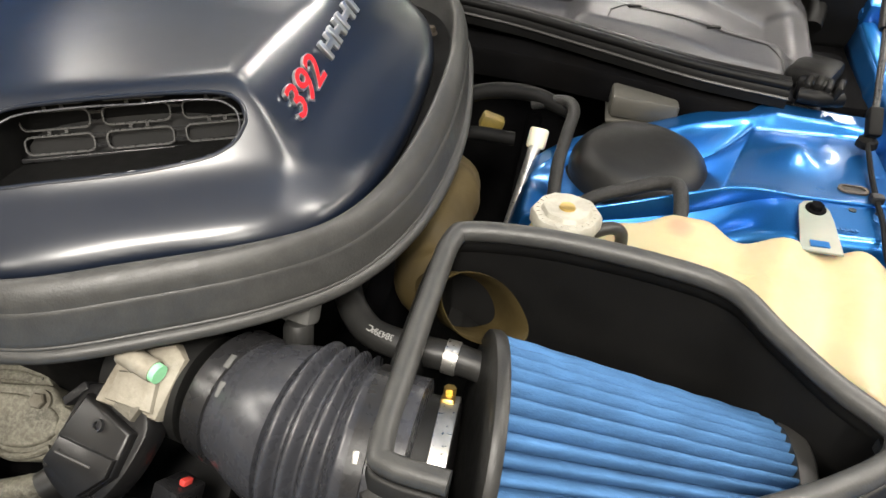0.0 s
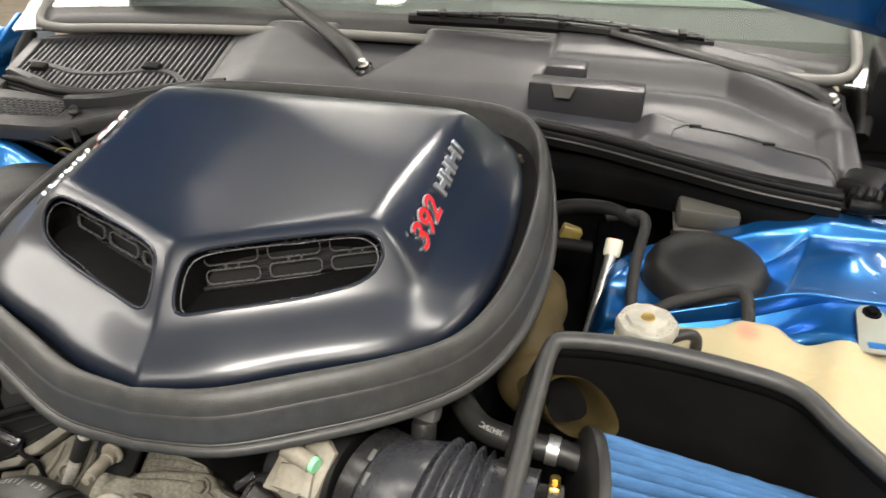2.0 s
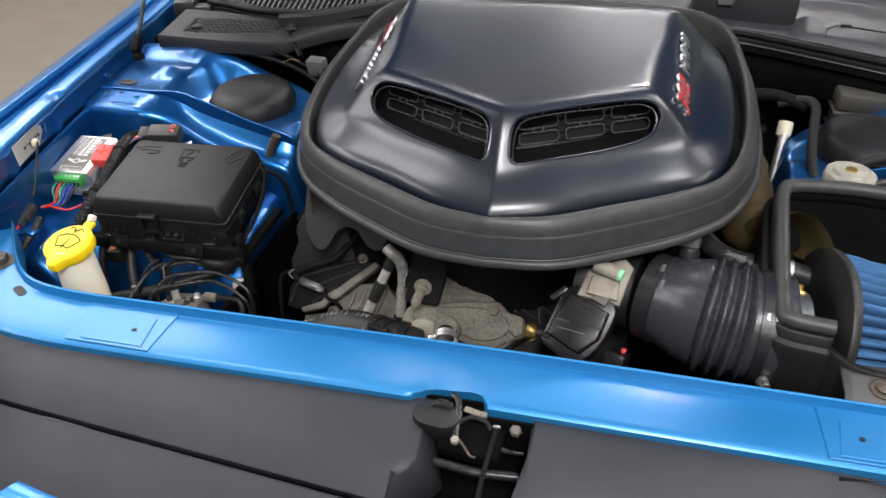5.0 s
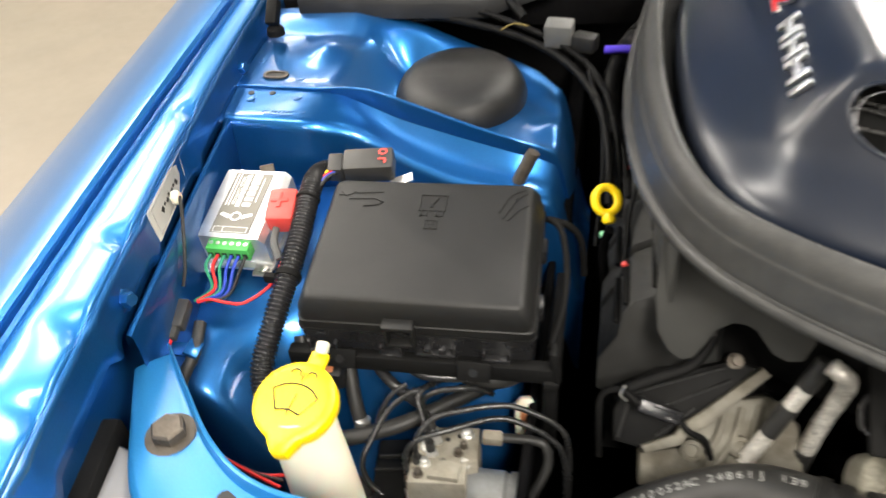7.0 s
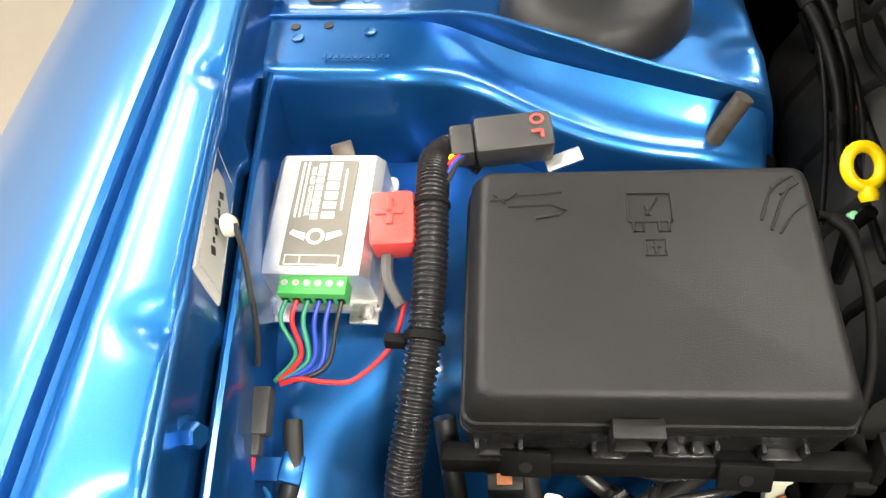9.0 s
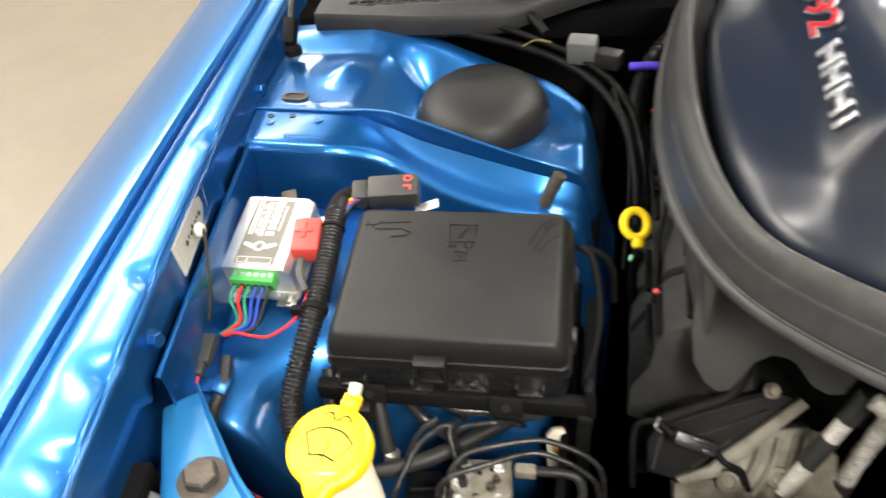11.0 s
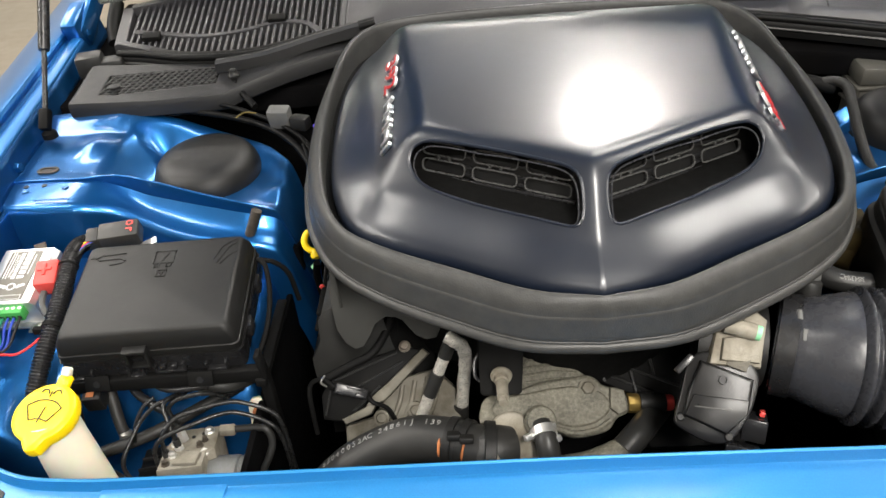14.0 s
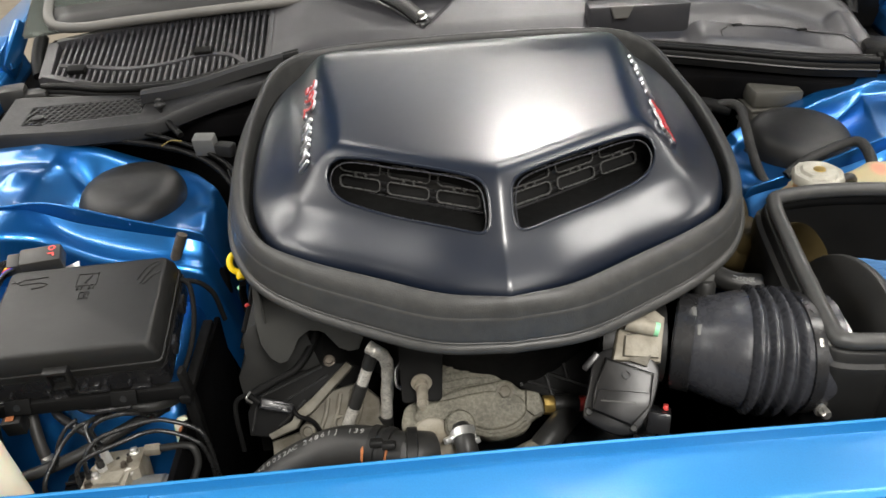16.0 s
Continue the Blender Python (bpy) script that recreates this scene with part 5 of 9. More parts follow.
def scoop_z(P):
    x, y = P[:, 0], P[:, 1]
    d = edge_distance(P)
    z = plane_z(y) - 0.001 + 0.0060 * (1 - np.exp(-d / 0.0030)) + 0.0035 * (1 - np.exp(-d / 0.020)) + 0.0360 * softmin([d / 0.070, 1 + 0 * d], 10)
    ax = np.sqrt(x * x + 0.005 ** 2)
    s = y - 0.47 * ax
    drift = 0.018 * smoothstep(0.4, 0.65, y)
    lift = softmin([ramp(0.276, 0.327, s, 12), ramp(0.198 + drift, 0.146 + drift, ax, 14), ramp(0.672, 0.596, y, 9)], 20)
    z = z + 0.0345 * lift
    # the top runs almost level
    roof = 1.0925 + 0.050 * (y - 0.33) + 0.003 * smoothstep(0.15, 0.0, ax)
    return -0.0046 * np.logaddexp(-z / 0.0046, -(roof + 0.0006) / 0.0046)


def one_z(x, y):
    return float(scoop_z(np.array([[x, y]]))[0])


def slot_outline(side):
    """Plan outline of an intake opening."""
    q = [(0.0100, 0.2790), (0.0100, 0.3155), (0.06, 0.3165), (0.11, 0.3155), (0.146, 0.3125), (0.159, 0.3055), (0.164, 0.2960), (0.159, 0.2865), (0.146, 0.2810), (0.11, 0.2785), (0.06, 0.2780)]
    dense = []
    for i in range(len(q)):
        a, b = q[i], q[(i + 1) % len(q)]
        for k in range(6):
            t = k / 6
            dense.append((a[0] + (b[0] - a[0]) * t, a[1] + (b[1] - a[1]) * t))
    # soften
    for _ in range(4):
        dense = [((dense[i - 1][0] + 2 * dense[i][0] + dense[(i + 1) % len(dense)][0]) / 4, (dense[i - 1][1] + 2 * dense[i][1] + dense[(i + 1) % len(dense)][1]) / 4) for i in range(len(dense))]
    return [(side * x, s + 0.47 * math.hypot(x, 0.005)) for x, s in dense]


def inside(P, poly):
    x, y = P[:, 0], P[:, 1]
    res = np.zeros(len(P), bool)
    for (x0, y0), (x1, y1) in zip(poly, poly[1:] + poly[:1]):
        if y0 == y1:
            continue
        res ^= ((y0 > y) != (y1 > y)) & (x < (x1 - x0) * (y - y0) / (y1 - y0) + x0)
    return res


scoop = thing("air_scoop", (0, 0.45, 0.96), "satin black engine air scoop with twin mesh intakes and badges", "air scoop")
NA, NR = 520, 170
C = np.array([0.0, 0.47])
cum = np.concatenate([[0], np.cumsum(np.hypot(*(SEG_B - SEG_A).T))])
tt = np.linspace(0, cum[-1], NA, endpoint=False)
loop = np.concatenate([OUT_XY, OUT_XY[:1]])
rim = np.stack([np.interp(tt, cum, loop[:, 0]), np.interp(tt, cum, loop[:, 1])], 1)
rr = np.linspace(0.012, 1, NR)
P = (C[None, None, :] + rr[:, None, None] * (rim - C)[None, :, :]).reshape(-1, 2)
Z = scoop_z(P)
verts = [(float(p[0]), float(p[1]), float(z)) for p, z in zip(P, Z)]
cen = (P.reshape(NR, NA, 2)[:-1] + P.reshape(NR, NA, 2)[1:]) / 2
cen = (cen + np.roll(cen, -1, axis=1)) / 2
holes = np.zeros(cen.shape[:2], bool)
for side in (-1, 1):
    holes |= inside(cen.reshape(-1, 2), slot_outline(side)).reshape(cen.shape[:2])
faces = [(i * NA + k, i * NA + (k + 1) % NA, (i + 1) * NA + (k + 1) % NA, (i + 1) * NA + k) for i in range(NR - 1) for k in range(NA) if not holes[i, k]]
faces.append(tuple(range(NA))[::-1])
# rolled-under edge
base = len(verts)
for lvl, (o, dz) in enumerate(((1.001, -0.004), (0.998, -0.012), (0.985, -0.02))):
    for k in range(NA):
        q = C + (rim[k] - C) * o
        verts.append((float(q[0]), float(q[1]), plane_z(float(q[1])) - 0.001 + dz))
for lvl in range(3):
    a = (NR - 1) * NA if lvl == 0 else base + (lvl - 1) * NA
    b = base + lvl * NA
    faces += [(a + k, a + (k + 1) % NA, b + (k + 1) % NA, b + k) for k in range(NA)]
me = bpy.data.meshes.new("scoop_shell")
me.from_pydata(verts, [], faces)
me.shade_smooth()
me.materials.append(M_SATIN)
shell = new("shell", me)
shell.parent, shell.matrix_parent_inverse = scoop, Matrix.Translation(scoop.location).inverted()
shell["label"] = "smooth satin black moulded shell"

for side in (-1, 1):
    so = slot_outline(side)
    sz = scoop_z(np.array(so))
    bm = B()
    tube(bm, [(x, y, float(z) - 0.0010) for (x, y), z in zip(so, sz)], 0.0016, 8, 1, closed=True)
    part("intake_lip", bm, M_SATIN, scoop, "rounded satin black lip")
    # recess: undercut walls behind the lip and a floor running back to the mesh
    bm = B()
    top, mid, bot = [], [], []
    for (x, y), z in zip(so, sz):
        s = y - 0.47 * abs(x)
        w = float(smoothstep(0.284, 0.312, s))
        floor_z = one_z(x, 0.2785 + 0.47 * abs(x)) - 0.006
        top.append(V((x, y, float(z) - 0.001)))
        mid.append(V((x, y + 0.003 + 0.020 * w, max(float(z) - 0.004, floor_z + 0.002))))
        bot.append(V((x, y + 0.003 + 0.022 * w, floor_z - 0.002 * w)))
    loft(bm, [top, mid, bot], True, False)
    bm.faces.new([bm.verts.new(p) for p in bot])
    part("recess", bm, M_PLASTIC_DULL, scoop, "black inner duct of the intake")
    bm = B()
    cx0, cy0 = sum(x for x, y in so) / len(so), sum(y for x, y in so) / len(so)
    inner = []
    for (x, y), z in zip(so, sz):
        s = y - 0.47 * abs(x)
        k = 1 - 0.0045 / max(math.hypot(x - cx0, y - cy0), 0.01)
        inner.append((cx0 + (x - cx0) * k, cy0 + (y - cy0) * k + 0.004 * float(smoothstep(0.29, 0.28, s)), one_z(x, y) - 0.0055))
    tube(bm, inner, 0.0008, 6, 1, closed=True)
    part("inner_rim", bm, M_RUBBER_SLEEK, scoop, "thin glossy inner rim of the intake")
    # mesh grille at the rear of the recess
    gb = V((side * 0.013, 0.3290 + 0.47 * 0.013, 1.0300))
    ge = V((side * 0.158, 0.3265 + 0.47 * 0.158, 1.0335))
    gx = (ge - gb).normalized()
    gm = frame_at(gb, gx, V((0, -1, 0.22)) - gx * V((0, -1, 0.22)).dot(gx))
    up = gm.to_3x3() @ V((0, 1, 0))
    sgn = 1 if up.z > 0 else -1
    L = (ge - gb).length
    # flat black backing paints the duct's darkness behind the cells
    grille = part("grille", prism(B(), [(0.0, 0.0), (L, 0.0), (L, sgn * 0.048), (0.0, sgn * 0.048)], -0.006, -0.005, gm), M_BLACK_PRINT_SHADE, scoop, "black mesh insert with rounded cells")
    cw, pitch, first = L / 3.0, 0.0170, 0.0115
    for row in range(3):
        for col in range(3):
            cx = cw * (col + 0.5)
            cy = sgn * (first + row * pitch)
            w, h = cw * 0.86, 0.0136
            ou, inr = rounded(w, h, 0.0050, 5, cx, cy), rounded(w - 0.0022, h - 0.0022, 0.0040, 5, cx, cy)
            bm = B()
            loft(bm, [[gm @ V((x, y, z)) for x, y in o] for o, z in ((ou, -0.0012), (ou, 0.001), (inr, 0.001), (inr, -0.0012))], True, False)
            part("mesh_cell", bm, M_GRILLE, grille)
        for col in range(1, 3):
            for dy in (-0.0034, 0.0034):
                bm = B()
                box(bm, gm @ V((cw * col, sgn * (first + row * pitch) + dy, -0.002)), (cw * 0.20, 0.0022, 0.003), gm.to_3x3().to_4x4())
                part("link", bm, M_PLASTIC_GLOSS, grille)
    for row in range(2):
        for col in range(3):
            for dx in (-0.0055, 0.0055):
                bm = B()
                box(bm, gm @ V((cw * (col + 0.5) + dx, sgn * (first + pitch * (row + 0.5)), -0.001)), (0.0022, 0.0022, 0.003), gm.to_3x3().to_4x4())
                part("mesh_pin", bm, M_GRILLE, grille)
    bm = B()
    box(bm, gm @ V((L / 2, sgn * 0.002, 0.000)), (L, 0.003, 0.004), gm.to_3x3().to_4x4(), 0.0008)
    part("lower_rail", bm, M_PLASTIC_GLOSS, grille)

# badges: red digits with bright edges, then plain bright bars
for side in (-1, 1):
    badge = thing("scoop_badge", (side * 0.185, 0.48, 1.07), "chrome and red badge on the scoop flank", "badge", "scoop badges")
    a = V((side * 0.186, 0.389, 0))
    b = V((side * 0.187, 0.562, 0))
    for p in (a, b):
        p.z = one_z(p.x, p.y) + 0.0020
    ex = one_z(side * 0.192, 0.48) - one_z(side * 0.180, 0.48)
    nrm = V((-ex / 0.012 * side * 1.4, -0.1, 1)).normalized()
    run = (b - a).normalized() if side > 0 else (a - b).normalized()
    m = frame_at((a + b) / 2, run, nrm)
    ln = (b - a).length
    digits = frame_at((a + (b - a) * 0.235) if side > 0 else (b + (a - b) * 0.235), run, nrm)
    lean = Matrix(((1, 0.25, 0, 0), (0, 1, 0, 0), (0, 0, 1, 0), (0, 0, 0, 1)))
    lettering("badge_outline", "392", 0.040, digits @ lean @ Matrix.Diagonal((1.02, 0.80, 1, 1)) @ Matrix.Translation((0, 0, 0.0008)), M_BADGE, badge, 0.0014, "bright chrome edge of the digits", 0.0013)
    lettering("badge_number", "392", 0.040, digits @ lean @ Matrix.Translation((0.0, 0.0003, 0.0024)) @ Matrix.Diagonal((1.02, 0.80, 1, 1)), M_RED, badge, 0.0004, "red enamel digits", 0.0003)
    p0 = 0.50
    for k, w in enumerate((0.020, 0.018, 0.023, 0.010)):
        c = (a + (b - a) * (p0 + w / 2 / ln)) if side > 0 else (b + (a - b) * (p0 + w / 2 / ln))
        p0 += (w + 0.0035) / ln
        mm = frame_at(c, run, nrm)
        bm = B()
        if k == 3:
            box(bm, mm @ V((0, 0, 0.001)), (0.0055, 0.017, 0.004), mm.to_3x3().to_4x4(), 0.0008)
        else:
            box(bm, mm @ V((-w * 0.38, 0, 0.001)), (0.0055, 0.017, 0.004), mm.to_3x3().to_4x4(), 0.0008)
            box(bm, mm @ V((w * 0.38, 0, 0.001)), (0.0055, 0.017, 0.004), mm.to_3x3().to_4x4(), 0.0008)
            box(bm, mm @ V((0, 0, 0.001)), (w * 0.7, 0.0055, 0.004), mm.to_3x3().to_4x4(), 0.0008)
        part("badge_bar", bm, M_BADGE, badge)

# rubber seal round the scoop
GOUT = closed_outline(GHALF)
GOUTER = closed_outline(OHALF)
seal = thing("scoop_seal", (0, 0.48, 0.95), "thick ribbed black rubber seal around the scoop", "rubber seal")
n = len(GOUT)
UPPER = [(-0.006, -0.030), (-0.0045, -0.004), (-0.003, 0.0030), (-0.001, 0.0050), (0.0015, 0.0052), (0.0060, 0.0030), (0.0105, -0.0010), (0.0136, -0.0058), (0.0150, -0.0100), (0.0156, -0.0126)]
LOWER = [(0.0156, -0.0126), (0.0168, -0.0138), (0.0174, -0.0158), (0.0182, -0.0210), (0.0194, -0.0280), (0.0203, -0.0345), (0.0206, -0.0375), (0.0203, -0.0384)]
RIDGE = [(0.0201, -0.0380), (0.0215, -0.0386), (0.0219, -0.0396), (0.0213, -0.0405)]
BEAD = [(0.0212, -0.0402), (0.0240, -0.0410), (0.0262, -0.0430), (0.0270, -0.0455), (0.0264, -0.0482), (0.0240, -0.0500), (0.0, -0.052)]
for nm, prof in (("lip", UPPER), ("band", LOWER), ("ridge", RIDGE), ("bead", BEAD)):
    bm = B()
    loft(bm, [[p.lerp(GOUTER[i], o / 0.027) + V((0, 0, plane_z(p.y) + 0.012 * float(smoothstep(0.60, 0.74, p.y)) + u)) for o, u in prof] for i, p in enumerate(GOUT)], False, False, True)
    part(nm, bm, M_SEAL, seal, {"lip": "rounded upper rubber lip", "band": "smooth upright rubber band", "ridge": "thin moulded rubber ridge", "bead": "rounded lower rubber bead"}[nm], sharp=50)

tray = thing("scoop_tray", (0, 0.48, 0.93), "black plastic tray and duct under the scoop", "plastic tray")
bm = B()
prism(bm, [(p.x * 0.985, p.y) for p in GOUT], 0, 0.004, Matrix.Translation((0, 0, 0.978)) @ Matrix.Shear("XZ", 4, (0, 0)) @ Matrix(((1, 0, 0, 0), (0, 1, 0, 0), (0, 0.1, 1, -0.0235), (0, 0, 0, 1))))
part("base", bm, M_PLASTIC_DULL, tray)
bm = B()
rings = []
for f, z in ((0.97, 0.972), (0.95, 0.955), (0.86, 0.93), (0.80, 0.88), (0.78, 0.82)):
    rings.append([V((p.x * f, 0.50 + (p.y - 0.50) * f + 0.02 * (1 - f) * 5, z + 0.1 * (p.y - 0.5) * f)) for p in GOUT])
loft(bm, rings, True, False)
part("shroud", bm, M_PLASTIC_DULL, tray, "dull black shroud under the seal")
for x in (-0.238, 0.236):
    bm = B()
    hexbolt(bm, (x, 0.672, 1.026), (0, -0.1, 1), 0.004, 0.008)
    part("bolt", bm, M_BOLT, tray)

# ---------------------------------------------------------------- left side of the bay
def nudge(ob, v):
    ob.location = V(ob.location) + V(v)
    return ob


LOOSE = (0.011, -0.021, 0.012)
fuse = thing("fuse_box", (-0.445, 0.39, 0.84), "black plastic power distribution box with embossed lid", "fuse box")
FM = frame_at((-0.4458, 0.3713, 0.9335), (1, 0.045, 0.0), (0, -0.14, 1))
FW, FD = 0.172, 0.131


def ring_box(bm, sizes, m, r=0.012, n=4, caps=True):
    """Stacked rounded rectangles: (width, depth, height)."""
    loft(bm, [[m @ V((x, y, z)) for x, y in rounded(w, d, min(r, w / 2.1, d / 2.1), n)] for w, d, z in sizes], True, caps)


bm = B()
ring_box(bm, [(FW + 0.015, FD + 0.010, -0.030), (FW + 0.015, FD + 0.010, -0.022), (FW + 0.0125, FD + 0.008, -0.021), (FW + 0.010, FD + 0.007, -0.010), (FW, FD, 0.000), (FW - 0.004, FD - 0.004, 0.0022), (FW - 0.010, FD - 0.010, 0.0028)], FM, 0.007)
lid = part("lid", bm, M_PLASTIC, fuse, "slightly dusty textured black lid")
bm = B()
ring_box(bm, [(FW - 0.01, FD - 0.012, -0.085), (FW - 0.004, FD - 0.004, -0.060), (FW + 0.014, FD + 0.010, -0.058), (FW + 0.016, FD + 0.011, -0.034), (FW + 0.018, FD + 0.012, -0.0315)], FM, 0.007)
part("body", bm, M_PLASTIC_GLOSS, fuse)
R3 = FM.to_3x3().to_4x4()
bm = B()
for dx in (-0.0105, 0.0105):
    box(bm, FM @ V((-0.010 + dx, -FD / 2 - 0.008, -0.026)), (0.0032, 0.010, 0.026), R3, 0.001)
box(bm, FM @ V((-0.010, -FD / 2 - 0.009, -0.0145)), (0.0245, 0.010, 0.0045), R3, 0.0012)
box(bm, FM @ V((-0.010, -FD / 2 - 0.008, -0.0385)), (0.0245, 0.009, 0.0035), R3, 0.001)
box(bm, FM @ V((-0.010, -FD / 2 - 0.005, -0.030)), (0.007, 0.005, 0.006), R3, 0.001)
part("latch", bm, M_PLASTIC, fuse, "big centre latch of the box")
for x, w, z in ((-0.076, 0.022, -0.050), (-0.020, 0.016, -0.052), (0.016, 0.030, -0.047), (0.064, 0.020, -0.050)):
    bm = B()
    for dx in (-w / 2, w / 2):
        box(bm, FM @ V((x + dx, -FD / 2 - 0.006, z)), (0.0025, 0.008, 0.013), R3, 0.0006)
    box(bm, FM @ V((x, -FD / 2 - 0.007, z - 0.004)), (w, 0.008, 0.004), R3, 0.001)
    if w > 0.025:
        box(bm, FM @ V((x - 0.006, -FD / 2 - 0.008, z + 0.003)), (0.006, 0.007, 0.006), R3, 0.001)
        box(bm, FM @ V((x + 0.006, -FD / 2 - 0.008, z + 0.003)), (0.006, 0.007, 0.006), R3, 0.001)
    part("latch", bm, M_PLASTIC_GLOSS, fuse)
bm = B()
tube(bm, [FM @ V((x, y, -0.031)) for x, y in rounded(FW + 0.0155, FD + 0.0105, 0.007, 3)], 0.0010, 6, 1, closed=True)
part("lid_seam", bm, M_PLASTIC_DULL, lid)
for y in (-0.03, 0.03):
    bm = B()
    box(bm, FM @ V((FW / 2 + 0.008, y, -0.042)), (0.008, 0.016, 0.018), FM.to_3x3().to_4x4(), 0.002)
    part("latch", bm, M_PLASTIC_GLOSS, fuse)
# embossed pictograms on the lid
def emboss(lines, r=0.0008):
    bm = B()
    for ln in lines:
        tube(bm, [FM @ V((x, y, 0.003)) for x, y in ln], r, 6, 1)
    part("embossed_sign", bm, M_PLASTIC, lid)


emboss([[(-0.008, 0.030), (0.014, 0.030), (0.014, 0.048), (-0.008, 0.048), (-0.008, 0.030)], [(-0.006, 0.030), (-0.006, 0.024), (-0.001, 0.024), (-0.001, 0.030)], [(0.007, 0.030), (0.007, 0.024), (0.012, 0.024), (0.012, 0.030)],
        [(0.001, 0.034), (0.007, 0.045)], [(0.003, 0.034), (0.001, 0.040)]])
emboss([[(-0.001, 0.010), (0.009, 0.010), (0.009, 0.019), (-0.001, 0.019), (-0.001, 0.010)], [(0.004, 0.011), (0.004, 0.018)], [(0.002, 0.015), (0.007, 0.015)]])
emboss([[(-0.066, 0.048), (-0.042, 0.050)], [(-0.070, 0.041), (-0.048, 0.042), (-0.040, 0.038), (-0.044, 0.035), (-0.056, 0.033)], [(-0.080, 0.045), (-0.070, 0.046), (-0.066, 0.050)], [(-0.078, 0.049), (-0.072, 0.043)]])
emboss([[(0.058, 0.030), (0.064, 0.046), (0.072, 0.056)], [(0.062, 0.024), (0.070, 0.042), (0.076, 0.052)], [(0.066, 0.050), (0.078, 0.058), (0.080, 0.053), (0.070, 0.046)], [(0.066, 0.022), (0.074, 0.034), (0.082, 0.040)]])

# black carrier below the box
fb = thing("fuse_box_bracket", (-0.43, 0.31, 0.80), "black bracket carrying the fuse box", "bracket")
bm = B()
box(bm, (-0.440, 0.306, 0.8600), (0.220, 0.012, 0.017), pose(0, 0, 0, 0, 0, 2), 0.003)
part("cross_bar", bm, M_PLASTIC_DULL, fb)
bm = B()
box(bm, (-0.333, 0.309, 0.872), (0.006, 0.014, 0.034), pose(0, 0, 0, 0, -6, 0), 0.002)
part("upright", bm, M_PLASTIC_DULL, fb)
bm = B()
box(bm, (-0.336, 0.365, 0.852), (0.012, 0.13, 0.010), None, 0.002)
part("side_bar", bm, M_PLASTIC_DULL, fb)
bm = B()
box(bm, (-0.337, 0.318, 0.80), (0.012, 0.014, 0.11), None, 0.003)
part("leg", bm, M_PLASTIC_DULL, fb)
for x in (-0.396, -0.505):
    bm = B()
    box(bm, (x, 0.2990, 0.8650), (0.027, 0.004, 0.017), pose(0, 0, 0, -25, 0, 0), 0.0015)
    tab = part("tab", bm, M_PLASTIC_DULL, fb)
    bm = B()
    lathe(bm, [(0.0036, 0), (0.0036, 0.0006), (0, 0.0006)], (x, 0.2968, 0.8655), (0, -0.9, 0.42), 14)
    part("hole", bm, M_BLACK_PRINT_SHADE, tab)

# lighting control module on the wing panel
mod = thing("control_module", (-0.634, 0.445, 0.87), "small bare aluminium lighting control box with green terminal block", "control module")
MM = frame_at((-0.6310, 0.4270, 0.9140), (1, 0.005, 0.01), (-0.01, -0.17, 1))
bm = B()
ring_box(bm, [(0.074, 0.098, -0.036), (0.074, 0.098, -0.033)], MM, 0.004, 3)
part("base_plate", bm, M_ALU_CLEAN, mod)
bm = B()
prof = [(-0.034, -0.033), (-0.034, -0.006), (-0.029, 0.0), (0.029, 0.0), (0.034, -0.006), (0.034, -0.033)]
loft(bm, [[MM @ V((x, y, z)) for x, z in prof] for y in (-0.042, 0.042)])
part("case", bm, M_ALU_CLEAN, mod, "bright extruded aluminium case")
bm = B()
prism(bm, [(-0.0185, -0.0365), (0.0185, -0.0365), (0.0185, 0.0375), (-0.0185, 0.0375)], 0.0003, 0.0008, MM)
lab = part("label_plate", bm, M_LABEL, mod, "grey printed label")
TXT = MM @ pose(0, 0, 0.0009, 0, 0, -90)
lettering("print", "RGB LED CONTROLLER", 0.0042, TXT @ Matrix.Translation((-0.0148, -0.0085, 0)) @ Matrix.Diagonal((0.80, 1, 1, 1)), M_WHITE, lab, 0.0001)
T3 = TXT.to_3x3().to_4x4()
bars = [(-0.0325 + k * 0.0070, 0.0050, w, 0.0078) for k, w in enumerate((0.0068, 0.0052, 0.0056, 0.0054, 0.0050, 0.0046))]
bars += [(-0.0330 + k * 0.0052, -0.0035, 0.0040, 0.0044) for k in range(8)]
bars += [(-0.016, -0.0122, 0.040, 0.0011), (-0.016, -0.0152, 0.040, 0.0011), (-0.016, 0.0125, 0.030, 0.0011)]
bars += [(0.0330, yy, 0.0062, 0.0005) for yy in (-0.0160, -0.0070, 0.0160)] + [(xx, 0.0, 0.0005, 0.0325) for xx in (0.0300, 0.0362)]
for bx, by, bw, bh in bars:
    bm = B()
    box(bm, TXT @ V((bx, by, 0)), (bw, bh, 0.0004), T3)
    part("print_bar", bm, M_WHITE, lab)
bm = B()
m2 = MM @ Matrix.Translation((0, -0.0175, 0.001))
for sgn in (-1, 1):
    prism(bm, [(sgn * 0.0065, -0.003), (sgn * 0.016, 0.0015), (sgn * 0.0145, 0.0045), (sgn * 0.0065, 0.002)], 0, 0.0003, m2)
ringo, ringi = [(0.0055 * math.cos(a), 0.0055 * math.sin(a)) for a in np.linspace(0, 2 * math.pi, 24, endpoint=False)], [(0.0035 * math.cos(a), 0.0035 * math.sin(a)) for a in np.linspace(0, 2 * math.pi, 24, endpoint=False)]
loft(bm, [[m2 @ V((x, y, 0.0003)) for x, y in ringo], [m2 @ V((x, y, 0.0003)) for x, y in ringi]], True, False)
part("winged_mark", bm, M_WHITE, lab)
bm = B()
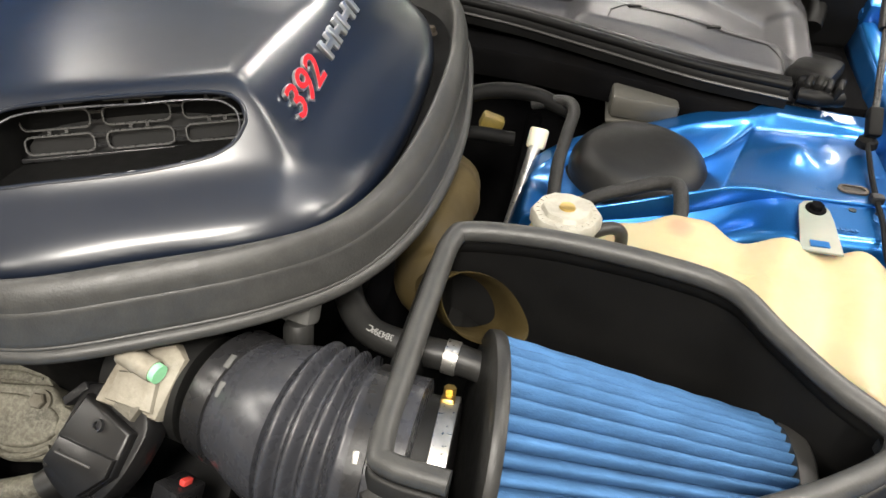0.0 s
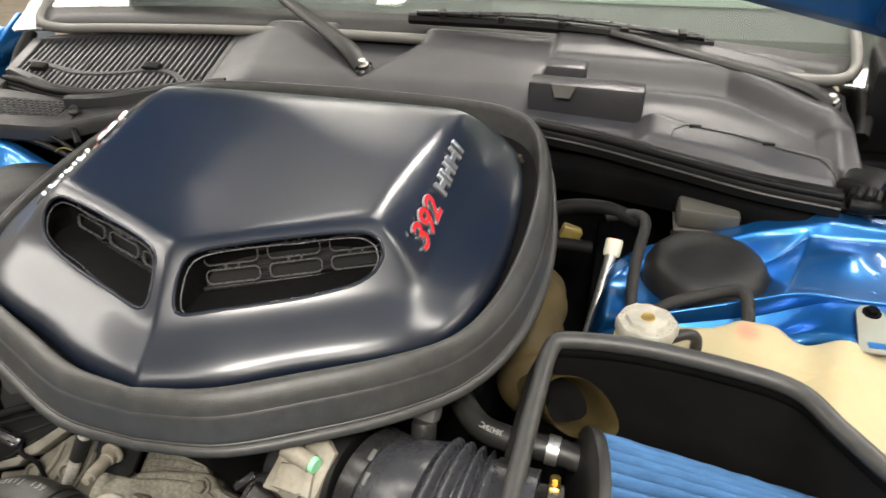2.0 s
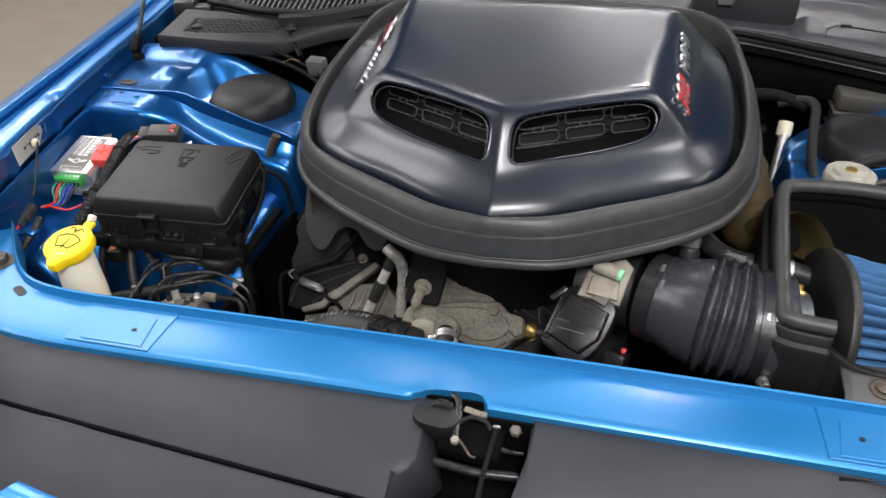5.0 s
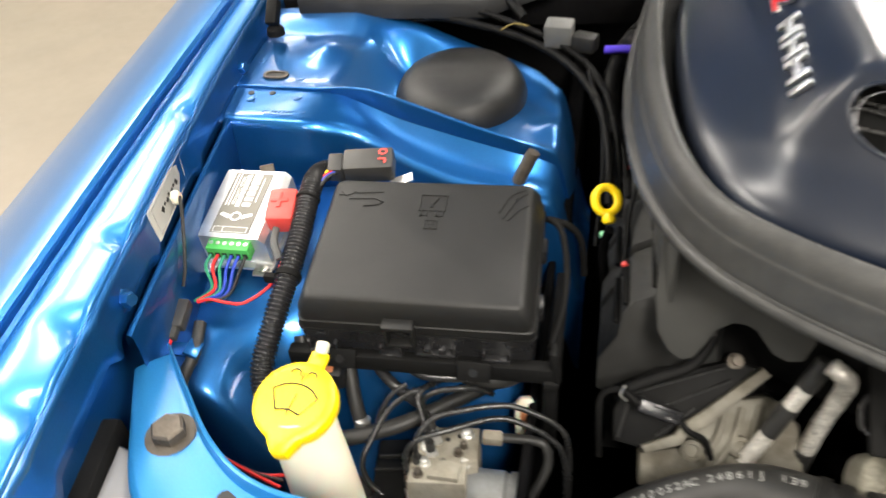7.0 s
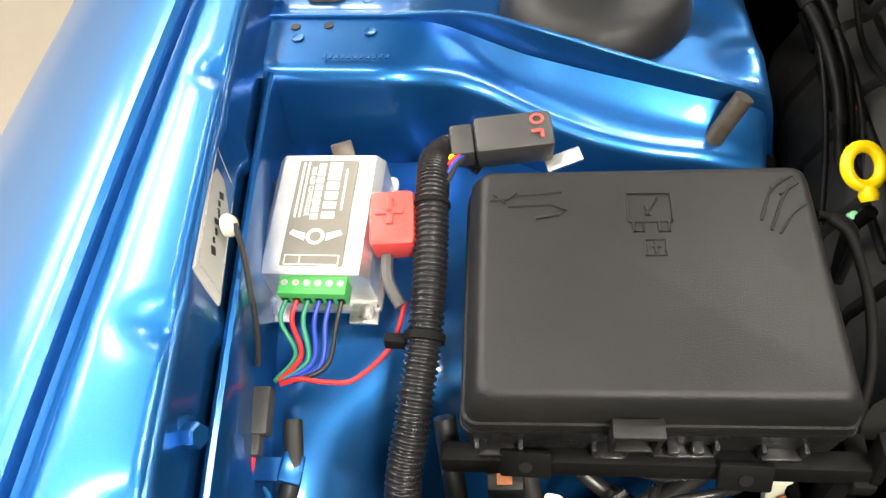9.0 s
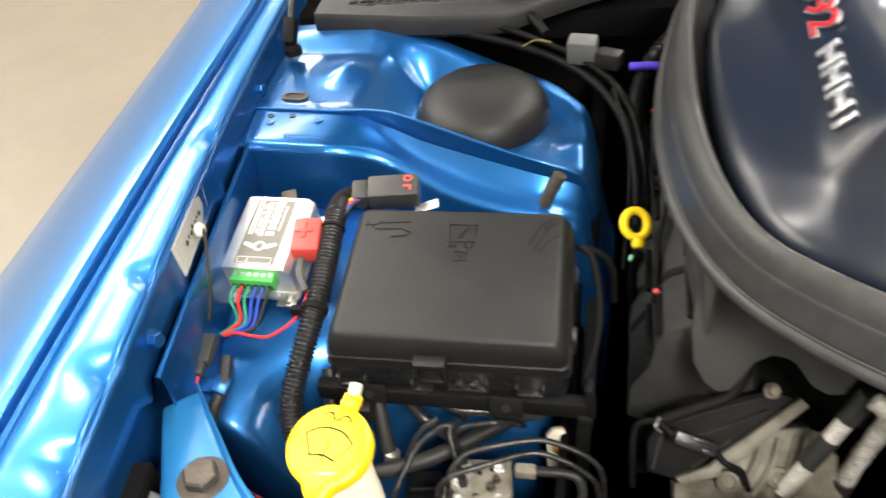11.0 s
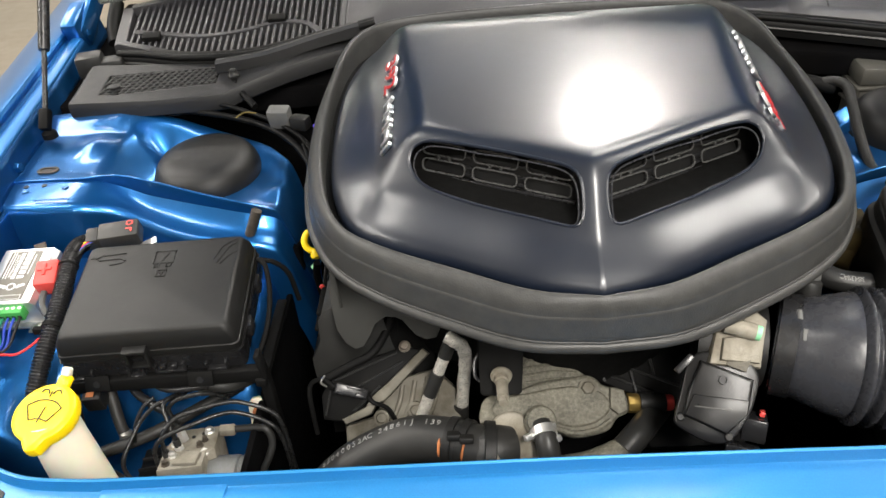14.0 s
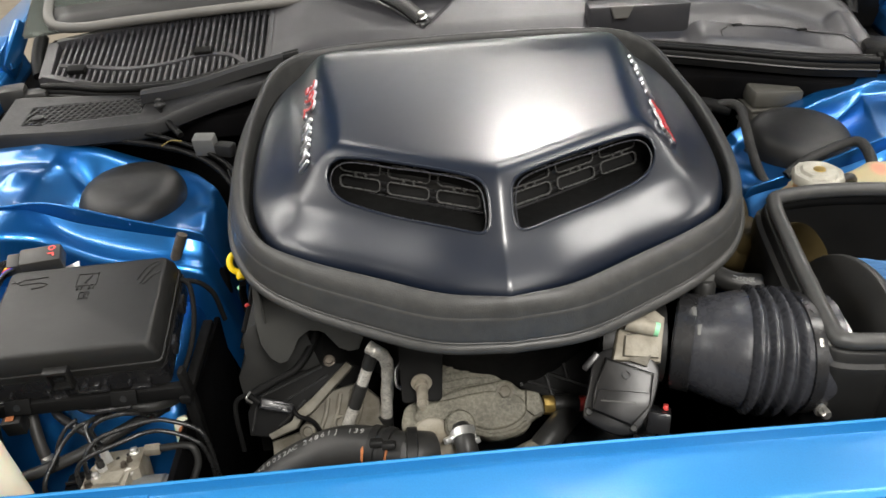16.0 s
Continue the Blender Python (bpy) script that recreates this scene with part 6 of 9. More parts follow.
box(bm, MM @ V((0.002, -0.047, -0.010)), (0.040, 0.012, 0.014), MM.to_3x3().to_4x4(), 0.001)
tb = part("terminal_block", bm, M_GREEN, mod, "green screw terminal block")
for k in range(6):
    bm = B()
    lathe(bm, [(0.0021, 0), (0.0021, 0.0004), (0, 0.0004)], MM @ V((-0.0145 + k * 0.0066, -0.046, -0.0030)), MM.to_3x3() @ V((0, 0, 1)), 12)
    part("screw", bm, M_STEEL, tb)
    bm = B()
    box(bm, MM @ V((-0.0145 + k * 0.0066, -0.0532, -0.011)), (0.0040, 0.0008, 0.005), MM.to_3x3().to_4x4())
    part("wire_entry", bm, M_BLACK_PRINT_SHADE, tb)
for sx in (-0.027, 0.027):
    bm = B()
    box(bm, MM @ V((sx, -0.050, -0.034)), (0.018, 0.014, 0.002), MM.to_3x3().to_4x4(), 0.0008)
    lathe(bm, [(0.0045, 0), (0.0045, 0.003), (0.002, 0.004), (0, 0.004)], MM @ V((sx + 0.002, -0.050, -0.033)), MM.to_3x3() @ V((0, 0, 1)), 14)
    part("mounting_ear", bm, M_ALU_CLEAN if sx < 0 else M_STEEL, mod)
bm = B()
box(bm, MM @ V((0.004, 0.052, -0.012)), (0.014, 0.016, 0.003), MM.to_3x3().to_4x4() @ pose(0, 0, 0, 35, 0, 20), 0.001)
part("bent_tab", bm, M_BOLT, mod, "dull brown bent tab")

# loom of thin wires from the module
wires = thing("module_wires", (-0.64, 0.36, 0.87), "bundle of thin coloured wires from the control box", "wires")
for k, mt in enumerate((M_WIRE_GREEN, M_WIRE_RED, M_WIRE_GREEN, M_WIRE_BLUE, M_WIRE_BLUE, M_WIRE_BLACK)):
    a = MM @ V((-0.0145 + k * 0.0066, -0.052, -0.011)) - V(LOOSE)
    bm = B()
    tube(bm, [a, a + V((-0.002, -0.012, -0.006)), V((-0.648 + k * 0.004, 0.371 - k * 0.0015, 0.866 + 0.002 * (k % 2))), V((-0.655 + k * 0.002, 0.352, 0.868))], 0.0015, 8, 8)
    part("wire", bm, mt, wires)
bm = B()
tube(bm, [(-0.651, 0.350, 0.869), (-0.640, 0.352, 0.872), (-0.625, 0.352, 0.870), (-0.610, 0.356, 0.868), (-0.592, 0.375, 0.874), (-0.585, 0.395, 0.888)], 0.0014, 8, 8)
part("wire", bm, M_WIRE_RED, wires)
fh = thing("inline_fuse_holder", (-0.66, 0.33, 0.86), "black inline fuse holder on a red lead", "fuse holder")
bm = B()
box(bm, (-0.6585, 0.331, 0.872), (0.016, 0.026, 0.012), pose(0, 0, 0, 15, 0, 4), 0.002)
box(bm, (-0.6575, 0.314, 0.868), (0.010, 0.012, 0.009), pose(0, 0, 0, 15, 0, 4), 0.002)
part("body", bm, M_DARK_GREY, fh)
bm = B()
tube(bm, [(-0.657, 0.308, 0.866), (-0.657, 0.295, 0.862), (-0.652, 0.27, 0.852), (-0.640, 0.247, 0.835), (-0.625, 0.235, 0.82), (-0.60, 0.22, 0.805)], 0.0023, 8, 8)
part("lead", bm, M_WIRE_RED, fh, "thick red lead")
bm = B()
tube(bm, [(-0.640, 0.330, 0.866), (-0.636, 0.305, 0.858), (-0.640, 0.28, 0.845), (-0.632, 0.25, 0.825), (-0.60, 0.225, 0.80), (-0.55, 0.215, 0.79)], 0.0052, 10, 8)
tube(bm, [(-0.63, 0.235, 0.815), (-0.60, 0.222, 0.802), (-0.56, 0.218, 0.795), (-0.50, 0.23, 0.79)], 0.004, 8, 6)
nudge(solo("taped_loom", bm, M_RUBBER, "black taped cable bundle along the inner wing", "cable bundle"), LOOSE)
for k, dx in enumerate((0.0, 0.006, 0.011)):
    bm = B()
    tube(bm, [(-0.60 + dx, 0.232 - dx * 0.4, 0.808), (-0.57 + dx, 0.222, 0.806 - dx * 0.3), (-0.54, 0.215 + dx, 0.80)], 0.0016, 6, 8)
    solo("stray_wire", bm, (M_WIRE_RED, M_WIRE_BLACK, M_WIRE_RED)[k], "thin loose wire beside the washer neck", "wire", "stray wires")
bm = B()
prism(bm, rounded(0.034, 0.012, 0.004), 0, 0.003, pose(-0.652, 0.305, 0.858, 10, 0, 3))
box(bm, (-0.636, 0.305, 0.862), (0.012, 0.016, 0.004), pose(0, 0, 0, 0, 30, 0), 0.001)
nudge(solo("wire_bracket", bm, M_BLUE_IN, "small blue bracket tab holding the wires", "bracket"), LOOSE)

for o in (wires, fh):
    nudge(o, LOOSE)
# corrugated conduit round the fuse box
bm = B()
cp = spline([(-0.536, 0.466, 0.920), (-0.550, 0.468, 0.928), (-0.562, 0.454, 0.932), (-0.562, 0.428, 0.931), (-0.560, 0.39, 0.918), (-0.560, 0.35, 0.903), (-0.564, 0.31, 0.882), (-0.568, 0.28, 0.855), (-0.558, 0.262, 0.82), (-0.54, 0.255, 0.78)], 100)
tube(bm, cp, lambda t: 0.0090 + 0.0010 * math.sin(t * 2 * math.pi * 112), 14, 1)
cd = solo("corrugated_conduit", bm, M_PLASTIC_GLOSS, "black corrugated wiring conduit beside the fuse box", "conduit", sharp=80)
bm = B()
tube(bm, [cp[500] + V((0, 0.001, 0)), cp[508]], 0.0112, 16, 1)
box(bm, cp[503] + V((-0.016, 0, -0.004)), (0.012, 0.006, 0.008), None, 0.001)
part("cable_tie", bm, M_PLASTIC_DULL, cd)
bm = B()
tube(bm, [cp[320], cp[325]], 0.0108, 16, 1)
part("cable_tie", bm, M_PLASTIC_DULL, cd)
# red terminal cover
bm = B()
box(bm, (-0.589, 0.438, 0.908), (0.026, 0.034, 0.024), pose(0, 0, 0, 18, 0, 6), 0.004)
rc = solo("red_terminal_cover", bm, M_REDPL, "red plastic terminal cover with a plus sign", "terminal cover")
bm = B()
mm = pose(-0.590, 0.437, 0.9208, 18, 0, 6)
box(bm, mm @ V((0, 0, 0)), (0.016, 0.004, 0.002), mm.to_3x3().to_4x4(), 0.0006)
box(bm, mm @ V((0, 0, 0)), (0.004, 0.016, 0.002), mm.to_3x3().to_4x4(), 0.0006)
part("plus_sign", bm, M_REDPL, rc)
bm = B()
tube(bm, [(-0.592, 0.422, 0.900), (-0.590, 0.408, 0.895), (-0.582, 0.396, 0.888)], 0.0035, 8)
part("grey_lead", bm, M_GREY_PLASTIC, rc)
nudge(rc, (0.006, -0.026, 0.013))
# connector block behind the box
# coloured leads from the conduit into the connector block
for k, (mt, nm) in enumerate(((M_YELLOW, "yellow"), (M_WIRE_RED, "red"), (M_WIRE_BLUE, "dark blue"), (M_WIRE_BLACK, "black"))):
    bm = B()
    tube(bm, [(-0.562, 0.444 - 0.005 * k, 0.927), (-0.556 + 0.001 * k, 0.450 - 0.005 * k, 0.935), (-0.549, 0.456 - 0.003 * k, 0.936), (-0.541, 0.463 - 0.001 * k, 0.932)], 0.0015, 8, 6)
    solo("connector_wire", bm, mt, nm + " lead running into the grey connector block", "wire", "connector leads")
cb = thing("relay_connector", (-0.49, 0.485, 0.91), "dark grey connector block with red marks", "connector")
bm = B()
box(bm, (-0.492, 0.488, 0.930), (0.046, 0.024, 0.022), pose(0, 0, 0, 18, 0, 10), 0.003)
box(bm, (-0.522, 0.483, 0.929), (0.014, 0.020, 0.018), pose(0, 0, 0, 18, 0, 10), 0.002)
part("body", bm, M_DARK_GREY, cb)
bm = B()
mm = pose(-0.478, 0.4885, 0.9425, 18, 0, 10)
ro = [(0.0042 * math.cos(a), 0.0036 * math.sin(a) + 0.003) for a in np.linspace(0, 2 * math.pi, 20, endpoint=False)]
ri = [(0.0026 * math.cos(a), 0.0022 * math.sin(a) + 0.003) for a in np.linspace(0, 2 * math.pi, 20, endpoint=False)]
loft(bm, [[mm @ V((x, y, 0)) for x, y in ro], [mm @ V((x, y, 0)) for x, y in ri]], True, False)
box(bm, mm @ V((-0.001, -0.005, 0)), (0.006, 0.0018, 0.0006), mm.to_3x3().to_4x4())
box(bm, mm @ V((0.002, -0.007, 0)), (0.0018, 0.005, 0.0006), mm.to_3x3().to_4x4())
part("red_mark", bm, M_REDPL, cb)
for k, mt in enumerate((M_YELLOW, M_WIRE_RED, M_WIRE_BLUE)):
    bm = B()
    tube(bm, [(-0.526, 0.478 + 0.003 * k, 0.932 - 0.004 * k), (-0.536, 0.474 + 0.003 * k, 0.934 - 0.003 * k), (-0.545, 0.472, 0.930)], 0.0014, 6)
    part("wire", bm, mt, cb)
nudge(cb, (-0.026, -0.018, 0.004))
bm = B()
box(bm, (-0.488, 0.466, 0.922), (0.022, 0.010, 0.002), pose(0, 0, 0, 12, -15, 15), 0.0008)
solo("metal_tab", bm, M_ALU_CLEAN, "small bright metal tab behind the fuse box", "metal tab")
# stud on the tower front
bm = B()
tube(bm, [(-0.3905, 0.525, 0.880), (-0.374, 0.531, 0.916)], 0.0066, 14, 1)
solo("threaded_stud", bm, M_BOLT, "bare steel threaded stud on the tower", "stud")
# thin light unit stuck to the inner wing
dc = thing("light_panel", (-0.668, 0.385, 0.95), "flat off-white stick-on light unit with faded script", "light unit")
a = [V((-0.6800, 0.432, 0.9685)), V((-0.6735, 0.420, 0.9420)), V((-0.6595, 0.340, 0.9385)), V((-0.6655, 0.344, 0.9640))]
nd = (a[1] - a[0]).cross(a[3] - a[0]).normalized()
if nd.x < 0:
    nd = -nd
mid = sum(a, V()) / 4
bm = B()
loft(bm, [[mid + (p - mid) * f + nd * h for p in a] for f, h in ((1.0, -0.0030), (1.0, -0.0008), (0.97, 0.0))])
part("plate", bm, M_DECAL, dc)
bm = B()
tube(bm, [mid + (p - mid) * 0.88 + nd * 0.0002 for p in a], 0.0005, 6, 1, closed=True)
part("border", bm, M_GREY_PRINT, dc)
dm2 = frame_at(mid + nd * 0.0003, a[0] - a[3], nd)
bm = B()
for k, w in enumerate((0.006, 0.004, 0.005, 0.004, 0.007, 0.004, 0.005)):
    box(bm, dm2 @ V((-0.020 + k * 0.0062, 0.001 * (k % 2), 0)), (w * 0.8, 0.0022 + 0.002 * (k % 3 == 0), 0.0003), dm2.to_3x3().to_4x4() @ pose(0, 0, 0, 0, 0, 20))
part("script_bars", bm, M_BLACK_PRINT_SHADE, dc, "dark bars of faded writing")
bm = B()
lathe(bm, [(0.006, 0), (0.0065, 0.003), (0.004, 0.006), (0, 0.0065)], mid + V((0.004, -0.002, -0.002)), nd, 14)
part("cable_boss", bm, M_WHITE_PL, dc)
bm = B()
tube(bm, [mid + V((0.010, -0.002, 0.0)), V((-0.655, 0.372, 0.946)), V((-0.650, 0.354, 0.928)), V((-0.648, 0.340, 0.910)), V((-0.6485, 0.330, 0.898))], 0.0016, 8, 8)
part("lead", bm, M_WIRE_BLACK, dc)
# washer filler
wf = thing("washer_filler", (-0.505, 0.25, 0.75), "off-white washer filler neck with yellow cap", "washer filler")
bm = B()
tube(bm, [(-0.5010, 0.213, 0.918), (-0.4985, 0.210, 0.88), (-0.494, 0.206, 0.82), (-0.488, 0.202, 0.70)], [0.0225, 0.0235, 0.0255, 0.0275], 28, 6)
part("neck", bm, M_WHITE_PL, wf)
CM = frame_at((-0.5015, 0.2115, 0.9215), (0.98, -0.15, 0), (0.0, -0.22, 1))
bm = B()
n = 48
def cap_r(a):
    tab = math.exp(-((math.atan2(math.sin(a + 1.45), math.cos(a + 1.45))) / 0.27) ** 4)
    return 0.0292 + 0.009 * tab
rings = []
for f, z in ((0.97, -0.012), (1.0, -0.010), (1.0, -0.002), (0.985, 0.0), (0.90, 0.0016), (0.80, 0.0022), (0.5, 0.0024), (0.05, 0.0024)):
    rings.append([CM @ V((f * cap_r(a) * math.cos(a), f * cap_r(a) * math.sin(a), z)) for a in np.linspace(0, 2 * math.pi, n, endpoint=False)])
loft(bm, rings)
cap = part("cap", bm, M_YELLOW, wf, "bright yellow snap cap")
bm = B()
lathe(bm, [(0.0262, -0.014), (0.0262, -0.010), (0.0, -0.010)], CM @ V((0, 0, 0)), CM.to_3x3() @ V((0, 0, 1)), 32)
box(bm, CM @ V((0.002, 0.034, -0.004)), (0.013, 0.012, 0.006), CM.to_3x3().to_4x4(), 0.002)
part("hinge", bm, M_YELLOW, cap)
bm = B()
box(bm, CM @ V((0.003, 0.042, 0.001)), (0.008, 0.009, 0.008), CM.to_3x3().to_4x4() @ pose(0, 0, 0, 30, 0, 0), 0.002)
part("strap_tab", bm, M_WHITE_PL, wf)
bm = B()
def sign(ln, r=0.0007):
    tube(bm, [CM @ V((x, y, 0.0027)) for x, y in ln], r, 6, 4)
sign([(-0.017, 0.004), (-0.009, 0.0095), (0.0, 0.011), (0.009, 0.0095), (0.017, 0.004)])
sign([(-0.017, 0.004), (-0.009, -0.010)])
sign([(0.017, 0.004), (0.009, -0.010)])
sign([(-0.009, -0.010), (0.0, -0.008), (0.009, -0.010)])
sign([(0.0, -0.012), (0.001, 0.004)])
for sx in (-1, 1):
    sign([(sx * 0.002, 0.017), (sx * 0.004, 0.021), (sx * 0.008, 0.021), (sx * 0.010, 0.018)])
sign([(0, 0.014), (0, 0.020)])
part("washer_sign", bm, M_BLACK_PRINT_SHADE, cap, "black washer pictogram")
# dipstick
dp = thing("dipstick", (-0.30, 0.50, 0.80), "yellow ring-pull oil dipstick handle", "dipstick")
bm = B()
dm = frame_at((-0.3030, 0.495, 0.891), (1, 0.2, 0.05), (0.1, -0.62, 0.78))
pts = [dm @ V((0.0105 * math.cos(a), 0.0125 * math.sin(a), 0)) for a in np.linspace(0, 2 * math.pi, 24, endpoint=False)]
tube(bm, pts, 0.0040, 12, 1, closed=True)
lathe(bm, [(0.0050, -0.004), (0.0062, 0.0), (0.0045, 0.005), (0, 0.005)], dm @ V((0, -0.018, 0)), dm.to_3x3() @ V((0, 1, 0)), 16)
part("ring", bm, M_YELLOW, dp)
bm = B()
tube(bm, [dm @ V((0, -0.028, 0)), (-0.302, 0.478, 0.84), (-0.29, 0.47, 0.75)], 0.0045, 10)
part("tube", bm, M_VOID, dp)
bm = B()
lathe(bm, [(0.0028, 0), (0.0028, 0.006), (0, 0.006)], (-0.3045, 0.481, 0.860), (0, -0.5, 0.8), 12)
part("green_seal", bm, M_GREEN_PALE, dp)

# antilock brake block with its pipes
ab = thing("brake_hydraulic_block", (-0.415, 0.265, 0.70), "dusty aluminium brake hydraulic block with round motor", "hydraulic block")
AM = pose(-0.416, 0.264, 0.778, -12, 0, 6)
bm = B()
prism(bm, [(-0.028, -0.034), (0.018, -0.034), (0.018, -0.012), (0.026, -0.008), (0.026, 0.030), (-0.014, 0.030), (-0.022, 0.016), (-0.028, 0.0)], -0.045, 0.020, AM, 0.002, 2)
blk = part("block", bm, M_ALU_PALE, ab)
for u, v in ((0.000, 0.014), (0.010, 0.018), (-0.002, -0.010), (0.006, -0.022)):
    bm = B()
    lathe(bm, [(0.0022, 0), (0.0022, 0.0006), (0, 0.0006)], AM @ V((u, v, 0.0200)), AM.to_3x3() @ V((0, 0, 1)), 12)
    part("plug_hole", bm, M_BLACK_PRINT_SHADE, blk)
bm = B()
prism(bm, [(-0.012, -0.030), (0.012, -0.033), (0.014, -0.016), (-0.002, -0.012)], 0.019, 0.024, AM, 0.001, 2)
part("pale_step", bm, M_ALU_PALE, blk, "pale machined step")
bm = B()
lathe(bm, [(0.024, 0), (0.0245, 0.002), (0.0245, 0.034), (0.0225, 0.036), (0.0225, 0.038), (0.0245, 0.039), (0.0245, 0.048), (0.020, 0.052), (0, 0.052)], (-0.402, 0.250, 0.764), (1, 0.03, -0.03), 36)
part("motor", bm, M_MOTOR, ab, "dull grey round pump motor")
for u, v, r in ((-0.016, 0.004, 0.0040), (-0.016, -0.014, 0.0036), (0.016, 0.020, 0.0042), (0.010, -0.002, 0.0030), (-0.020, -0.026, 0.0034), (0.014, 0.006, 0.0026)):
    bm = B()
    lathe(bm, [(r * 1.35, 0), (r * 1.35, 0.0012), (r, 0.0014), (r, 0.005), (r * 0.6, 0.006), (0, 0.006)], AM @ V((u, v, 0.0200)), AM.to_3x3() @ V((0, 0, 1)), 8)
    part("screw_plug", bm, M_ALU_CLEAN if r > 0.0035 else M_BOLT, blk)
for k in range(3):
    bm = B()
    lathe(bm, [(0.0055, 0), (0.0055, 0.0015), (0.0040, 0.002), (0.0040, 0.0005), (0, 0.0005)], AM @ V((-0.014 + 0.016 * k, -0.0345, -0.004 - 0.006 * (k % 2))), AM.to_3x3() @ V((0, -1, 0)), 14)
    part("valve_port", bm, M_BOLT, blk)
bm = B()
hexbolt(bm, (-0.402, 0.262, 0.792), (0.4, -0.4, 0.8), 0.005, 0.008)
part("bolt", bm, M_STEEL, ab)
bm = B()
box(bm, (-0.462, 0.252, 0.745), (0.030, 0.085, 0.055), pose(0, 0, 0, -12, 0, 10), 0.004)
ctl = part("controller", bm, M_PLASTIC_DULL, ab, "dull black controller with ribs")
for k in range(5):
    bm = B()
    box(bm, (-0.463 - 0.0016 * k, 0.272 - 0.012 * k, 0.7755 - 0.0026 * k), (0.026, 0.0025, 0.004), pose(0, 0, 0, -12, 0, 10), 0.0006)
    part("rib", bm, M_PLASTIC, ctl)
LINES = [
    [(-0.437, 0.253, 0.790), (-0.4375, 0.255, 0.812), (-0.4360, 0.260, 0.826), (-0.424, 0.272, 0.836), (-0.400, 0.281, 0.839), (-0.378, 0.288, 0.839), (-0.360, 0.291, 0.836), (-0.330, 0.289, 0.822), (-0.319, 0.283, 0.800), (-0.316, 0.275, 0.72)],
    [(-0.440, 0.237, 0.778), (-0.4430, 0.243, 0.800), (-0.4440, 0.250, 0.816), (-0.434, 0.258, 0.825), (-0.408, 0.270, 0.828), (-0.381, 0.283, 0.828), (-0.362, 0.286, 0.825), (-0.336, 0.284, 0.812), (-0.322, 0.279, 0.792), (-0.318, 0.27, 0.72)],
    [(-0.428, 0.280, 0.800), (-0.4330, 0.286, 0.816), (-0.4380, 0.291, 0.830), (-0.428, 0.294, 0.840), (-0.412, 0.297, 0.843), (-0.402, 0.300, 0.842), (-0.392, 0.306, 0.834), (-0.386, 0.322, 0.810)],
    [(-0.427, 0.264, 0.795), (-0.4300, 0.268, 0.815), (-0.4360, 0.278, 0.828), (-0.4405, 0.288, 0.838), (-0.436, 0.300, 0.838), (-0.428, 0.320, 0.825)],
    [(-0.418, 0.225, 0.757), (-0.440, 0.228, 0.764), (-0.466, 0.236, 0.775), (-0.479, 0.242, 0.787), (-0.481, 0.249, 0.802), (-0.475, 0.264, 0.813), (-0.466, 0.281, 0.825), (-0.451, 0.291, 0.836), (-0.441, 0.296, 0.838), (-0.432, 0.310, 0.830)],
]
for ln in LINES:
    ln = [V(q) for q in ln]
    p = thing("brake_pipe", ln[0], "thin black coated steel brake pipe", "brake pipe", "brake pipes")
    bm = B()
    tube(bm, ln, 0.0024, 12, 8)
    part("pipe", bm, M_PIPE, p)
    bm = B()
    lathe(bm, [(0.0052, -0.006), (0.0052, 0.006), (0.0032, 0.009), (0, 0.009)], ln[0], ln[1] - ln[0], 6)
    part("union_nut", bm, M_ALU_CLEAN, p)
    bm = B()
    tube(bm, [ln[0] + (ln[1] - ln[0]) * 0.30, ln[0] + (ln[1] - ln[0]) * 0.75], 0.0040, 12, 1)
    part("sleeve", bm, M_RUBBER, p)
pf = thing("hose_fitting", (-0.382, 0.284, 0.80), "pale fitting with a black hose on the hydraulic block", "hose fitting")
bm = B()
box(bm, (-0.381, 0.286, 0.799), (0.017, 0.010, 0.010), pose(0, 0, 0, 0, 4, 6), 0.002)
part("fitting", bm, M_ALU_PALE, pf)
bm = B()
tube(bm, [(-0.374, 0.287, 0.799), (-0.350, 0.288, 0.799), (-0.338, 0.286, 0.796), (-0.335, 0.278, 0.780), (-0.346, 0.262, 0.760), (-0.360, 0.250, 0.74)], 0.0040, 12, 8)
part("hose", bm, M_RUBBER, pf)
ps = thing("pipe_support", (-0.357, 0.322, 0.79), "off-white plastic support with a brass bolt", "pipe support")
bm = B()
prism(bm, [(-0.008, -0.018), (0.009, -0.018), (0.009, 0.012), (0.004, 0.017), (-0.004, 0.016), (-0.009, 0.010)], -0.008, 0.0, frame_at((-0.358, 0.318, 0.789), (1, 0.1, 0), (0, -0.85, 0.5)), 0.002, 2)
part("body", bm, M_WHITE_PL, ps)
bm = B()
lathe(bm, [(0.0058, 0), (0.0058, 0.002), (0.003, 0.003), (0, 0.003)], (-0.356, 0.3175, 0.791), (0, -0.85, 0.5), 16)
part("bolt", bm, M_RUST, ps, "rusty brown bolt")
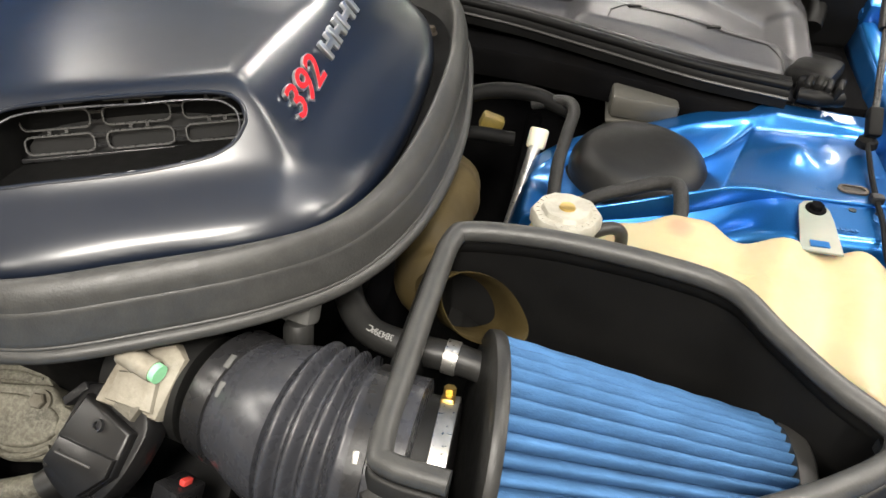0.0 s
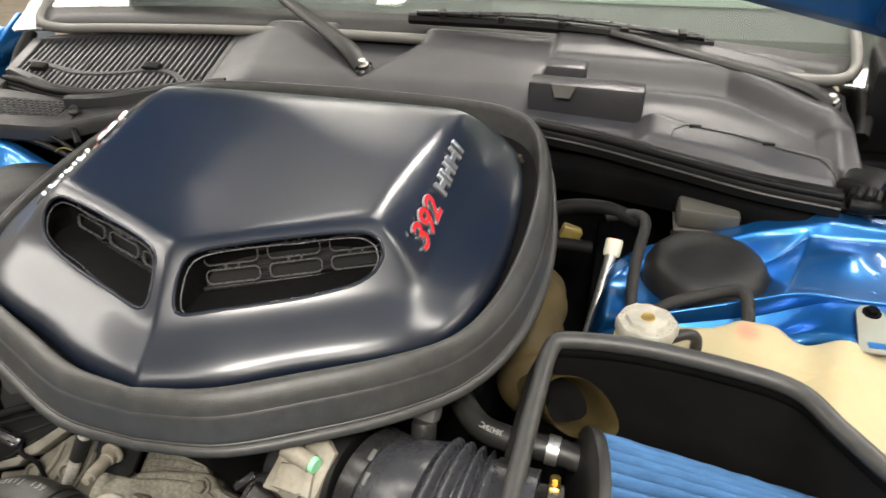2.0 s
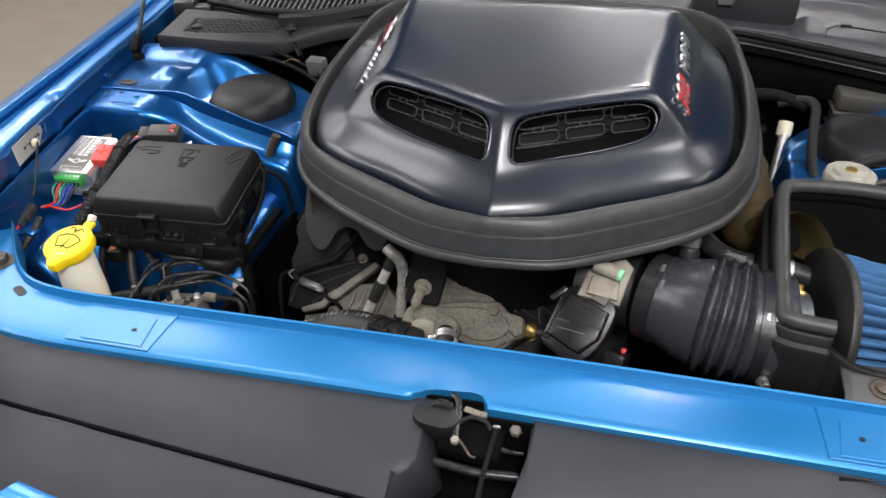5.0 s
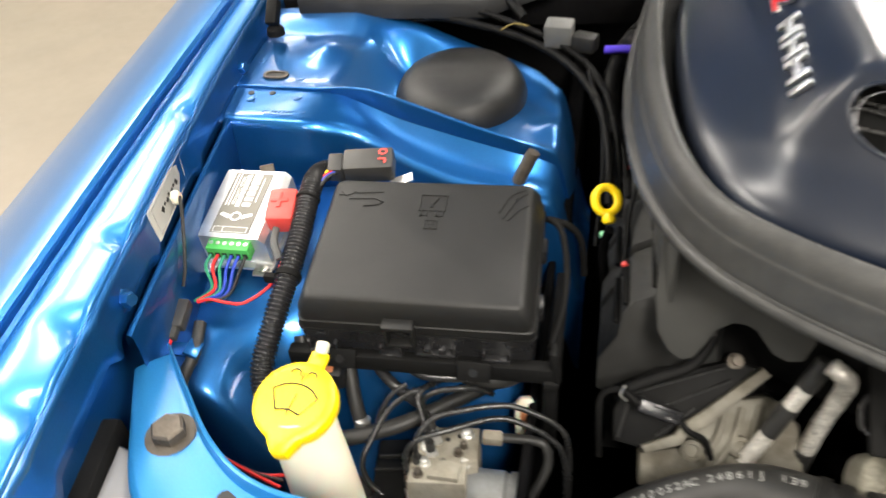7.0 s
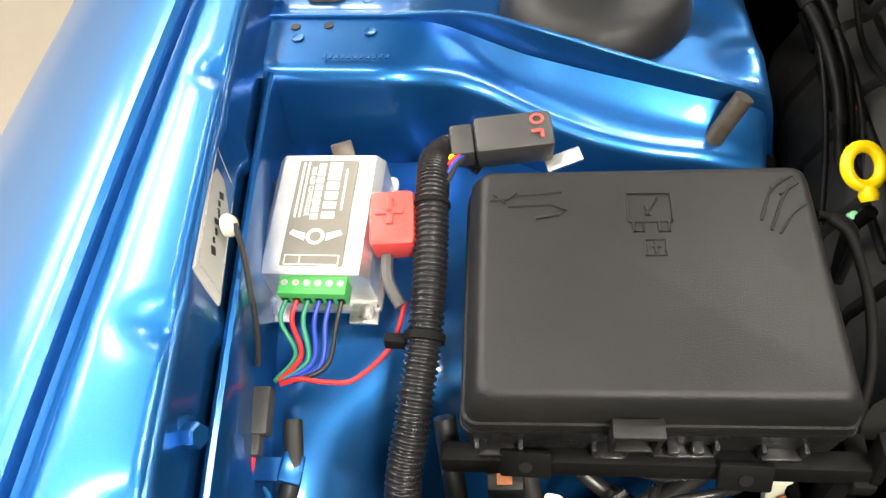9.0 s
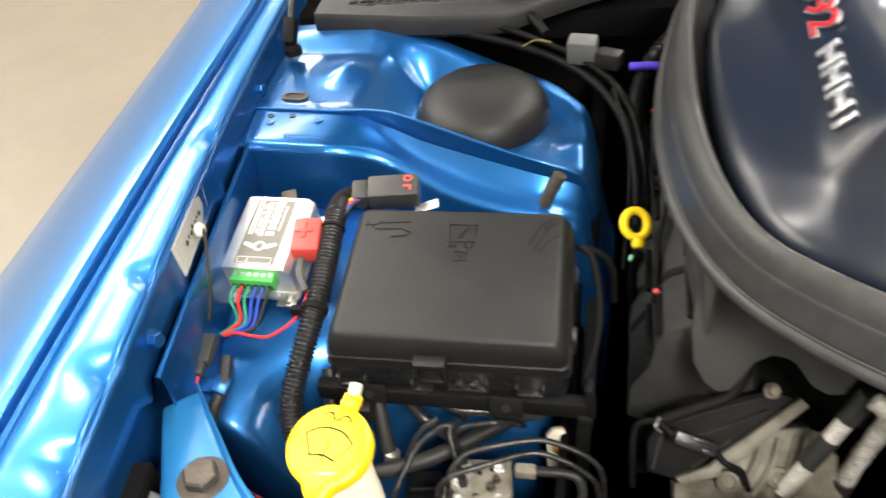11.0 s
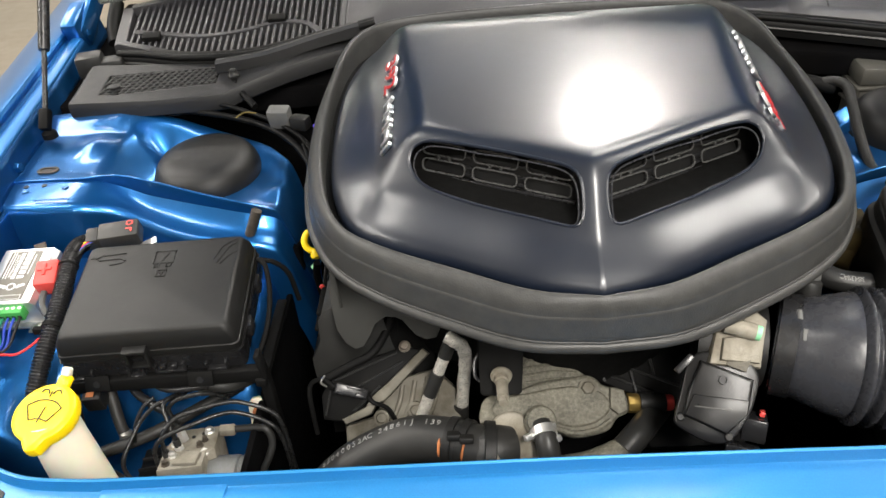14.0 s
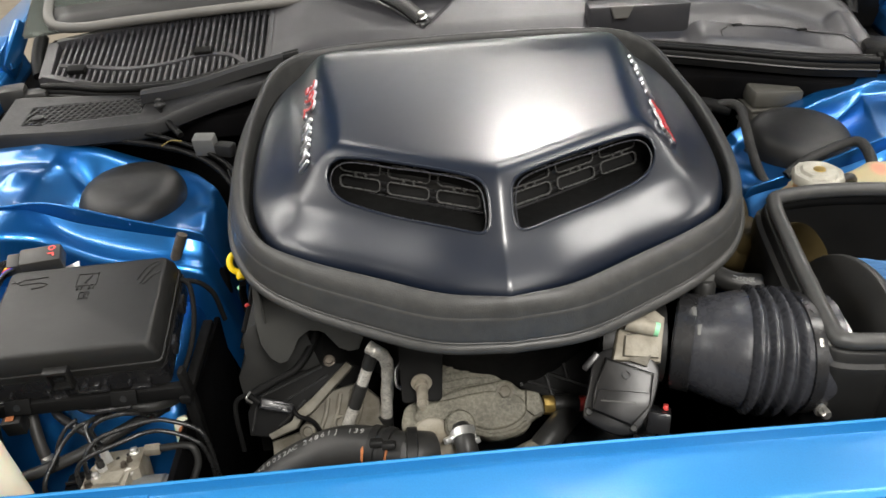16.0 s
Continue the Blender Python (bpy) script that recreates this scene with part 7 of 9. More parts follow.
# hoses and looms below the fuse box
HOSES = [([(-0.555, 0.255, 0.785), (-0.515, 0.268, 0.792), (-0.485, 0.277, 0.796), (-0.455, 0.290, 0.800), (-0.42, 0.315, 0.802), (-0.38, 0.35, 0.80)], 0.0068, "black ribbed loom below the fuse box"),
         ([(-0.512, 0.330, 0.850), (-0.506, 0.312, 0.832), (-0.500, 0.297, 0.812), (-0.495, 0.288, 0.796)], 0.0062, "black rubber hose with a metal end"),
         ([(-0.552, 0.330, 0.850), (-0.546, 0.305, 0.826), (-0.541, 0.287, 0.802), (-0.535, 0.268, 0.775)], 0.0065, "black rubber hose with a metal end"),
         ([(-0.490, 0.330, 0.848), (-0.478, 0.312, 0.838), (-0.462, 0.302, 0.830), (-0.445, 0.30, 0.815)], 0.0048, "thin black hose below the fuse box"),
         ([(-0.470, 0.330, 0.852), (-0.455, 0.314, 0.846), (-0.435, 0.308, 0.842), (-0.40, 0.315, 0.838)], 0.0042, "thin black cable below the fuse box"),
         ([(-0.452, 0.297, 0.842), (-0.463, 0.290, 0.836), (-0.472, 0.281, 0.822), (-0.478, 0.274, 0.80)], 0.0022, "thin black cable below the fuse box"),
         ([(-0.520, 0.262, 0.775), (-0.505, 0.256, 0.770), (-0.49, 0.25, 0.762), (-0.475, 0.245, 0.745)], 0.0055, "short black hose beside the controller"),
         ([(-0.430, 0.330, 0.836), (-0.405, 0.322, 0.832), (-0.38, 0.326, 0.826), (-0.36, 0.345, 0.82)], 0.0085, "thick black hose under the fuse box"),
         ([(-0.348, 0.420, 0.925), (-0.338, 0.410, 0.920), (-0.331, 0.38, 0.904), (-0.332, 0.35, 0.886), (-0.340, 0.325, 0.868)], 0.0028, "black cable looping past the fuse box"),
         ([(-0.352, 0.428, 0.918), (-0.334, 0.431, 0.910), (-0.322, 0.434, 0.890), (-0.318, 0.436, 0.85)], 0.0030, "thin black cable behind the fuse box")]
for pts, r, lb in HOSES:
    bm = B()
    tube(bm, pts, r, 10, 8)
    solo("hose", bm, M_PLASTIC_DULL if "past" in lb or "behind" in lb else M_RUBBER if r > 0.005 else M_PLASTIC_GLOSS, lb, "hose", "hoses and cables")
for p in ((-0.494, 0.285, 0.788), (-0.534, 0.265, 0.768)):
    bm = B()
    lathe(bm, [(0.007, 0), (0.007, 0.012), (0.004, 0.014), (0, 0.014)], p, (0.1, 0.3, 1), 12)
    solo("hose_end_fitting", bm, M_STEEL, "bright metal hose end fitting", "hose fitting", "hose fittings")
bm = B()
box(bm, (-0.516, 0.300, 0.842), (0.020, 0.018, 0.022), pose(0, 0, 0, 10, 0, 5), 0.002)
rb = solo("small_relay", bm, M_PLASTIC, "small black relay with an orange mark", "relay")
bm = B()
box(bm, (-0.516, 0.2945, 0.8538), (0.008, 0.006, 0.0006), pose(0, 0, 0, 10, 0, 5))
part("mark", bm, M_RUST, rb)
# headlamp corner
for sd3 in (-1, 1):
    hl = thing("headlamp", (sd3 * 0.625, 0.12, 0.80), "grey plastic top of the headlamp unit beside the wing", "headlamp", "headlamps")
    bm = B()
    prism(bm, [(sd3 * x, y) for x, y in ((0.670, 0.195), (0.637, 0.200), (0.628, 0.150), (0.600, 0.020), (0.650, 0.010))], 0.78, 0.893, None, 0.004, 2)
    part("side_panel", bm, M_PLASTIC_DULL, hl, "matt black side panel")
    bm = B()
    prism(bm, [(sd3 * x, y) for x, y in ((0.634, 0.185), (0.615, 0.180), (0.588, 0.120), (0.560, 0.030), (0.600, 0.015), (0.624, 0.120))], 0.78, 0.886, None, 0.008, 3)
    part("lens", bm, M_LAMP, hl, "smoked grey lens top")
# loom on the bulkhead side of the tower
LOOM = [([(-0.62, 0.752, 0.952), (-0.54, 0.742, 0.958), (-0.47, 0.728, 0.955), (-0.40, 0.702, 0.948), (-0.35, 0.665, 0.938), (-0.318, 0.62, 0.920), (-0.304, 0.57, 0.895), (-0.300, 0.53, 0.86)], 0.0044),
        ([(-0.56, 0.752, 0.966), (-0.47, 0.738, 0.966), (-0.41, 0.712, 0.960), (-0.355, 0.680, 0.950), (-0.318, 0.645, 0.932), (-0.298, 0.59, 0.905), (-0.290, 0.54, 0.86)], 0.0032),
        ([(-0.44, 0.770, 0.985), (-0.428, 0.748, 0.978), (-0.405, 0.722, 0.964)], 0.0052),
        ([(-0.335, 0.662, 0.946), (-0.305, 0.62, 0.918), (-0.288, 0.57, 0.888), (-0.283, 0.52, 0.85)], 0.0024),
        ([(-0.33, 0.650, 0.940), (-0.312, 0.60, 0.905), (-0.308, 0.55, 0.870), (-0.31, 0.50, 0.83)], 0.0022),
        ([(-0.268, 0.745, 0.955), (-0.285, 0.705, 0.955), (-0.300, 0.672, 0.945), (-0.306, 0.645, 0.925), (-0.300, 0.61, 0.89)], 0.0085)]
for pts, r in LOOM:
    bm = B()
    path = spline(pts, 14)
    tube(bm, path, lambda t, r=r: r * (1 + 0.05 * math.sin(70 * t) + 0.04 * math.sin(173 * t + 1)), 12, 1)
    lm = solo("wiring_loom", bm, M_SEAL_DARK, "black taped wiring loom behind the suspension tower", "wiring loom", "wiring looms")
    for k in range(int(len(path) * 0.25), len(path) - 2, 22):
        bm = B()
        tube(bm, [path[k], path[k + 1]], r * 1.12, 12, 1)
        part("tape_band", bm, M_PLASTIC_DULL, lm)
bm = B()
box(bm, (-0.364, 0.690, 0.962), (0.030, 0.020, 0.028), pose(0, 0, 0, 10, 0, -8), 0.003)
gc = solo("grey_connector", bm, M_GREY_PLASTIC, "mid-grey wiring connector near the bulkhead", "connector")
bm = B()
box(bm, (-0.336, 0.682, 0.956), (0.026, 0.018, 0.018), pose(0, 0, 0, 0, 0, -20), 0.003)
part("mate", bm, M_PLASTIC, gc)
bm = B()
tube(bm, [(-0.428, 0.700, 0.960), (-0.414, 0.700, 0.967), (-0.398, 0.698, 0.966)], 0.0010, 8)
solo("yellow_wire", bm, M_YELLOW_DULL, "short yellow wire near the bulkhead", "wire")
bm = B()
tube(bm, [(-0.315, 0.668, 0.955), (-0.29, 0.665, 0.958), (-0.265, 0.66, 0.96)], 0.0042, 10)
solo("violet_hose", bm, M_PURPLE, "violet-blue wrapped hose near the bulkhead", "hose")

# ---------------------------------------------------------------- engine front
block = thing("engine_block", (0, 0.45, 0.5), "dark grimy engine block and manifold under the scoop", "engine")
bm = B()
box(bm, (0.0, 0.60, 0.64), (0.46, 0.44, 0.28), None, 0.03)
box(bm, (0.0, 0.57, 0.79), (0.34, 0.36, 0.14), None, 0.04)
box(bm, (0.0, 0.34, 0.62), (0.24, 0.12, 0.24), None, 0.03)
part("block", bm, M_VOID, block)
bm = B()
rings = []
for y, z in ((0.36, 0.80), (0.40, 0.835), (0.55, 0.85), (0.70, 0.85)):
    rings.append([V((x, y, z + dz)) for x, dz in ((-0.29, -0.10), (-0.285, -0.03), (-0.25, 0.0), (-0.20, 0.012), (-0.16, -0.02), (-0.16, -0.10))])
loft(bm, rings)
vc = part("rocker_cover", bm, M_PLASTIC_DULL, block, "dull black rocker cover with coil packs")
for k in range(5):
    y = 0.405 + 0.072 * k
    bm = B()
    prof = [(-0.228, 0.930), (-0.248, 0.925), (-0.254, 0.905), (-0.262, 0.890), (-0.276, 0.882), (-0.284, 0.868), (-0.286, 0.840), (-0.30, 0.81), (-0.30, 0.77), (-0.20, 0.77)]
    loft(bm, [[V((x + ins, y + dy, z)) for x, z in prof] for dy, ins in ((-0.034, 0.006), (-0.031, 0.0), (0.030, 0.0), (0.034, 0.006))])
    cp2 = part("coil_pack", bm, M_COIL, vc, "dusty dark coil housing")
    for z, x in ((0.896, -0.259), (0.875, -0.281), (0.852, -0.287)):
        bm = B()
        box(bm, (x - 0.001, y, z), (0.006, 0.054, 0.005), pose(0, 0, 0, 0, 30, 0), 0.0015)
        part("rib", bm, M_PLASTIC_DULL, cp2)
    if k in (0, 2, 4):
        bm = B()
        lathe(bm, [(0.0026, 0), (0.0026, 0.004), (0, 0.004)], (-0.283, y + 0.018, 0.876), (-0.6, 0, 0.8), 8)
        part("red_clip", bm, M_REDPL, cp2)
bm = B()
tube(bm, [(-0.268, 0.70, 0.91), (-0.276, 0.62, 0.894), (-0.272, 0.55, 0.897), (-0.282, 0.48, 0.886), (-0.284, 0.42, 0.868)], 0.0024, 8, 8)
part("coil_loom", bm, M_PLASTIC_DULL, vc)
bm = B()
box(bm, (0, 0.3, 0.30), (1.36, 1.26, 0.03))
solo("undertray", bm, M_VOID, "dark splash tray below the engine bay", "undertray")
bm = B()
box(bm, (0.0, 0.11, 0.58), (0.90, 0.05, 0.52), None, 0.01)
rad = solo("radiator", bm, M_VOID, "dark radiator behind the support bar", "radiator")
bm = B()
lathe(bm, [(0.20, 0), (0.20, 0.03), (0.17, 0.05), (0, 0.05)], (0.0, 0.15, 0.60), (0, 1, 0), 40)
part("fan_shroud", bm, M_VOID, rad)

# timing cover and thermostat housing
tc = thing("timing_cover", (-0.01, 0.29, 0.70), "dusty cast aluminium timing cover with bolts", "timing cover")
TP = frame_at((0, 0.289, 0.834), (1, 0, 0), (0, -0.6, 0.8))
tz = TP.to_3x3() @ V((0, 0, 1))
bm = B()
outl = spline_xy([(-0.111, -0.030), (-0.110, -0.014), (-0.104, -0.004), (-0.090, 0.000), (-0.070, 0.003), (-0.048, 0.009), (-0.017, 0.0125), (0.000, 0.0145), (0.009, 0.011), (0.017, 0.0035), (0.034, -0.001), (0.039, -0.010), (0.039, -0.024), (0.027, -0.030), (0.018, -0.041), (0.000, -0.046), (-0.018, -0.047), (-0.040, -0.040), (-0.060, -0.050), (-0.100, -0.055)], 4)
prism(bm, outl, -0.040, 0.0, TP, 0.004, 3)
casting = part("casting", bm, M_CAST, tc)
bm = B()
prism(bm, spline_xy([(-0.098, -0.020), (-0.090, -0.006), (-0.060, -0.001), (-0.020, 0.004), (0.004, 0.000), (0.018, -0.008), (0.020, -0.022), (0.004, -0.034), (-0.020, -0.037), (-0.044, -0.030), (-0.070, -0.034)], 4), -0.004, 0.0032, TP, 0.003, 3)
part("raised_face", bm, M_CAST, casting)
bm = B()
tube(bm, [TP @ V((u, v, 0.0016)) for u, v in ((-0.052, -0.028), (-0.036, -0.037), (-0.015, -0.043), (0.006, -0.040), (0.020, -0.032))], 0.0028, 8, 6)
part("cast_rib", bm, M_CAST, casting)
bm = B()
prism(bm, [(0.022, 0.001), (0.036, -0.003), (0.038, -0.023), (0.028, -0.027), (0.020, -0.020)], -0.002, 0.006, TP, 0.003, 2)
part("corner_lug", bm, M_CAST, casting)
# sloping casting running up under the seal
bm = B()
prism(bm, [(-0.074, -0.004), (-0.068, 0.052), (-0.030, 0.043), (-0.018, 0.032), (0.006, 0.010), (0.0, 0.0)], -0.045, -0.009, TP, 0.004, 2)
up2 = part("upper_casting", bm, M_CAST, tc, "dusty sloping alloy casting with ribs")
for k in range(4):
    bm = B()
    tube(bm, [TP @ V((-0.066 + 0.001 * k, 0.010 + 0.0075 * k, -0.0085)), TP @ V((-0.030 - 0.002 * k, 0.013 + 0.0078 * k, -0.0085)), TP @ V((0.000 - 0.010 * k, 0.0105 + 0.0082 * k, -0.009))], 0.0014, 6, 4)
    part("rib", bm, M_CAST, up2)
for u, v, w in ((0.0, 0.001, 0.002), (-0.094, -0.050, 0.0)):
    bm = B()
    lathe(bm, [(0.0100, -0.006), (0.0092, 0.001), (0, 0.001)], TP @ V((u, v, w)), tz, 20)
    lathe(bm, [(0.0068, 0.001), (0.0068, 0.005), (0.0055, 0.0062), (0, 0.0062)], TP @ V((u, v, w)), tz, 6)
    part("bolt", bm, M_ALU, tc)
bm = B()
lathe(bm, [(0, 0), (0.0105, 0), (0.0112, 0.002), (0.0100, 0.0045), (0.0072, 0.005), (0.0072, 0.011), (0.0052, 0.0125)], (-0.0872, 0.290, 0.860), (0, -1, 0.10), 24, False)
tube(bm, [(-0.0872, 0.280, 0.861), (-0.087, 0.254, 0.8645)], 0.0058, 16, 1)
tube(bm, [(-0.087, 0.256, 0.8643), (-0.087, 0.248, 0.865)], 0.0042, 14, 1)
part("stud", bm, M_ALU_PALE, tc, "dull plated stud with a round shoulder")
OT = frame_at((-0.0505, 0.246, 0.820), (1, 0.05, 0), (-0.02, -0.62, 0.78))
oz = OT.to_3x3() @ V((0, 0, 1))
bm = B()
lathe(bm, [(0.0160, -0.012), (0.0160, 0.001), (0.0150, 0.003), (0.0135, 0.004), (0.0135, 0.010), (0, 0.010)], OT @ V((0, 0.012, 0)), oz, 28)
part("outlet_flange", bm, M_CAST, tc, "pale alloy outlet flange")
bm = B()
tube(bm, [OT @ V((0, 0.010, 0.006)), OT @ V((0.002, -0.004, 0.014)), OT @ V((0.004, -0.024, 0.010)), OT @ V((0.006, -0.06, -0.02))], [0.0095, 0.0112, 0.0116, 0.0116], 18, 8)
part("bypass_hose", bm, M_RUBBER, tc)
bm = B()
tube(bm, [OT @ V((0.0005, 0.005, 0.010)), OT @ V((0.0015, -0.003, 0.0136))], 0.0128, 20, 1)
for dx, dy in ((-0.014, -0.002), (0.012, -0.006), (0.008, 0.006)):
    box(bm, OT @ V((dx, dy, 0.016)), (0.010, 0.006, 0.006), OT.to_3x3().to_4x4() @ pose(0, 0, 0, 20, 25, 20), 0.001)
part("spring_clamp", bm, M_ALU_CLEAN, tc, "pale spring clamp with ears")
bm = B()
prism(bm, spline_xy([(-0.099, -0.030), (-0.090, -0.021), (-0.078, -0.019), (-0.066, -0.025), (-0.058, -0.050), (-0.052, -0.078), (-0.070, -0.095), (-0.098, -0.090), (-0.104, -0.060)], 4), -0.02, 0.010, TP, 0.004, 3)
part("thermostat_housing", bm, M_ALU_PALE, tc, "pale alloy thermostat housing")
bm = B()
tube(bm, [TP @ V((-0.082, -0.055, 0.004)), TP @ V((-0.096, -0.056, 0.010)), (-0.100, 0.236, 0.8035)], [0.022, 0.0245, 0.0255], 28, 4)
part("hose_neck", bm, M_RUBBER, tc)
bm = B()
lathe(bm, [(0.0285, -0.006), (0.0325, -0.005), (0.0325, 0.005), (0.0285, 0.006)], (-0.104, 0.2365, 0.8045), (-1, 0.02, 0.12), 36, False)
lathe(bm, [(0.0055, 0), (0.0055, 0.010), (0, 0.010)], (-0.1000, 0.212, 0.800), (-0.3, -1, 0.3), 10)
part("neck_flange", bm, M_PLASTIC, tc, "black clamp flange")
bm = B()
hexbolt(bm, TP @ V((-0.0975, -0.064, 0.024)), (-0.2, -0.7, 0.7), 0.0062, 0.010)
part("bolt", bm, M_ALU_PALE, tc)
bm = B()
tube(bm, [TP @ V((-0.045, -0.078, 0.0)), TP @ V((-0.030, -0.077, 0.006)), TP @ V((-0.005, -0.073, 0.008)), TP @ V((0.020, -0.065, 0.008)), TP @ V((0.036, -0.057, 0.006))], [0.016, 0.0135, 0.0128, 0.0135, 0.0120], 20, 6)
part("heater_pipe", bm, M_CAST, tc, "grimy alloy coolant pipe")
bm = B()
tube(bm, [TP @ V((0.028, -0.062, 0.008)), TP @ V((0.046, -0.045, 0.004)), TP @ V((0.062, -0.030, -0.010)), TP @ V((0.075, -0.020, -0.03))], 0.0135, 18, 6)
part("heater_hose", bm, M_RUBBER, tc)
# sensor with brass body and red lock
sn = thing("coolant_sensor", (0.08, 0.27, 0.80), "brass coolant sensor with black plug and red lock", "sensor")
d = V((1, 0.0, -0.05)).normalized()
for nm, r, a, b, mt in (("brass_body", 0.010, 0.0, 0.012, M_BRASS), ("plug", 0.0105, 0.012, 0.038, M_PLASTIC), ("red_lock", 0.0085, 0.036, 0.046, M_REDPL)):
    bm = B()
    lathe(bm, [(r, a), (r, b - 0.002), (r * 0.85, b), (0, b)], TP @ V((0.040, -0.015, -0.008)), d, 8 if nm == "brass_body" else 18)
    part(nm, bm, mt, sn)

# upper radiator hose
rh = thing("radiator_hose", (-0.22, 0.24, 0.72), "thick black rubber radiator hose with printed part number", "radiator hose")
RH = spline([(-0.100, 0.237, 0.8035), (-0.118, 0.245, 0.804), (-0.147, 0.256, 0.803), (-0.179, 0.262, 0.800), (-0.213, 0.261, 0.787), (-0.248, 0.255, 0.768), (-0.280, 0.248, 0.734), (-0.300, 0.232, 0.69), (-0.31, 0.20, 0.63)], 12)
bm = B()
tube(bm, RH, 0.0242, 32, 1)
part("hose", bm, M_RUBBER, rh)
for i, r in ((21, 0.0262), (16, 0.0266)):
    bm = B()
    q = RH[i]
    t = (RH[i + 1] - RH[i - 1]).normalized()
    lathe(bm, [(r - 0.003, -0.0045), (r, -0.004), (r, 0.004), (r - 0.003, 0.0045)], q, t, 36, False)
    cl = part("hose_clamp", bm, M_PLASTIC, rh, "black spring clamp")
    bm = B()
    box(bm, q + V((0.002, -0.012, 0.0245)), (0.014, 0.012, 0.007), pose(0, 0, 0, -25, 0, 0), 0.002)
    part("ear", bm, M_PLASTIC, cl)
for i, a0, a1 in ((24, 0.7, 1.5), (14, 0.75, 1.7)):
    q = RH[i]
    t = (RH[i + 1] - RH[i - 1]).normalized()
    u = (V((0, -1, 0)) - t * V((0, -1, 0)).dot(t)).normalized()
    w = V((0, 0, 1)) - t * V((0, 0, 1)).dot(t) - u * u.z
    w = (w - u * w.dot(u)).normalized()
    bm = B()
    tube(bm, [q + (u * math.cos(a) + w * math.sin(a)) * 0.0236 for a in np.linspace(a0 - 0.5, a1 - 0.5, 8)], [0.0008, 0.0019, 0.0016, 0.0020, 0.0006], 6, 3)
    part("rust_mark", bm, M_RUST, rh, "brown rust streak")
text = "05040052AC 24861J 139"
# characters run from the lower end up to the clamp
span = [0.0]
for a, b in zip(RH, RH[1:]):
    span.append(span[-1] + (b - a).length)
start, end = 0.176, 0.056
for k, chn in enumerate(text):
    if chn == " ":
        continue
    s = start + (end - start) * k / (len(text) - 1)
    i = max(j for j in range(len(span)) if span[j] <= s)
    q = RH[i].lerp(RH[i + 1], (s - span[i]) / (span[i + 1] - span[i]))
    t = (RH[i] - RH[i + 1]).normalized()
    out = V((0, 0.10, 0.99))
    out = (out - t * out.dot(t)).normalized()
    lettering("printed_digit", chn, 0.0096, frame_at(q + out * 0.0240, t, out), M_GREY_PRINT, rh, 0.0004)

# lines and pipes in front of the left cylinder bank
ap = thing("foil_wrapped_pipe", (-0.125, 0.33, 0.75), "silver foil-wrapped pipe in front of the engine", "pipe")
bm = B()
tube(bm, [(-0.140, 0.318, 0.890), (-0.133, 0.314, 0.887), (-0.125, 0.318, 0.874), (-0.123, 0.324, 0.850), (-0.127, 0.326, 0.815), (-0.131, 0.325, 0.778)], lambda t: 0.0070 + 0.0003 * math.sin(41 * t) + 0.0002 * math.sin(117 * t), 14, 14)
part("foil_sleeve", bm, M_FOIL, ap)
bm = B()
tube(bm, [(-0.132, 0.325, 0.780), (-0.134, 0.324, 0.74)], 0.0088, 14, 1)
part("rubber_end", bm, M_RUBBER, ap)
a2 = thing("jointed_pipe", (-0.155, 0.33, 0.78), "foil pipe with black rubber joints", "pipe")
p0, p1 = V((-0.137, 0.336, 0.868)), V((-0.178, 0.312, 0.772))
bm = B()
tube(bm, [p0.lerp(p1, 0.20), p0.lerp(p1, 0.42)], 0.0064, 14, 1)
tube(bm, [p0.lerp(p1, 0.64), p0.lerp(p1, 1.0)], 0.0066, 14, 1)
part("foil_sleeve", bm, M_FOIL, a2)
bm = B()
tube(bm, [p0.lerp(p1, -0.05), p0.lerp(p1, 0.21)], 0.0074, 16, 1)
part("upper_joint", bm, M_RUBBER, a2)
bm = B()
tube(bm, [p0.lerp(p1, 0.40), p0.lerp(p1, 0.68)], 0.0076, 16, 1)
part("lower_joint", bm, M_RUBBER, a2)
bm = B()
prism(bm, [(-0.110, 0.075), (-0.109, 0.000), (-0.106, -0.003), (-0.070, -0.003), (-0.067, 0.000), (-0.060, 0.070)], 0.006, 0.013, TP, 0.002, 2)
cpl = solo("black_cover_plate", bm, M_PLASTIC_DULL, "black plastic plate above the timing cover", "plastic plate")
bm = B()
tube(bm, [TP @ V((-0.1085, 0.040, 0.009)), TP @ V((-0.113, 0.032, 0.008)), TP @ V((-0.1135, 0.018, 0.008)), TP @ V((-0.1085, 0.012, 0.009))], 0.002, 6, 6)
part("clip", bm, M_PLASTIC_GLOSS, cpl)
# cast bracket group left of centre
cg = thing("accessory_bracket", (-0.22, 0.33, 0.72), "dirty cast bracket with dark cover in front of the engine", "bracket")
BP = frame_at((-0.2, 0.338, 0.815), (1, 0, 0), (0, -0.7, 0.71))
bm = B()
prism(bm, [(0.029, 0.029), (0.036, 0.023), (0.010, -0.002), (-0.012, -0.024), (-0.024, -0.030), (-0.030, -0.040), (-0.058, -0.050), (-0.062, -0.044), (-0.036, -0.032), (-0.030, -0.022), (-0.012, -0.008)], -0.014, 0.003, BP, 0.0025, 2)
part("arm", bm, M_ALU, cg, "long dirty alloy rib")
bm = B()
prism(bm, [(-0.016, -0.022), (0.008, -0.001), (0.040, 0.006), (0.064, -0.016), (0.070, -0.060), (0.010, -0.075), (-0.06, -0.080), (-0.062, -0.052), (-0.030, -0.044)], -0.04, -0.014, BP, 0.005, 2)
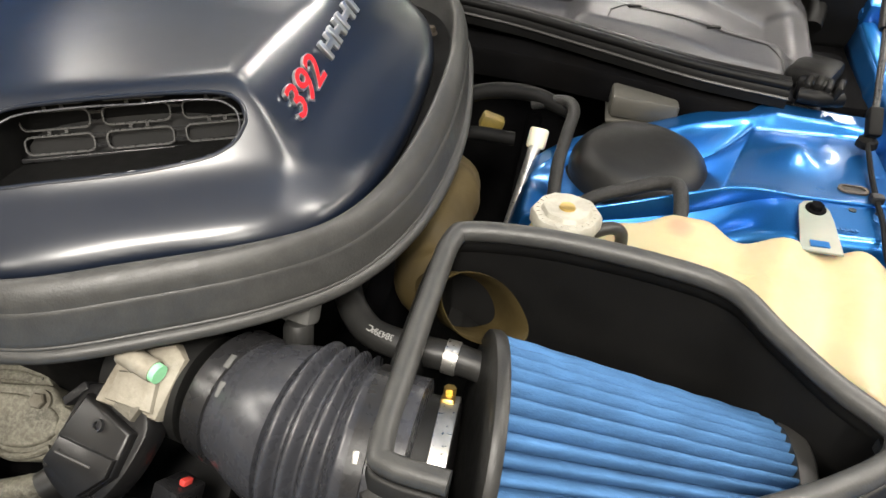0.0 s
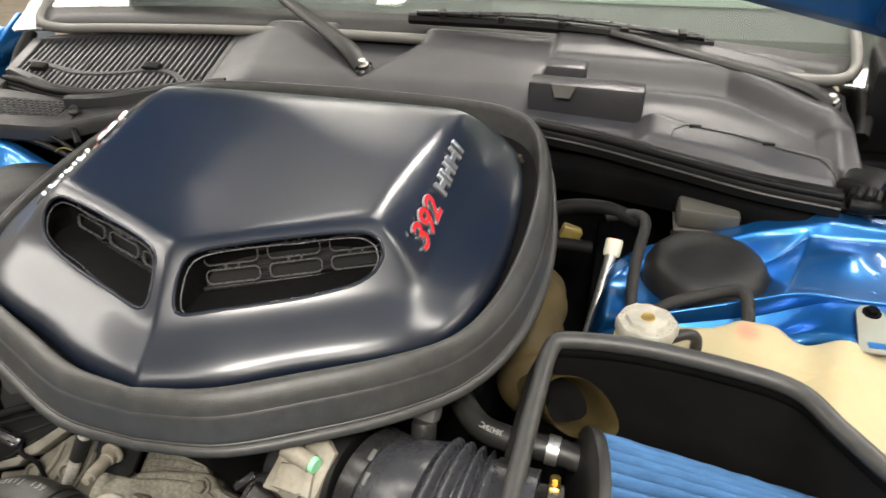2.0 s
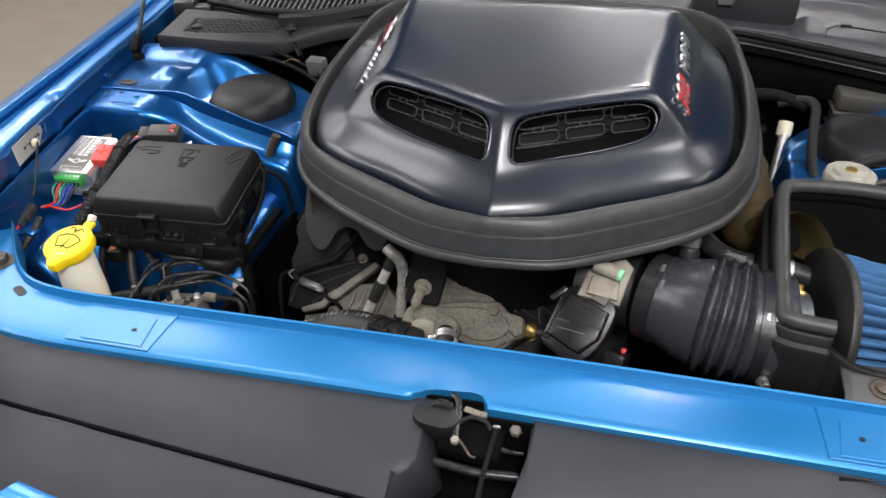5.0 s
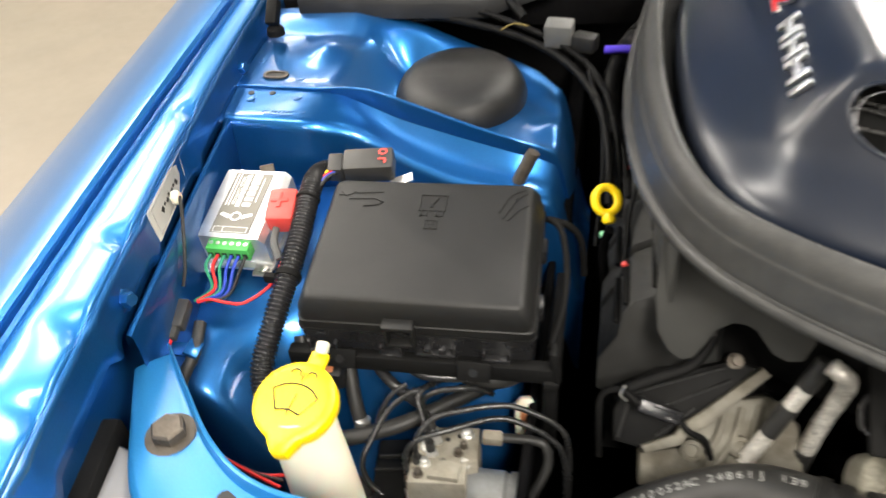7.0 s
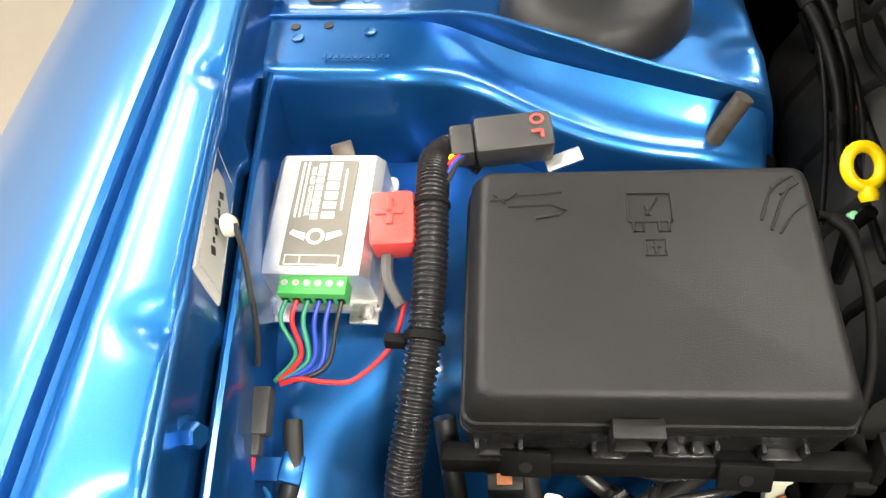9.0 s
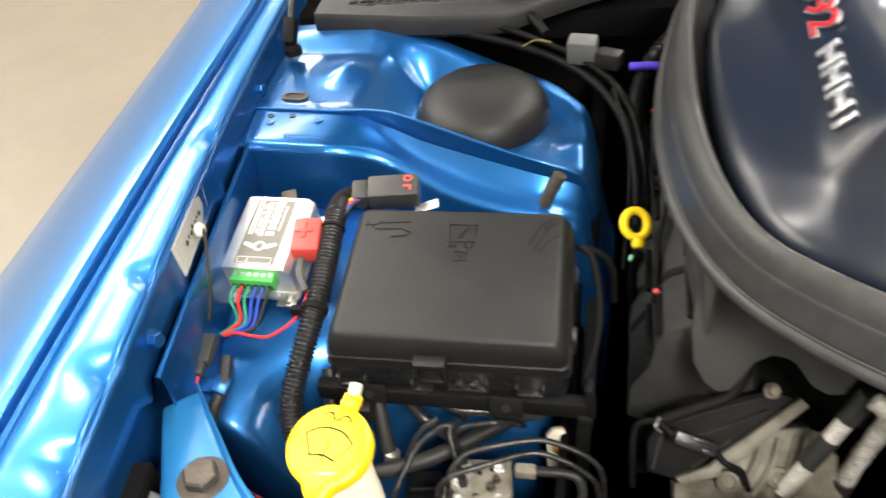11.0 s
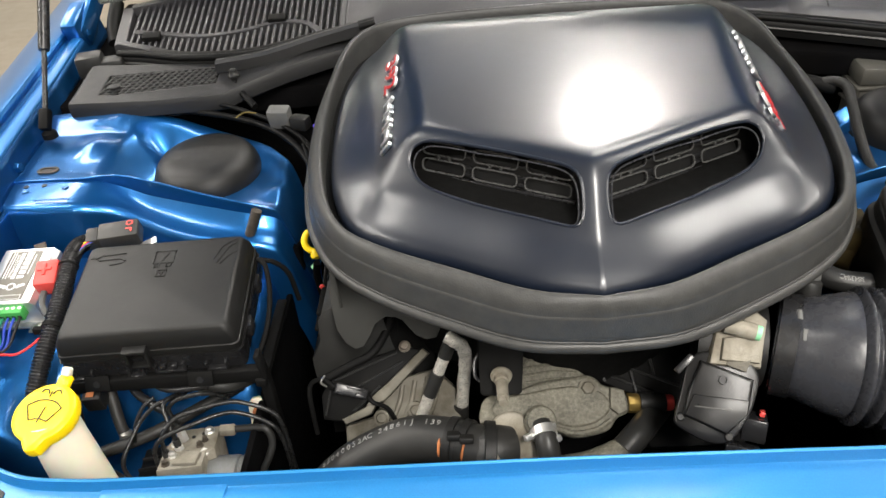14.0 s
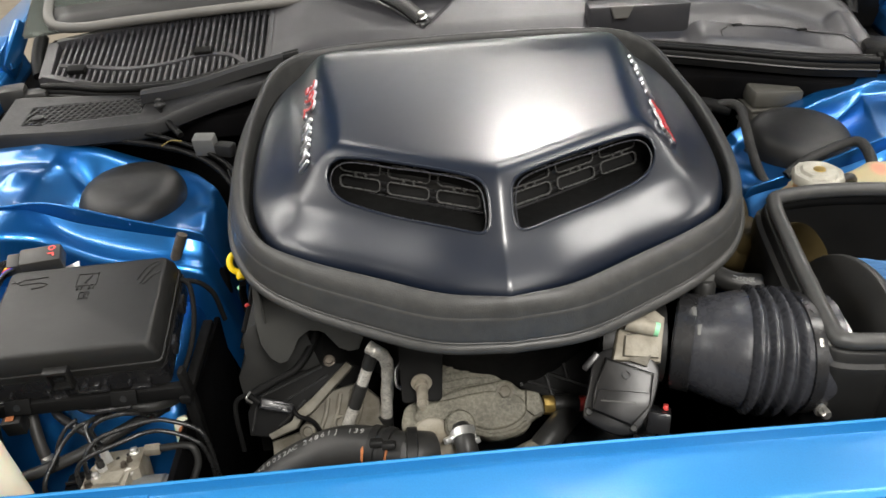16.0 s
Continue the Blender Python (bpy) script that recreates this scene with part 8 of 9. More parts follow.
cb2 = part("body", bm, M_ALU, cg)
for k in range(4):
    bm = B()
    tube(bm, [BP @ V((0.004 + 0.014 * k, -0.010 + 0.004 * k, -0.014)), BP @ V((0.000 + 0.013 * k, -0.030, -0.012)), BP @ V((-0.012 + 0.013 * k, -0.055, -0.014))], 0.003, 8, 4)
    part("cast_rib", bm, M_ALU, cb2)
for u, v in ((-0.020, -0.045), (0.018, -0.038)):
    bm = B()
    lathe(bm, [(0.010, -0.006), (0.009, 0.004), (0.006, 0.005), (0.005, 0.002), (0, 0.002)], BP @ V((u, v, -0.012)), (0, -0.7, 0.71), 18)
    part("boss", bm, M_ALU, cb2)
bm = B()
prism(bm, [(-0.086, -0.018), (-0.076, 0.002), (-0.038, 0.017), (0.008, 0.033), (0.028, 0.028), (0.010, 0.008), (-0.014, -0.012), (-0.034, -0.026), (-0.040, -0.034), (-0.060, -0.048), (-0.084, -0.044)], -0.03, -0.004, BP, 0.004, 2)
cvr = part("cover", bm, M_PLASTIC_DULL, cg, "dull black cover with moulded ribs")
for p, q in (((-0.070, -0.002), (0.000, 0.026)), ((-0.060, -0.018), (0.006, 0.016)), ((-0.074, -0.012), (-0.080, -0.040)), ((-0.050, -0.036), (-0.020, -0.010))):
    bm = B()
    tube(bm, [BP @ V((*p, -0.003)), BP @ V((*q, -0.003))], 0.0016, 6, 1)
    part("cover_rib", bm, M_PLASTIC, cvr)
bm = B()
lathe(bm, [(0.0068, -0.012), (0.0068, 0.001), (0.0045, 0.0015), (0.0042, 0.006), (0, 0.006)], (-0.191, 0.364, 0.834), (0.1, -0.6, 0.8), 12)
part("bolt", bm, M_BOLT, cg)
pl = thing("sensor_plug", (-0.25, 0.355, 0.78), "black wiring plug on a thin cable", "connector")
PM = frame_at(BP @ V((-0.050, -0.0135, 0.008)), (0.93, 0.0, -0.36), (0, -0.7, 0.71))
bm = B()
box(bm, PM @ V((0, 0, 0)), (0.036, 0.012, 0.012), PM.to_3x3().to_4x4(), 0.002)
box(bm, PM @ V((0.004, 0.004, 0.007)), (0.020, 0.003, 0.003), PM.to_3x3().to_4x4(), 0.0006)
box(bm, PM @ V((0.010, -0.003, 0.007)), (0.010, 0.004, 0.003), PM.to_3x3().to_4x4(), 0.0006)
part("body", bm, M_PLASTIC_GLOSS, pl)
bm = B()
tube(bm, [PM @ V((-0.018, 0, 0)), BP @ V((-0.080, 0.000, 0.010)), BP @ V((-0.094, -0.004, 0.006)), BP @ V((-0.097, -0.020, 0.0)), BP @ V((-0.094, -0.06, -0.02))], 0.0028, 8, 8)
tube(bm, [PM @ V((0.018, 0, 0)), BP @ V((-0.026, -0.027, 0.008)), BP @ V((-0.012, -0.034, 0.0)), BP @ V((-0.004, -0.050, -0.012))], 0.0026, 8, 6)
part("cable", bm, M_PLASTIC_DULL, pl)
bm = B()
tube(bm, [BP @ V((-0.075, 0.002, 0.008)), BP @ V((-0.050, 0.014, 0.008)), BP @ V((-0.026, 0.026, 0.006)), BP @ V((-0.010, 0.050, 0.0)), BP @ V((-0.004, 0.075, -0.01))], 0.0048, 12, 8)
part("loom_sleeve", bm, M_PLASTIC_DULL, pl)
bm = B()
tube(bm, [BP @ V((-0.078, 0.004, 0.012)), BP @ V((-0.081, -0.003, 0.016)), BP @ V((-0.076, -0.008, 0.012))], 0.0012, 6, 6)
part("steel_ring", bm, M_STEEL, pl)
# arched plastic cover edge below the seal
AP = frame_at((-0.19, 0.345, 0.888), (1, -0.10, 0), (0, -0.9, 0.44))
bm = B()
edge = [(-0.075, 0.09), (-0.073, 0.018), (-0.068, -0.010), (-0.058, -0.025), (-0.048, -0.031), (-0.039, -0.028), (-0.032, -0.016), (-0.026, -0.003), (-0.014, 0.0055), (-0.004, 0.0050), (0.003, 0.002), (0.010, -0.006), (0.017, -0.014), (0.028, -0.0185), (0.039, -0.016), (0.044, -0.003), (0.047, 0.012), (0.050, 0.09)]
prism(bm, edge, -0.004, 0.0, AP, 0.0012, 2)
ec = thing("engine_cover", (-0.2, 0.38, 0.9), "dull dark plastic engine cover with an arched edge", "engine cover")
part("front_edge", bm, M_SHROUD, ec)
bm = B()
loft(bm, [[V((x, y, z)) for x, y in ((-0.262, 0.47), (-0.262, 0.425), (-0.258, 0.385), (-0.252, 0.357))] for z in (0.975, 0.90, 0.860)], False, False)
part("side_wall", bm, M_SHROUD, ec).modifiers.new("thick", "SOLIDIFY").thickness = 0.003
mf = thing("intake_manifold", (0.04, 0.34, 0.84), "dark ribbed plastic intake manifold front", "intake manifold")
bm = B()
prism(bm, [(-0.034, 0.075), (-0.030, 0.046), (-0.004, 0.020), (0.006, 0.015), (0.048, -0.004), (0.060, -0.020), (0.062, -0.060), (0.16, -0.060), (0.16, 0.075)], -0.08, -0.030, TP, 0.004, 2)
mb = part("body", bm, M_PLASTIC_DULL, mf)
for p, q in (((-0.010, 0.034), (0.090, -0.012)), ((0.000, 0.044), (0.105, 0.000)), ((0.020, 0.030), (0.022, 0.010)), ((0.050, 0.020), (0.054, -0.004)), ((0.070, 0.040), (0.074, 0.012))):
    bm = B()
    tube(bm, [TP @ V((*p, -0.029)), TP @ V((*q, -0.029))], 0.0022, 6, 1)
    part("rib", bm, M_PLASTIC, mb)
bm = B()
prism(bm, [(-0.022, 0.052), (-0.004, 0.046), (0.002, 0.020), (-0.006, 0.018)], -0.032, -0.024, TP, 0.001, 2)
part("bracket", bm, M_PLASTIC_DULL, mf)
bm = B()
lathe(bm, [(0.0035, 0), (0.003, 0.002), (0, 0.002)], TP @ V((-0.013, 0.036, -0.024)), tz, 12)
part("bolt", bm, M_STEEL, mf)
# throttle body with its electric drive
tbd = thing("throttle_valve", (0.13, 0.25, 0.86), "alloy throttle valve with black electric drive housing", "throttle")
AX = V((0.93, -0.22, 0.0)).normalized()
bm = B()
lathe(bm, [(0.043, -0.060), (0.043, -0.03), (0.040, -0.024), (0.040, 0.0)], (0.158, 0.276, 0.900), AX, 40)
part("bore_ring", bm, M_PLASTIC, tbd, "dark throttle bore ring")
bm = B()
GP = frame_at((0.133, 0.25, 0.940), (1, -0.1, -0.1), (-0.1, -0.65, 0.75))
prism(bm, [(-0.033, -0.03), (-0.028, -0.001), (-0.018, 0.010), (0.007, 0.022), (0.018, 0.014), (0.013, -0.03)], -0.05, -0.006, GP, 0.004, 2)
prism(bm, [(-0.024, -0.026), (-0.022, -0.006), (0.006, 0.0), (0.010, -0.026)], -0.02, -0.001, GP, 0.003, 2)
part("casting", bm, M_ALU_PALE, tbd, "dirty pale cast alloy body")
bm = B()
tube(bm, [GP @ V((-0.022, 0.006, 0.0)), GP @ V((0.004, 0.001, 0.002))], 0.0078, 16, 1)
part("boss", bm, M_ALU_PALE, tbd)
bm = B()
tube(bm, [GP @ V((0.004, 0.001, 0.002)), GP @ V((0.0085, 0.0, 0.0025))], 0.0068, 16, 1)
part("green_dot", bm, M_GREEN_PALE, tbd, "pale green paint mark")
DM = frame_at((0.104, 0.221, 0.909), (1, -0.30, 0.0), (-0.25, -0.65, 0.72)) @ Matrix.Scale(1.03, 4)
bm = B()
prism(bm, spline_xy([(-0.029, 0.013), (-0.021, 0.0235), (-0.001, 0.028), (0.019, 0.025), (0.0305, 0.012), (0.0305, -0.004), (0.026, -0.025), (0.0145, -0.047), (-0.004, -0.052), (-0.030, -0.043), (-0.034, -0.034), (-0.0315, -0.013)], 3), -0.030, -0.008, DM, 0.003, 2)
part("rim_plate", bm, M_DRIVE, tbd, "black outer plate of the drive")
bm = B()
prism(bm, [(-0.018, 0.017), (0.026, 0.007), (0.0245, -0.022), (0.0095, -0.0425), (-0.028, -0.032), (-0.0255, -0.010)], -0.012, 0.0, DM, 0.003, 3)
part("drive_housing", bm, M_DRIVE, tbd, "black plastic drive housing")
bm = B()
prism(bm, [(-0.021, -0.013), (0.024, -0.011), (0.0235, -0.023), (0.009, -0.041), (-0.026, -0.031)], -0.002, 0.0035, DM, 0.0015, 2)
rp = part("raised_panel", bm, M_DRIVE, tbd)
bm = B()
box(bm, DM @ V((-0.004, -0.022, 0.0037)), (0.030, 0.0014, 0.0012), DM.to_3x3().to_4x4() @ pose(0, 0, 0, 0, 0, 3), 0.0003)
part("panel_rib", bm, M_TAB, rp)
for u, v in ((-0.029, -0.034), (0.012, -0.044)):
    bm = B()
    lathe(bm, [(0.004, -0.010), (0.004, 0.001), (0.0028, 0.002), (0, 0.002)], DM @ V((u, v, -0.007)), DM.to_3x3() @ V((0, 0, 1)), 10)
    part("screw", bm, M_PIPE, tbd)
bm = B()
lathe(bm, [(0.0042, -0.001), (0.0042, 0.003), (0.0026, 0.003), (0.0026, 0.0005), (0, 0.0005)], DM @ V((0.002, 0.003, 0.0)), DM.to_3x3() @ V((0, 0, 1)), 20)
part("test_port", bm, M_PLASTIC_GLOSS, tbd)
bm = B()
prism(bm, [(0.004, 0.026), (0.023, 0.0245), (0.0195, 0.0125), (0.003, 0.016)], -0.016, -0.003, DM, 0.001, 2)
part("steel_clip", bm, M_ALU, tbd)
bm = B()
box(bm, DM @ V((-0.031, 0.012, -0.012)), (0.006, 0.020, 0.012), DM.to_3x3().to_4x4() @ pose(0, 0, 0, 0, 0, -35), 0.001)
part("side_clip", bm, M_PLASTIC_GLOSS, tbd)
cn = thing("throttle_plug", (0.145, 0.215, 0.83), "black throttle wiring plug with red lock tab", "connector")
bm = B()
box(bm, (0.146, 0.228, 0.840), (0.022, 0.030, 0.022), pose(0, 0, 0, -30, 0, -20), 0.002)
box(bm, (0.133, 0.213, 0.826), (0.030, 0.016, 0.010), pose(0, 0, 0, -30, 0, -20), 0.002)
part("body", bm, M_PLASTIC_GLOSS, cn)
bm = B()
box(bm, (0.153, 0.232, 0.853), (0.005, 0.009, 0.005), pose(0, 0, 0, -30, 0, -20), 0.001)
part("lock_tab", bm, M_REDPL, cn)

# rubber intake elbow with bellows
eb = thing("intake_bellows", (0.25, 0.25, 0.85), "black rubber air intake elbow with bellows", "intake hose")
path = spline([(0.172, 0.282, 0.895), (0.195, 0.272, 0.896), (0.222, 0.262, 0.897), (0.245, 0.257, 0.896), (0.270, 0.254, 0.894), (0.31, 0.252, 0.892)], 30)
seg = len(path) - 1


def bell(t):
    r = 0.0455 + 0.0135 * float(smoothstep(0.06, 0.50, t))
    if 0.46 < t < 0.80:
        r += 0.0046 * math.sin((t - 0.46) / 0.34 * 2 * math.pi * 3.5 - math.pi / 2) + 0.001
    if t > 0.80:
        r = 0.0575
    return r


bm = B()
tube(bm, path, bell, 56, 1)
part("hose", bm, M_RUBBER_SLEEK, eb, sharp=70)
for t, r, mt in ((0.09, 0.0495, M_PLASTIC_GLOSS), (0.87, 0.0600, M_PLASTIC_GLOSS)):
    i = int(t * seg)
    hw = 0.0055 if t > 0.5 else 0.0085
    bm = B()
    lathe(bm, [(r - 0.004, -hw - 0.0005), (r, -hw), (r, hw), (r - 0.004, hw + 0.0005)], path[i], path[i + 1] - path[i - 1], 56, False)
    cl = part("clamp_band", bm, mt, eb, "dark steel band clamp")
    if t > 0.5:
        bm = B()
        box(bm, path[i] + V((0.0, -0.66 * r, 0.752 * r)), (0.004, 0.008, 0.002), pose(0, 0, 0, 41, 0, 0), 0.0008)
        part("slot_mark", bm, M_STEEL, cl)
    else:
        for a in (0.55, 0.95, 1.35):
            bm = B()
            box(bm, path[i] + V((0.0, -r * math.cos(a), r * math.sin(a))), (0.0045, 0.011, 0.0016), pose(0, 0, 0, 90 - math.degrees(a), 0, -13), 0.0006)
            part("slot_mark", bm, M_GREY_PLASTIC, cl)
bm = B()
hexbolt(bm, (0.292, 0.222, 0.932), (0.1, -0.8, 0.5), 0.0052, 0.010)
part("clamp_bolt", bm, M_STEEL, eb)
bm = B()
hexbolt(bm, (0.290, 0.198, 0.868), (0.1, -0.9, 0.1), 0.0052, 0.010)
part("clamp_bolt", bm, M_STEEL, eb)
ts = thing("air_temperature_sensor", (0.21, 0.325, 0.93), "grey air temperature sensor plugged into the elbow", "sensor")
bm = B()
box(bm, (0.2105, 0.328, 0.944), (0.024, 0.018, 0.020), pose(0, 0, 0, -20, 0, -15), 0.003)
for k in range(4):
    box(bm, (0.203 + 0.005 * k, 0.326 - 0.001 * k, 0.956), (0.003, 0.016, 0.008), pose(0, 0, 0, -20, 0, -15))
part("plug", bm, M_GREY_PLASTIC, ts)
bm = B()
lathe(bm, [(0.011, -0.03), (0.011, 0.0), (0.009, 0.004), (0, 0.004)], (0.211, 0.318, 0.936), (0, 0.2, 1), 16)
part("grommet", bm, M_RUBBER, ts)

# ---------------------------------------------------------------- right side of the bay
def rim_z(y):
    return 0.943 + 0.2 * (y - 0.22)


ab2 = thing("air_box", (0.45, 0.3, 0.80), "open black plastic air box with rolled rubber rim", "air box")
RIM = [(0.511, 0.220), (0.556, 0.242), (0.592, 0.265), (0.603, 0.280), (0.601, 0.293), (0.571, 0.318), (0.540, 0.352), (0.512, 0.384), (0.462, 0.398), (0.384, 0.407), (0.322, 0.404), (0.308, 0.392), (0.303, 0.350), (0.298, 0.275), (0.296, 0.222), (0.303, 0.211), (0.340, 0.206)]
path = spline([(x, y, rim_z(y)) for x, y in RIM], 8)
bm = B()
tube(bm, path, 0.0080, 14, 1)
part("rubber_rim", bm, M_SEAL, ab2, "thick black rolled rubber edge trim")
bm = B()
lathe(bm, [(0.0048, -0.003), (0.0048, 0.0022), (0, 0.0022)], path[0], path[0] - path[1], 14)
part("rim_hole", bm, M_BLACK_PRINT_SHADE, ab2)
# walls: from the rim down to the floor, open along the front top
wall = path
bm = B()
rings = []
for p in wall:
    c = V((0.45, 0.30, 0))
    out = V((p.x - c.x, p.y - c.y, 0)).normalized() * (1.0 if p.y > 0.215 or p.x > 0.45 else 0.15)
    rings.append([p + V((0, 0, -0.004)), p + out * 0.004 + V((0, 0, -0.018)), p + out * 0.006 + V((0, 0, -0.020)), p + out * 0.005 + V((0, 0, -0.055)), V((p.x, p.y, 0.84)), V((p.x - out.x * 0.01, p.y - out.y * 0.01, 0.76))])
loft(bm, rings, False, False)
w = part("wall", bm, M_PLASTIC_DULL, ab2, "black plastic wall")
w.modifiers.new("thick", "SOLIDIFY").thickness = 0.003
# low front edge
low = spline([(0.340, 0.206, 0.915), (0.348, 0.200, 0.912), (0.365, 0.190, 0.909), (0.41, 0.185, 0.906), (0.46, 0.190, 0.906), (0.50, 0.203, 0.912), (0.511, 0.214, 0.930)], 8)
bm = B()
rings = [[p + V((0, 0.002, 0.0)), p + V((0, -0.003, 0)), p + V((0, -0.006, -0.008)), p + V((0, -0.010, -0.06)), p + V((0, -0.002, -0.15))] for p in low]
loft(bm, rings, False, False)
fw = part("front_wall", bm, M_PLASTIC, ab2, "low black front wall")
fw.modifiers.new("thick", "SOLIDIFY").thickness = 0.003
bm = B()
prism(bm, [(p.x, p.y) for p in path], 0.775, 0.780)
part("bottom", bm, M_PLASTIC_DULL, ab2)
bm = B()
rings = []
for x in np.linspace(0.350, 0.420, 10):
    rings.append([V((x, 0.196, 0.9085)), V((x, 0.180, 0.9080)), V((x, 0.160, 0.9055)), V((x, 0.149, 0.9000)), V((x, 0.146, 0.890))])
loft(bm, rings, False, False)
tb2 = part("mounting_tab", bm, M_TAB, ab2, "flat grey-black mounting tab")
tb2.modifiers.new("thick", "SOLIDIFY").thickness = 0.004
bm = B()
lathe(bm, [(0.0118, 0.0), (0.0118, 0.0012), (0.0105, 0.0016), (0.010, 0.0006), (0.0062, 0.0006), (0.0062, 0.003), (0.0035, 0.0035), (0, 0.0035)], (0.383, 0.168, 0.9065), (0, -0.15, 1), 24)
part("bolt", bm, M_BOLT, ab2, "dull bolt in a round washer")
bm = B()
loft(bm, [[p + V((0, -0.001, -0.012)), p + V((0, -0.006, -0.013)), p + V((0, -0.007, -0.022)), p + V((0, -0.001, -0.023))] for p in path[:34]])
part("moulded_rib", bm, M_PLASTIC, ab2)
# outer skin of the walls below the rolled rim, with a stepped ledge
for span3 in (path[:36], path[-50:]):
    bm = B()
    rings = []
    for i, p in enumerate(span3):
        d = span3[min(i + 1, len(span3) - 1)] - span3[max(i - 1, 0)]
        out = V((d.y, -d.x, 0)).normalized()
        rings.append([p + out * a + V((0, 0, b)) for a, b in ((0.006, -0.006), (0.0085, -0.009), (0.0105, -0.018), (0.0150, -0.021), (0.0165, -0.026), (0.0170, -0.060), (0.0150, -0.110), (0.010, -0.170))])
    loft(bm, rings, False, False)
    part("outer_skin", bm, M_PLASTIC, ab2).modifiers.new("thick", "SOLIDIFY").thickness = 0.0015
# left wall collar with the tube through it
bm = B()
lathe(bm, [(0.050, -0.004), (0.0520, -0.002), (0.0520, 0.030), (0.048, 0.034), (0.0, 0.034)], (0.300, 0.268, 0.868), (1, 0, -0.02), 48)
part("tube_stub", bm, M_PLASTIC, ab2)
bm = B()
lathe(bm, [(0.0520, -0.0065), (0.0537, -0.006), (0.0537, 0.006), (0.0520, 0.0065)], (0.326, 0.268, 0.867), (1, 0, -0.04), 56, False)
bandc = part("hose_clamp", bm, M_STEEL, ab2, "bright steel worm-drive clamp")
bm = B()
box(bm, (0.326, 0.292, 0.914), (0.010, 0.014, 0.007), pose(0, 0, 0, -28, 0, 0), 0.002)
lathe(bm, [(0.0045, 0), (0.0045, 0.005), (0, 0.005)], (0.326, 0.298, 0.915), (0, 0.3, 1), 6)
part("clamp_screw", bm, M_BRASS, bandc)

# cone filter
flt = thing("cone_filter", (0.46, 0.28, 0.80), "blue pleated cotton cone air filter", "air filter")
A0, A1 = V((0.346, 0.284, 0.876)), V((0.558, 0.309, 0.846))
ax = (A1 - A0).normalized()
q = V((0, 0, 1)).rotation_difference(ax).to_matrix()
ex = q @ V((1, 0, 0))
ey = q @ V((0, 1, 0))
bm = B()
pleats, per = 42, 12
rings = []
for i in range(15):
    t = i / 14
    R = 0.086 * (1 - t) + 0.061 * t
    c = A0.lerp(A1, t)
    ring = []
    for k in range(pleats * per):
        a = 2 * math.pi * k / (pleats * per)
        ph = k / per * 2 * math.pi
        wob = 0.30 * math.sin(3 * a + 2.1 * t) * t + 0.05 * math.sin(17 * a + 9 * t)
        rr2 = R - 0.0115 * (1 - abs(math.sin((ph + wob) / 2)) ** 0.72) + 0.0005 * math.sin(40 * t + 3 * a)
        ring.append(c + ex * (rr2 * math.cos(a)) + ey * (rr2 * math.sin(a)))
    rings.append(ring)
loft(bm, rings)
part("pleated_media", bm, M_FILTER, flt, "blue oiled cotton pleats", sharp=80)
bm = B()
lathe(bm, [(0.050, -0.002), (0.084, -0.002), (0.0870, -0.001), (0.0876, 0.001), (0.0876, 0.006), (0.0865, 0.008), (0.080, 0.0085)], A0, ax, 64)
part("base_flange", bm, M_RUBBER, flt, "black moulded rubber base")
bm = B()
lathe(bm, [(0.055, -0.006), (0.0625, -0.006), (0.0635, -0.002), (0.0635, 0.006), (0.061, 0.009), (0.0, 0.009)], A1, ax, 64)
part("end_cap", bm, M_RUBBER, flt, "black rubber end cap")

# brown air duct opening into the box
bd = thing("brown_duct", (0.30, 0.45, 0.85), "dusty brown plastic duct with an oval mouth", "duct")
bm = B()
dpath = spline([(0.276, 0.570, 0.915), (0.280, 0.530, 0.930), (0.282, 0.480, 0.925), (0.288, 0.440, 0.905), (0.312, 0.412, 0.900)], 8)
tube(bm, dpath, lambda t: 0.031 + 0.004 * t + 0.0018 * math.sin(26 * t), 28, 1)
part("duct_body", bm, M_BROWN, bd)
bm = B()
m = frame_at((0.340, 0.368, 0.934), (0.78, 0.18, -0.55), (0.30, -0.62, 0.52))
ov = [((0.039 + 0.004 * math.cos(2 * a + 0.6)) * math.cos(a), (0.025 - 0.003 * math.cos(a)) * math.sin(a)) for a in np.linspace(0, 2 * math.pi, 40, endpoint=False)]
loft(bm, [[m @ V((x * f, y * f, z)) for x, y in ov] for f, z in ((0.80, -0.075), (0.86, -0.045), (0.94, -0.014), (1.0, 0.0), (0.985, 0.002), (0.96, 0.001), (0.88, -0.016), (0.78, -0.055))], True, False)
part("mouth", bm, M_BROWN, bd, "flared oval brown mouth")
# black disc paints the shade deep in the mouth
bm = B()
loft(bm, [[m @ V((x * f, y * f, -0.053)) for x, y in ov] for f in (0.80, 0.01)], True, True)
part("throat", bm, M_BLACK_PRINT_SHADE, bd)
# breather hose
bh2 = thing("breather_hose", (0.27, 0.34, 0.86), "black breather hose with white part number", "hose")
HP = spline([(0.222, 0.400, 0.915), (0.236, 0.372, 0.912), (0.256, 0.352, 0.909), (0.285, 0.344, 0.908), (0.322, 0.342, 0.906), (0.352, 0.338, 0.902)], 10)
bm = B()
tube(bm, HP, 0.0118, 16, 1)
part("hose", bm, M_RUBBER, bh2)
txt = "38439AC"
for k, chn in enumerate(txt):
    i = 21 + k
    t = (HP[i + 1] - HP[i - 1]).normalized()
    out = V((0, -0.5, 0.87))
    out = (out - t * out.dot(t)).normalized()
    lettering("printed_digit", txt[len(txt) - 1 - k], 0.0072, frame_at(HP[i] + out * 0.0117, -t, out), M_GREY_PRINT, bh2, 0.0003)
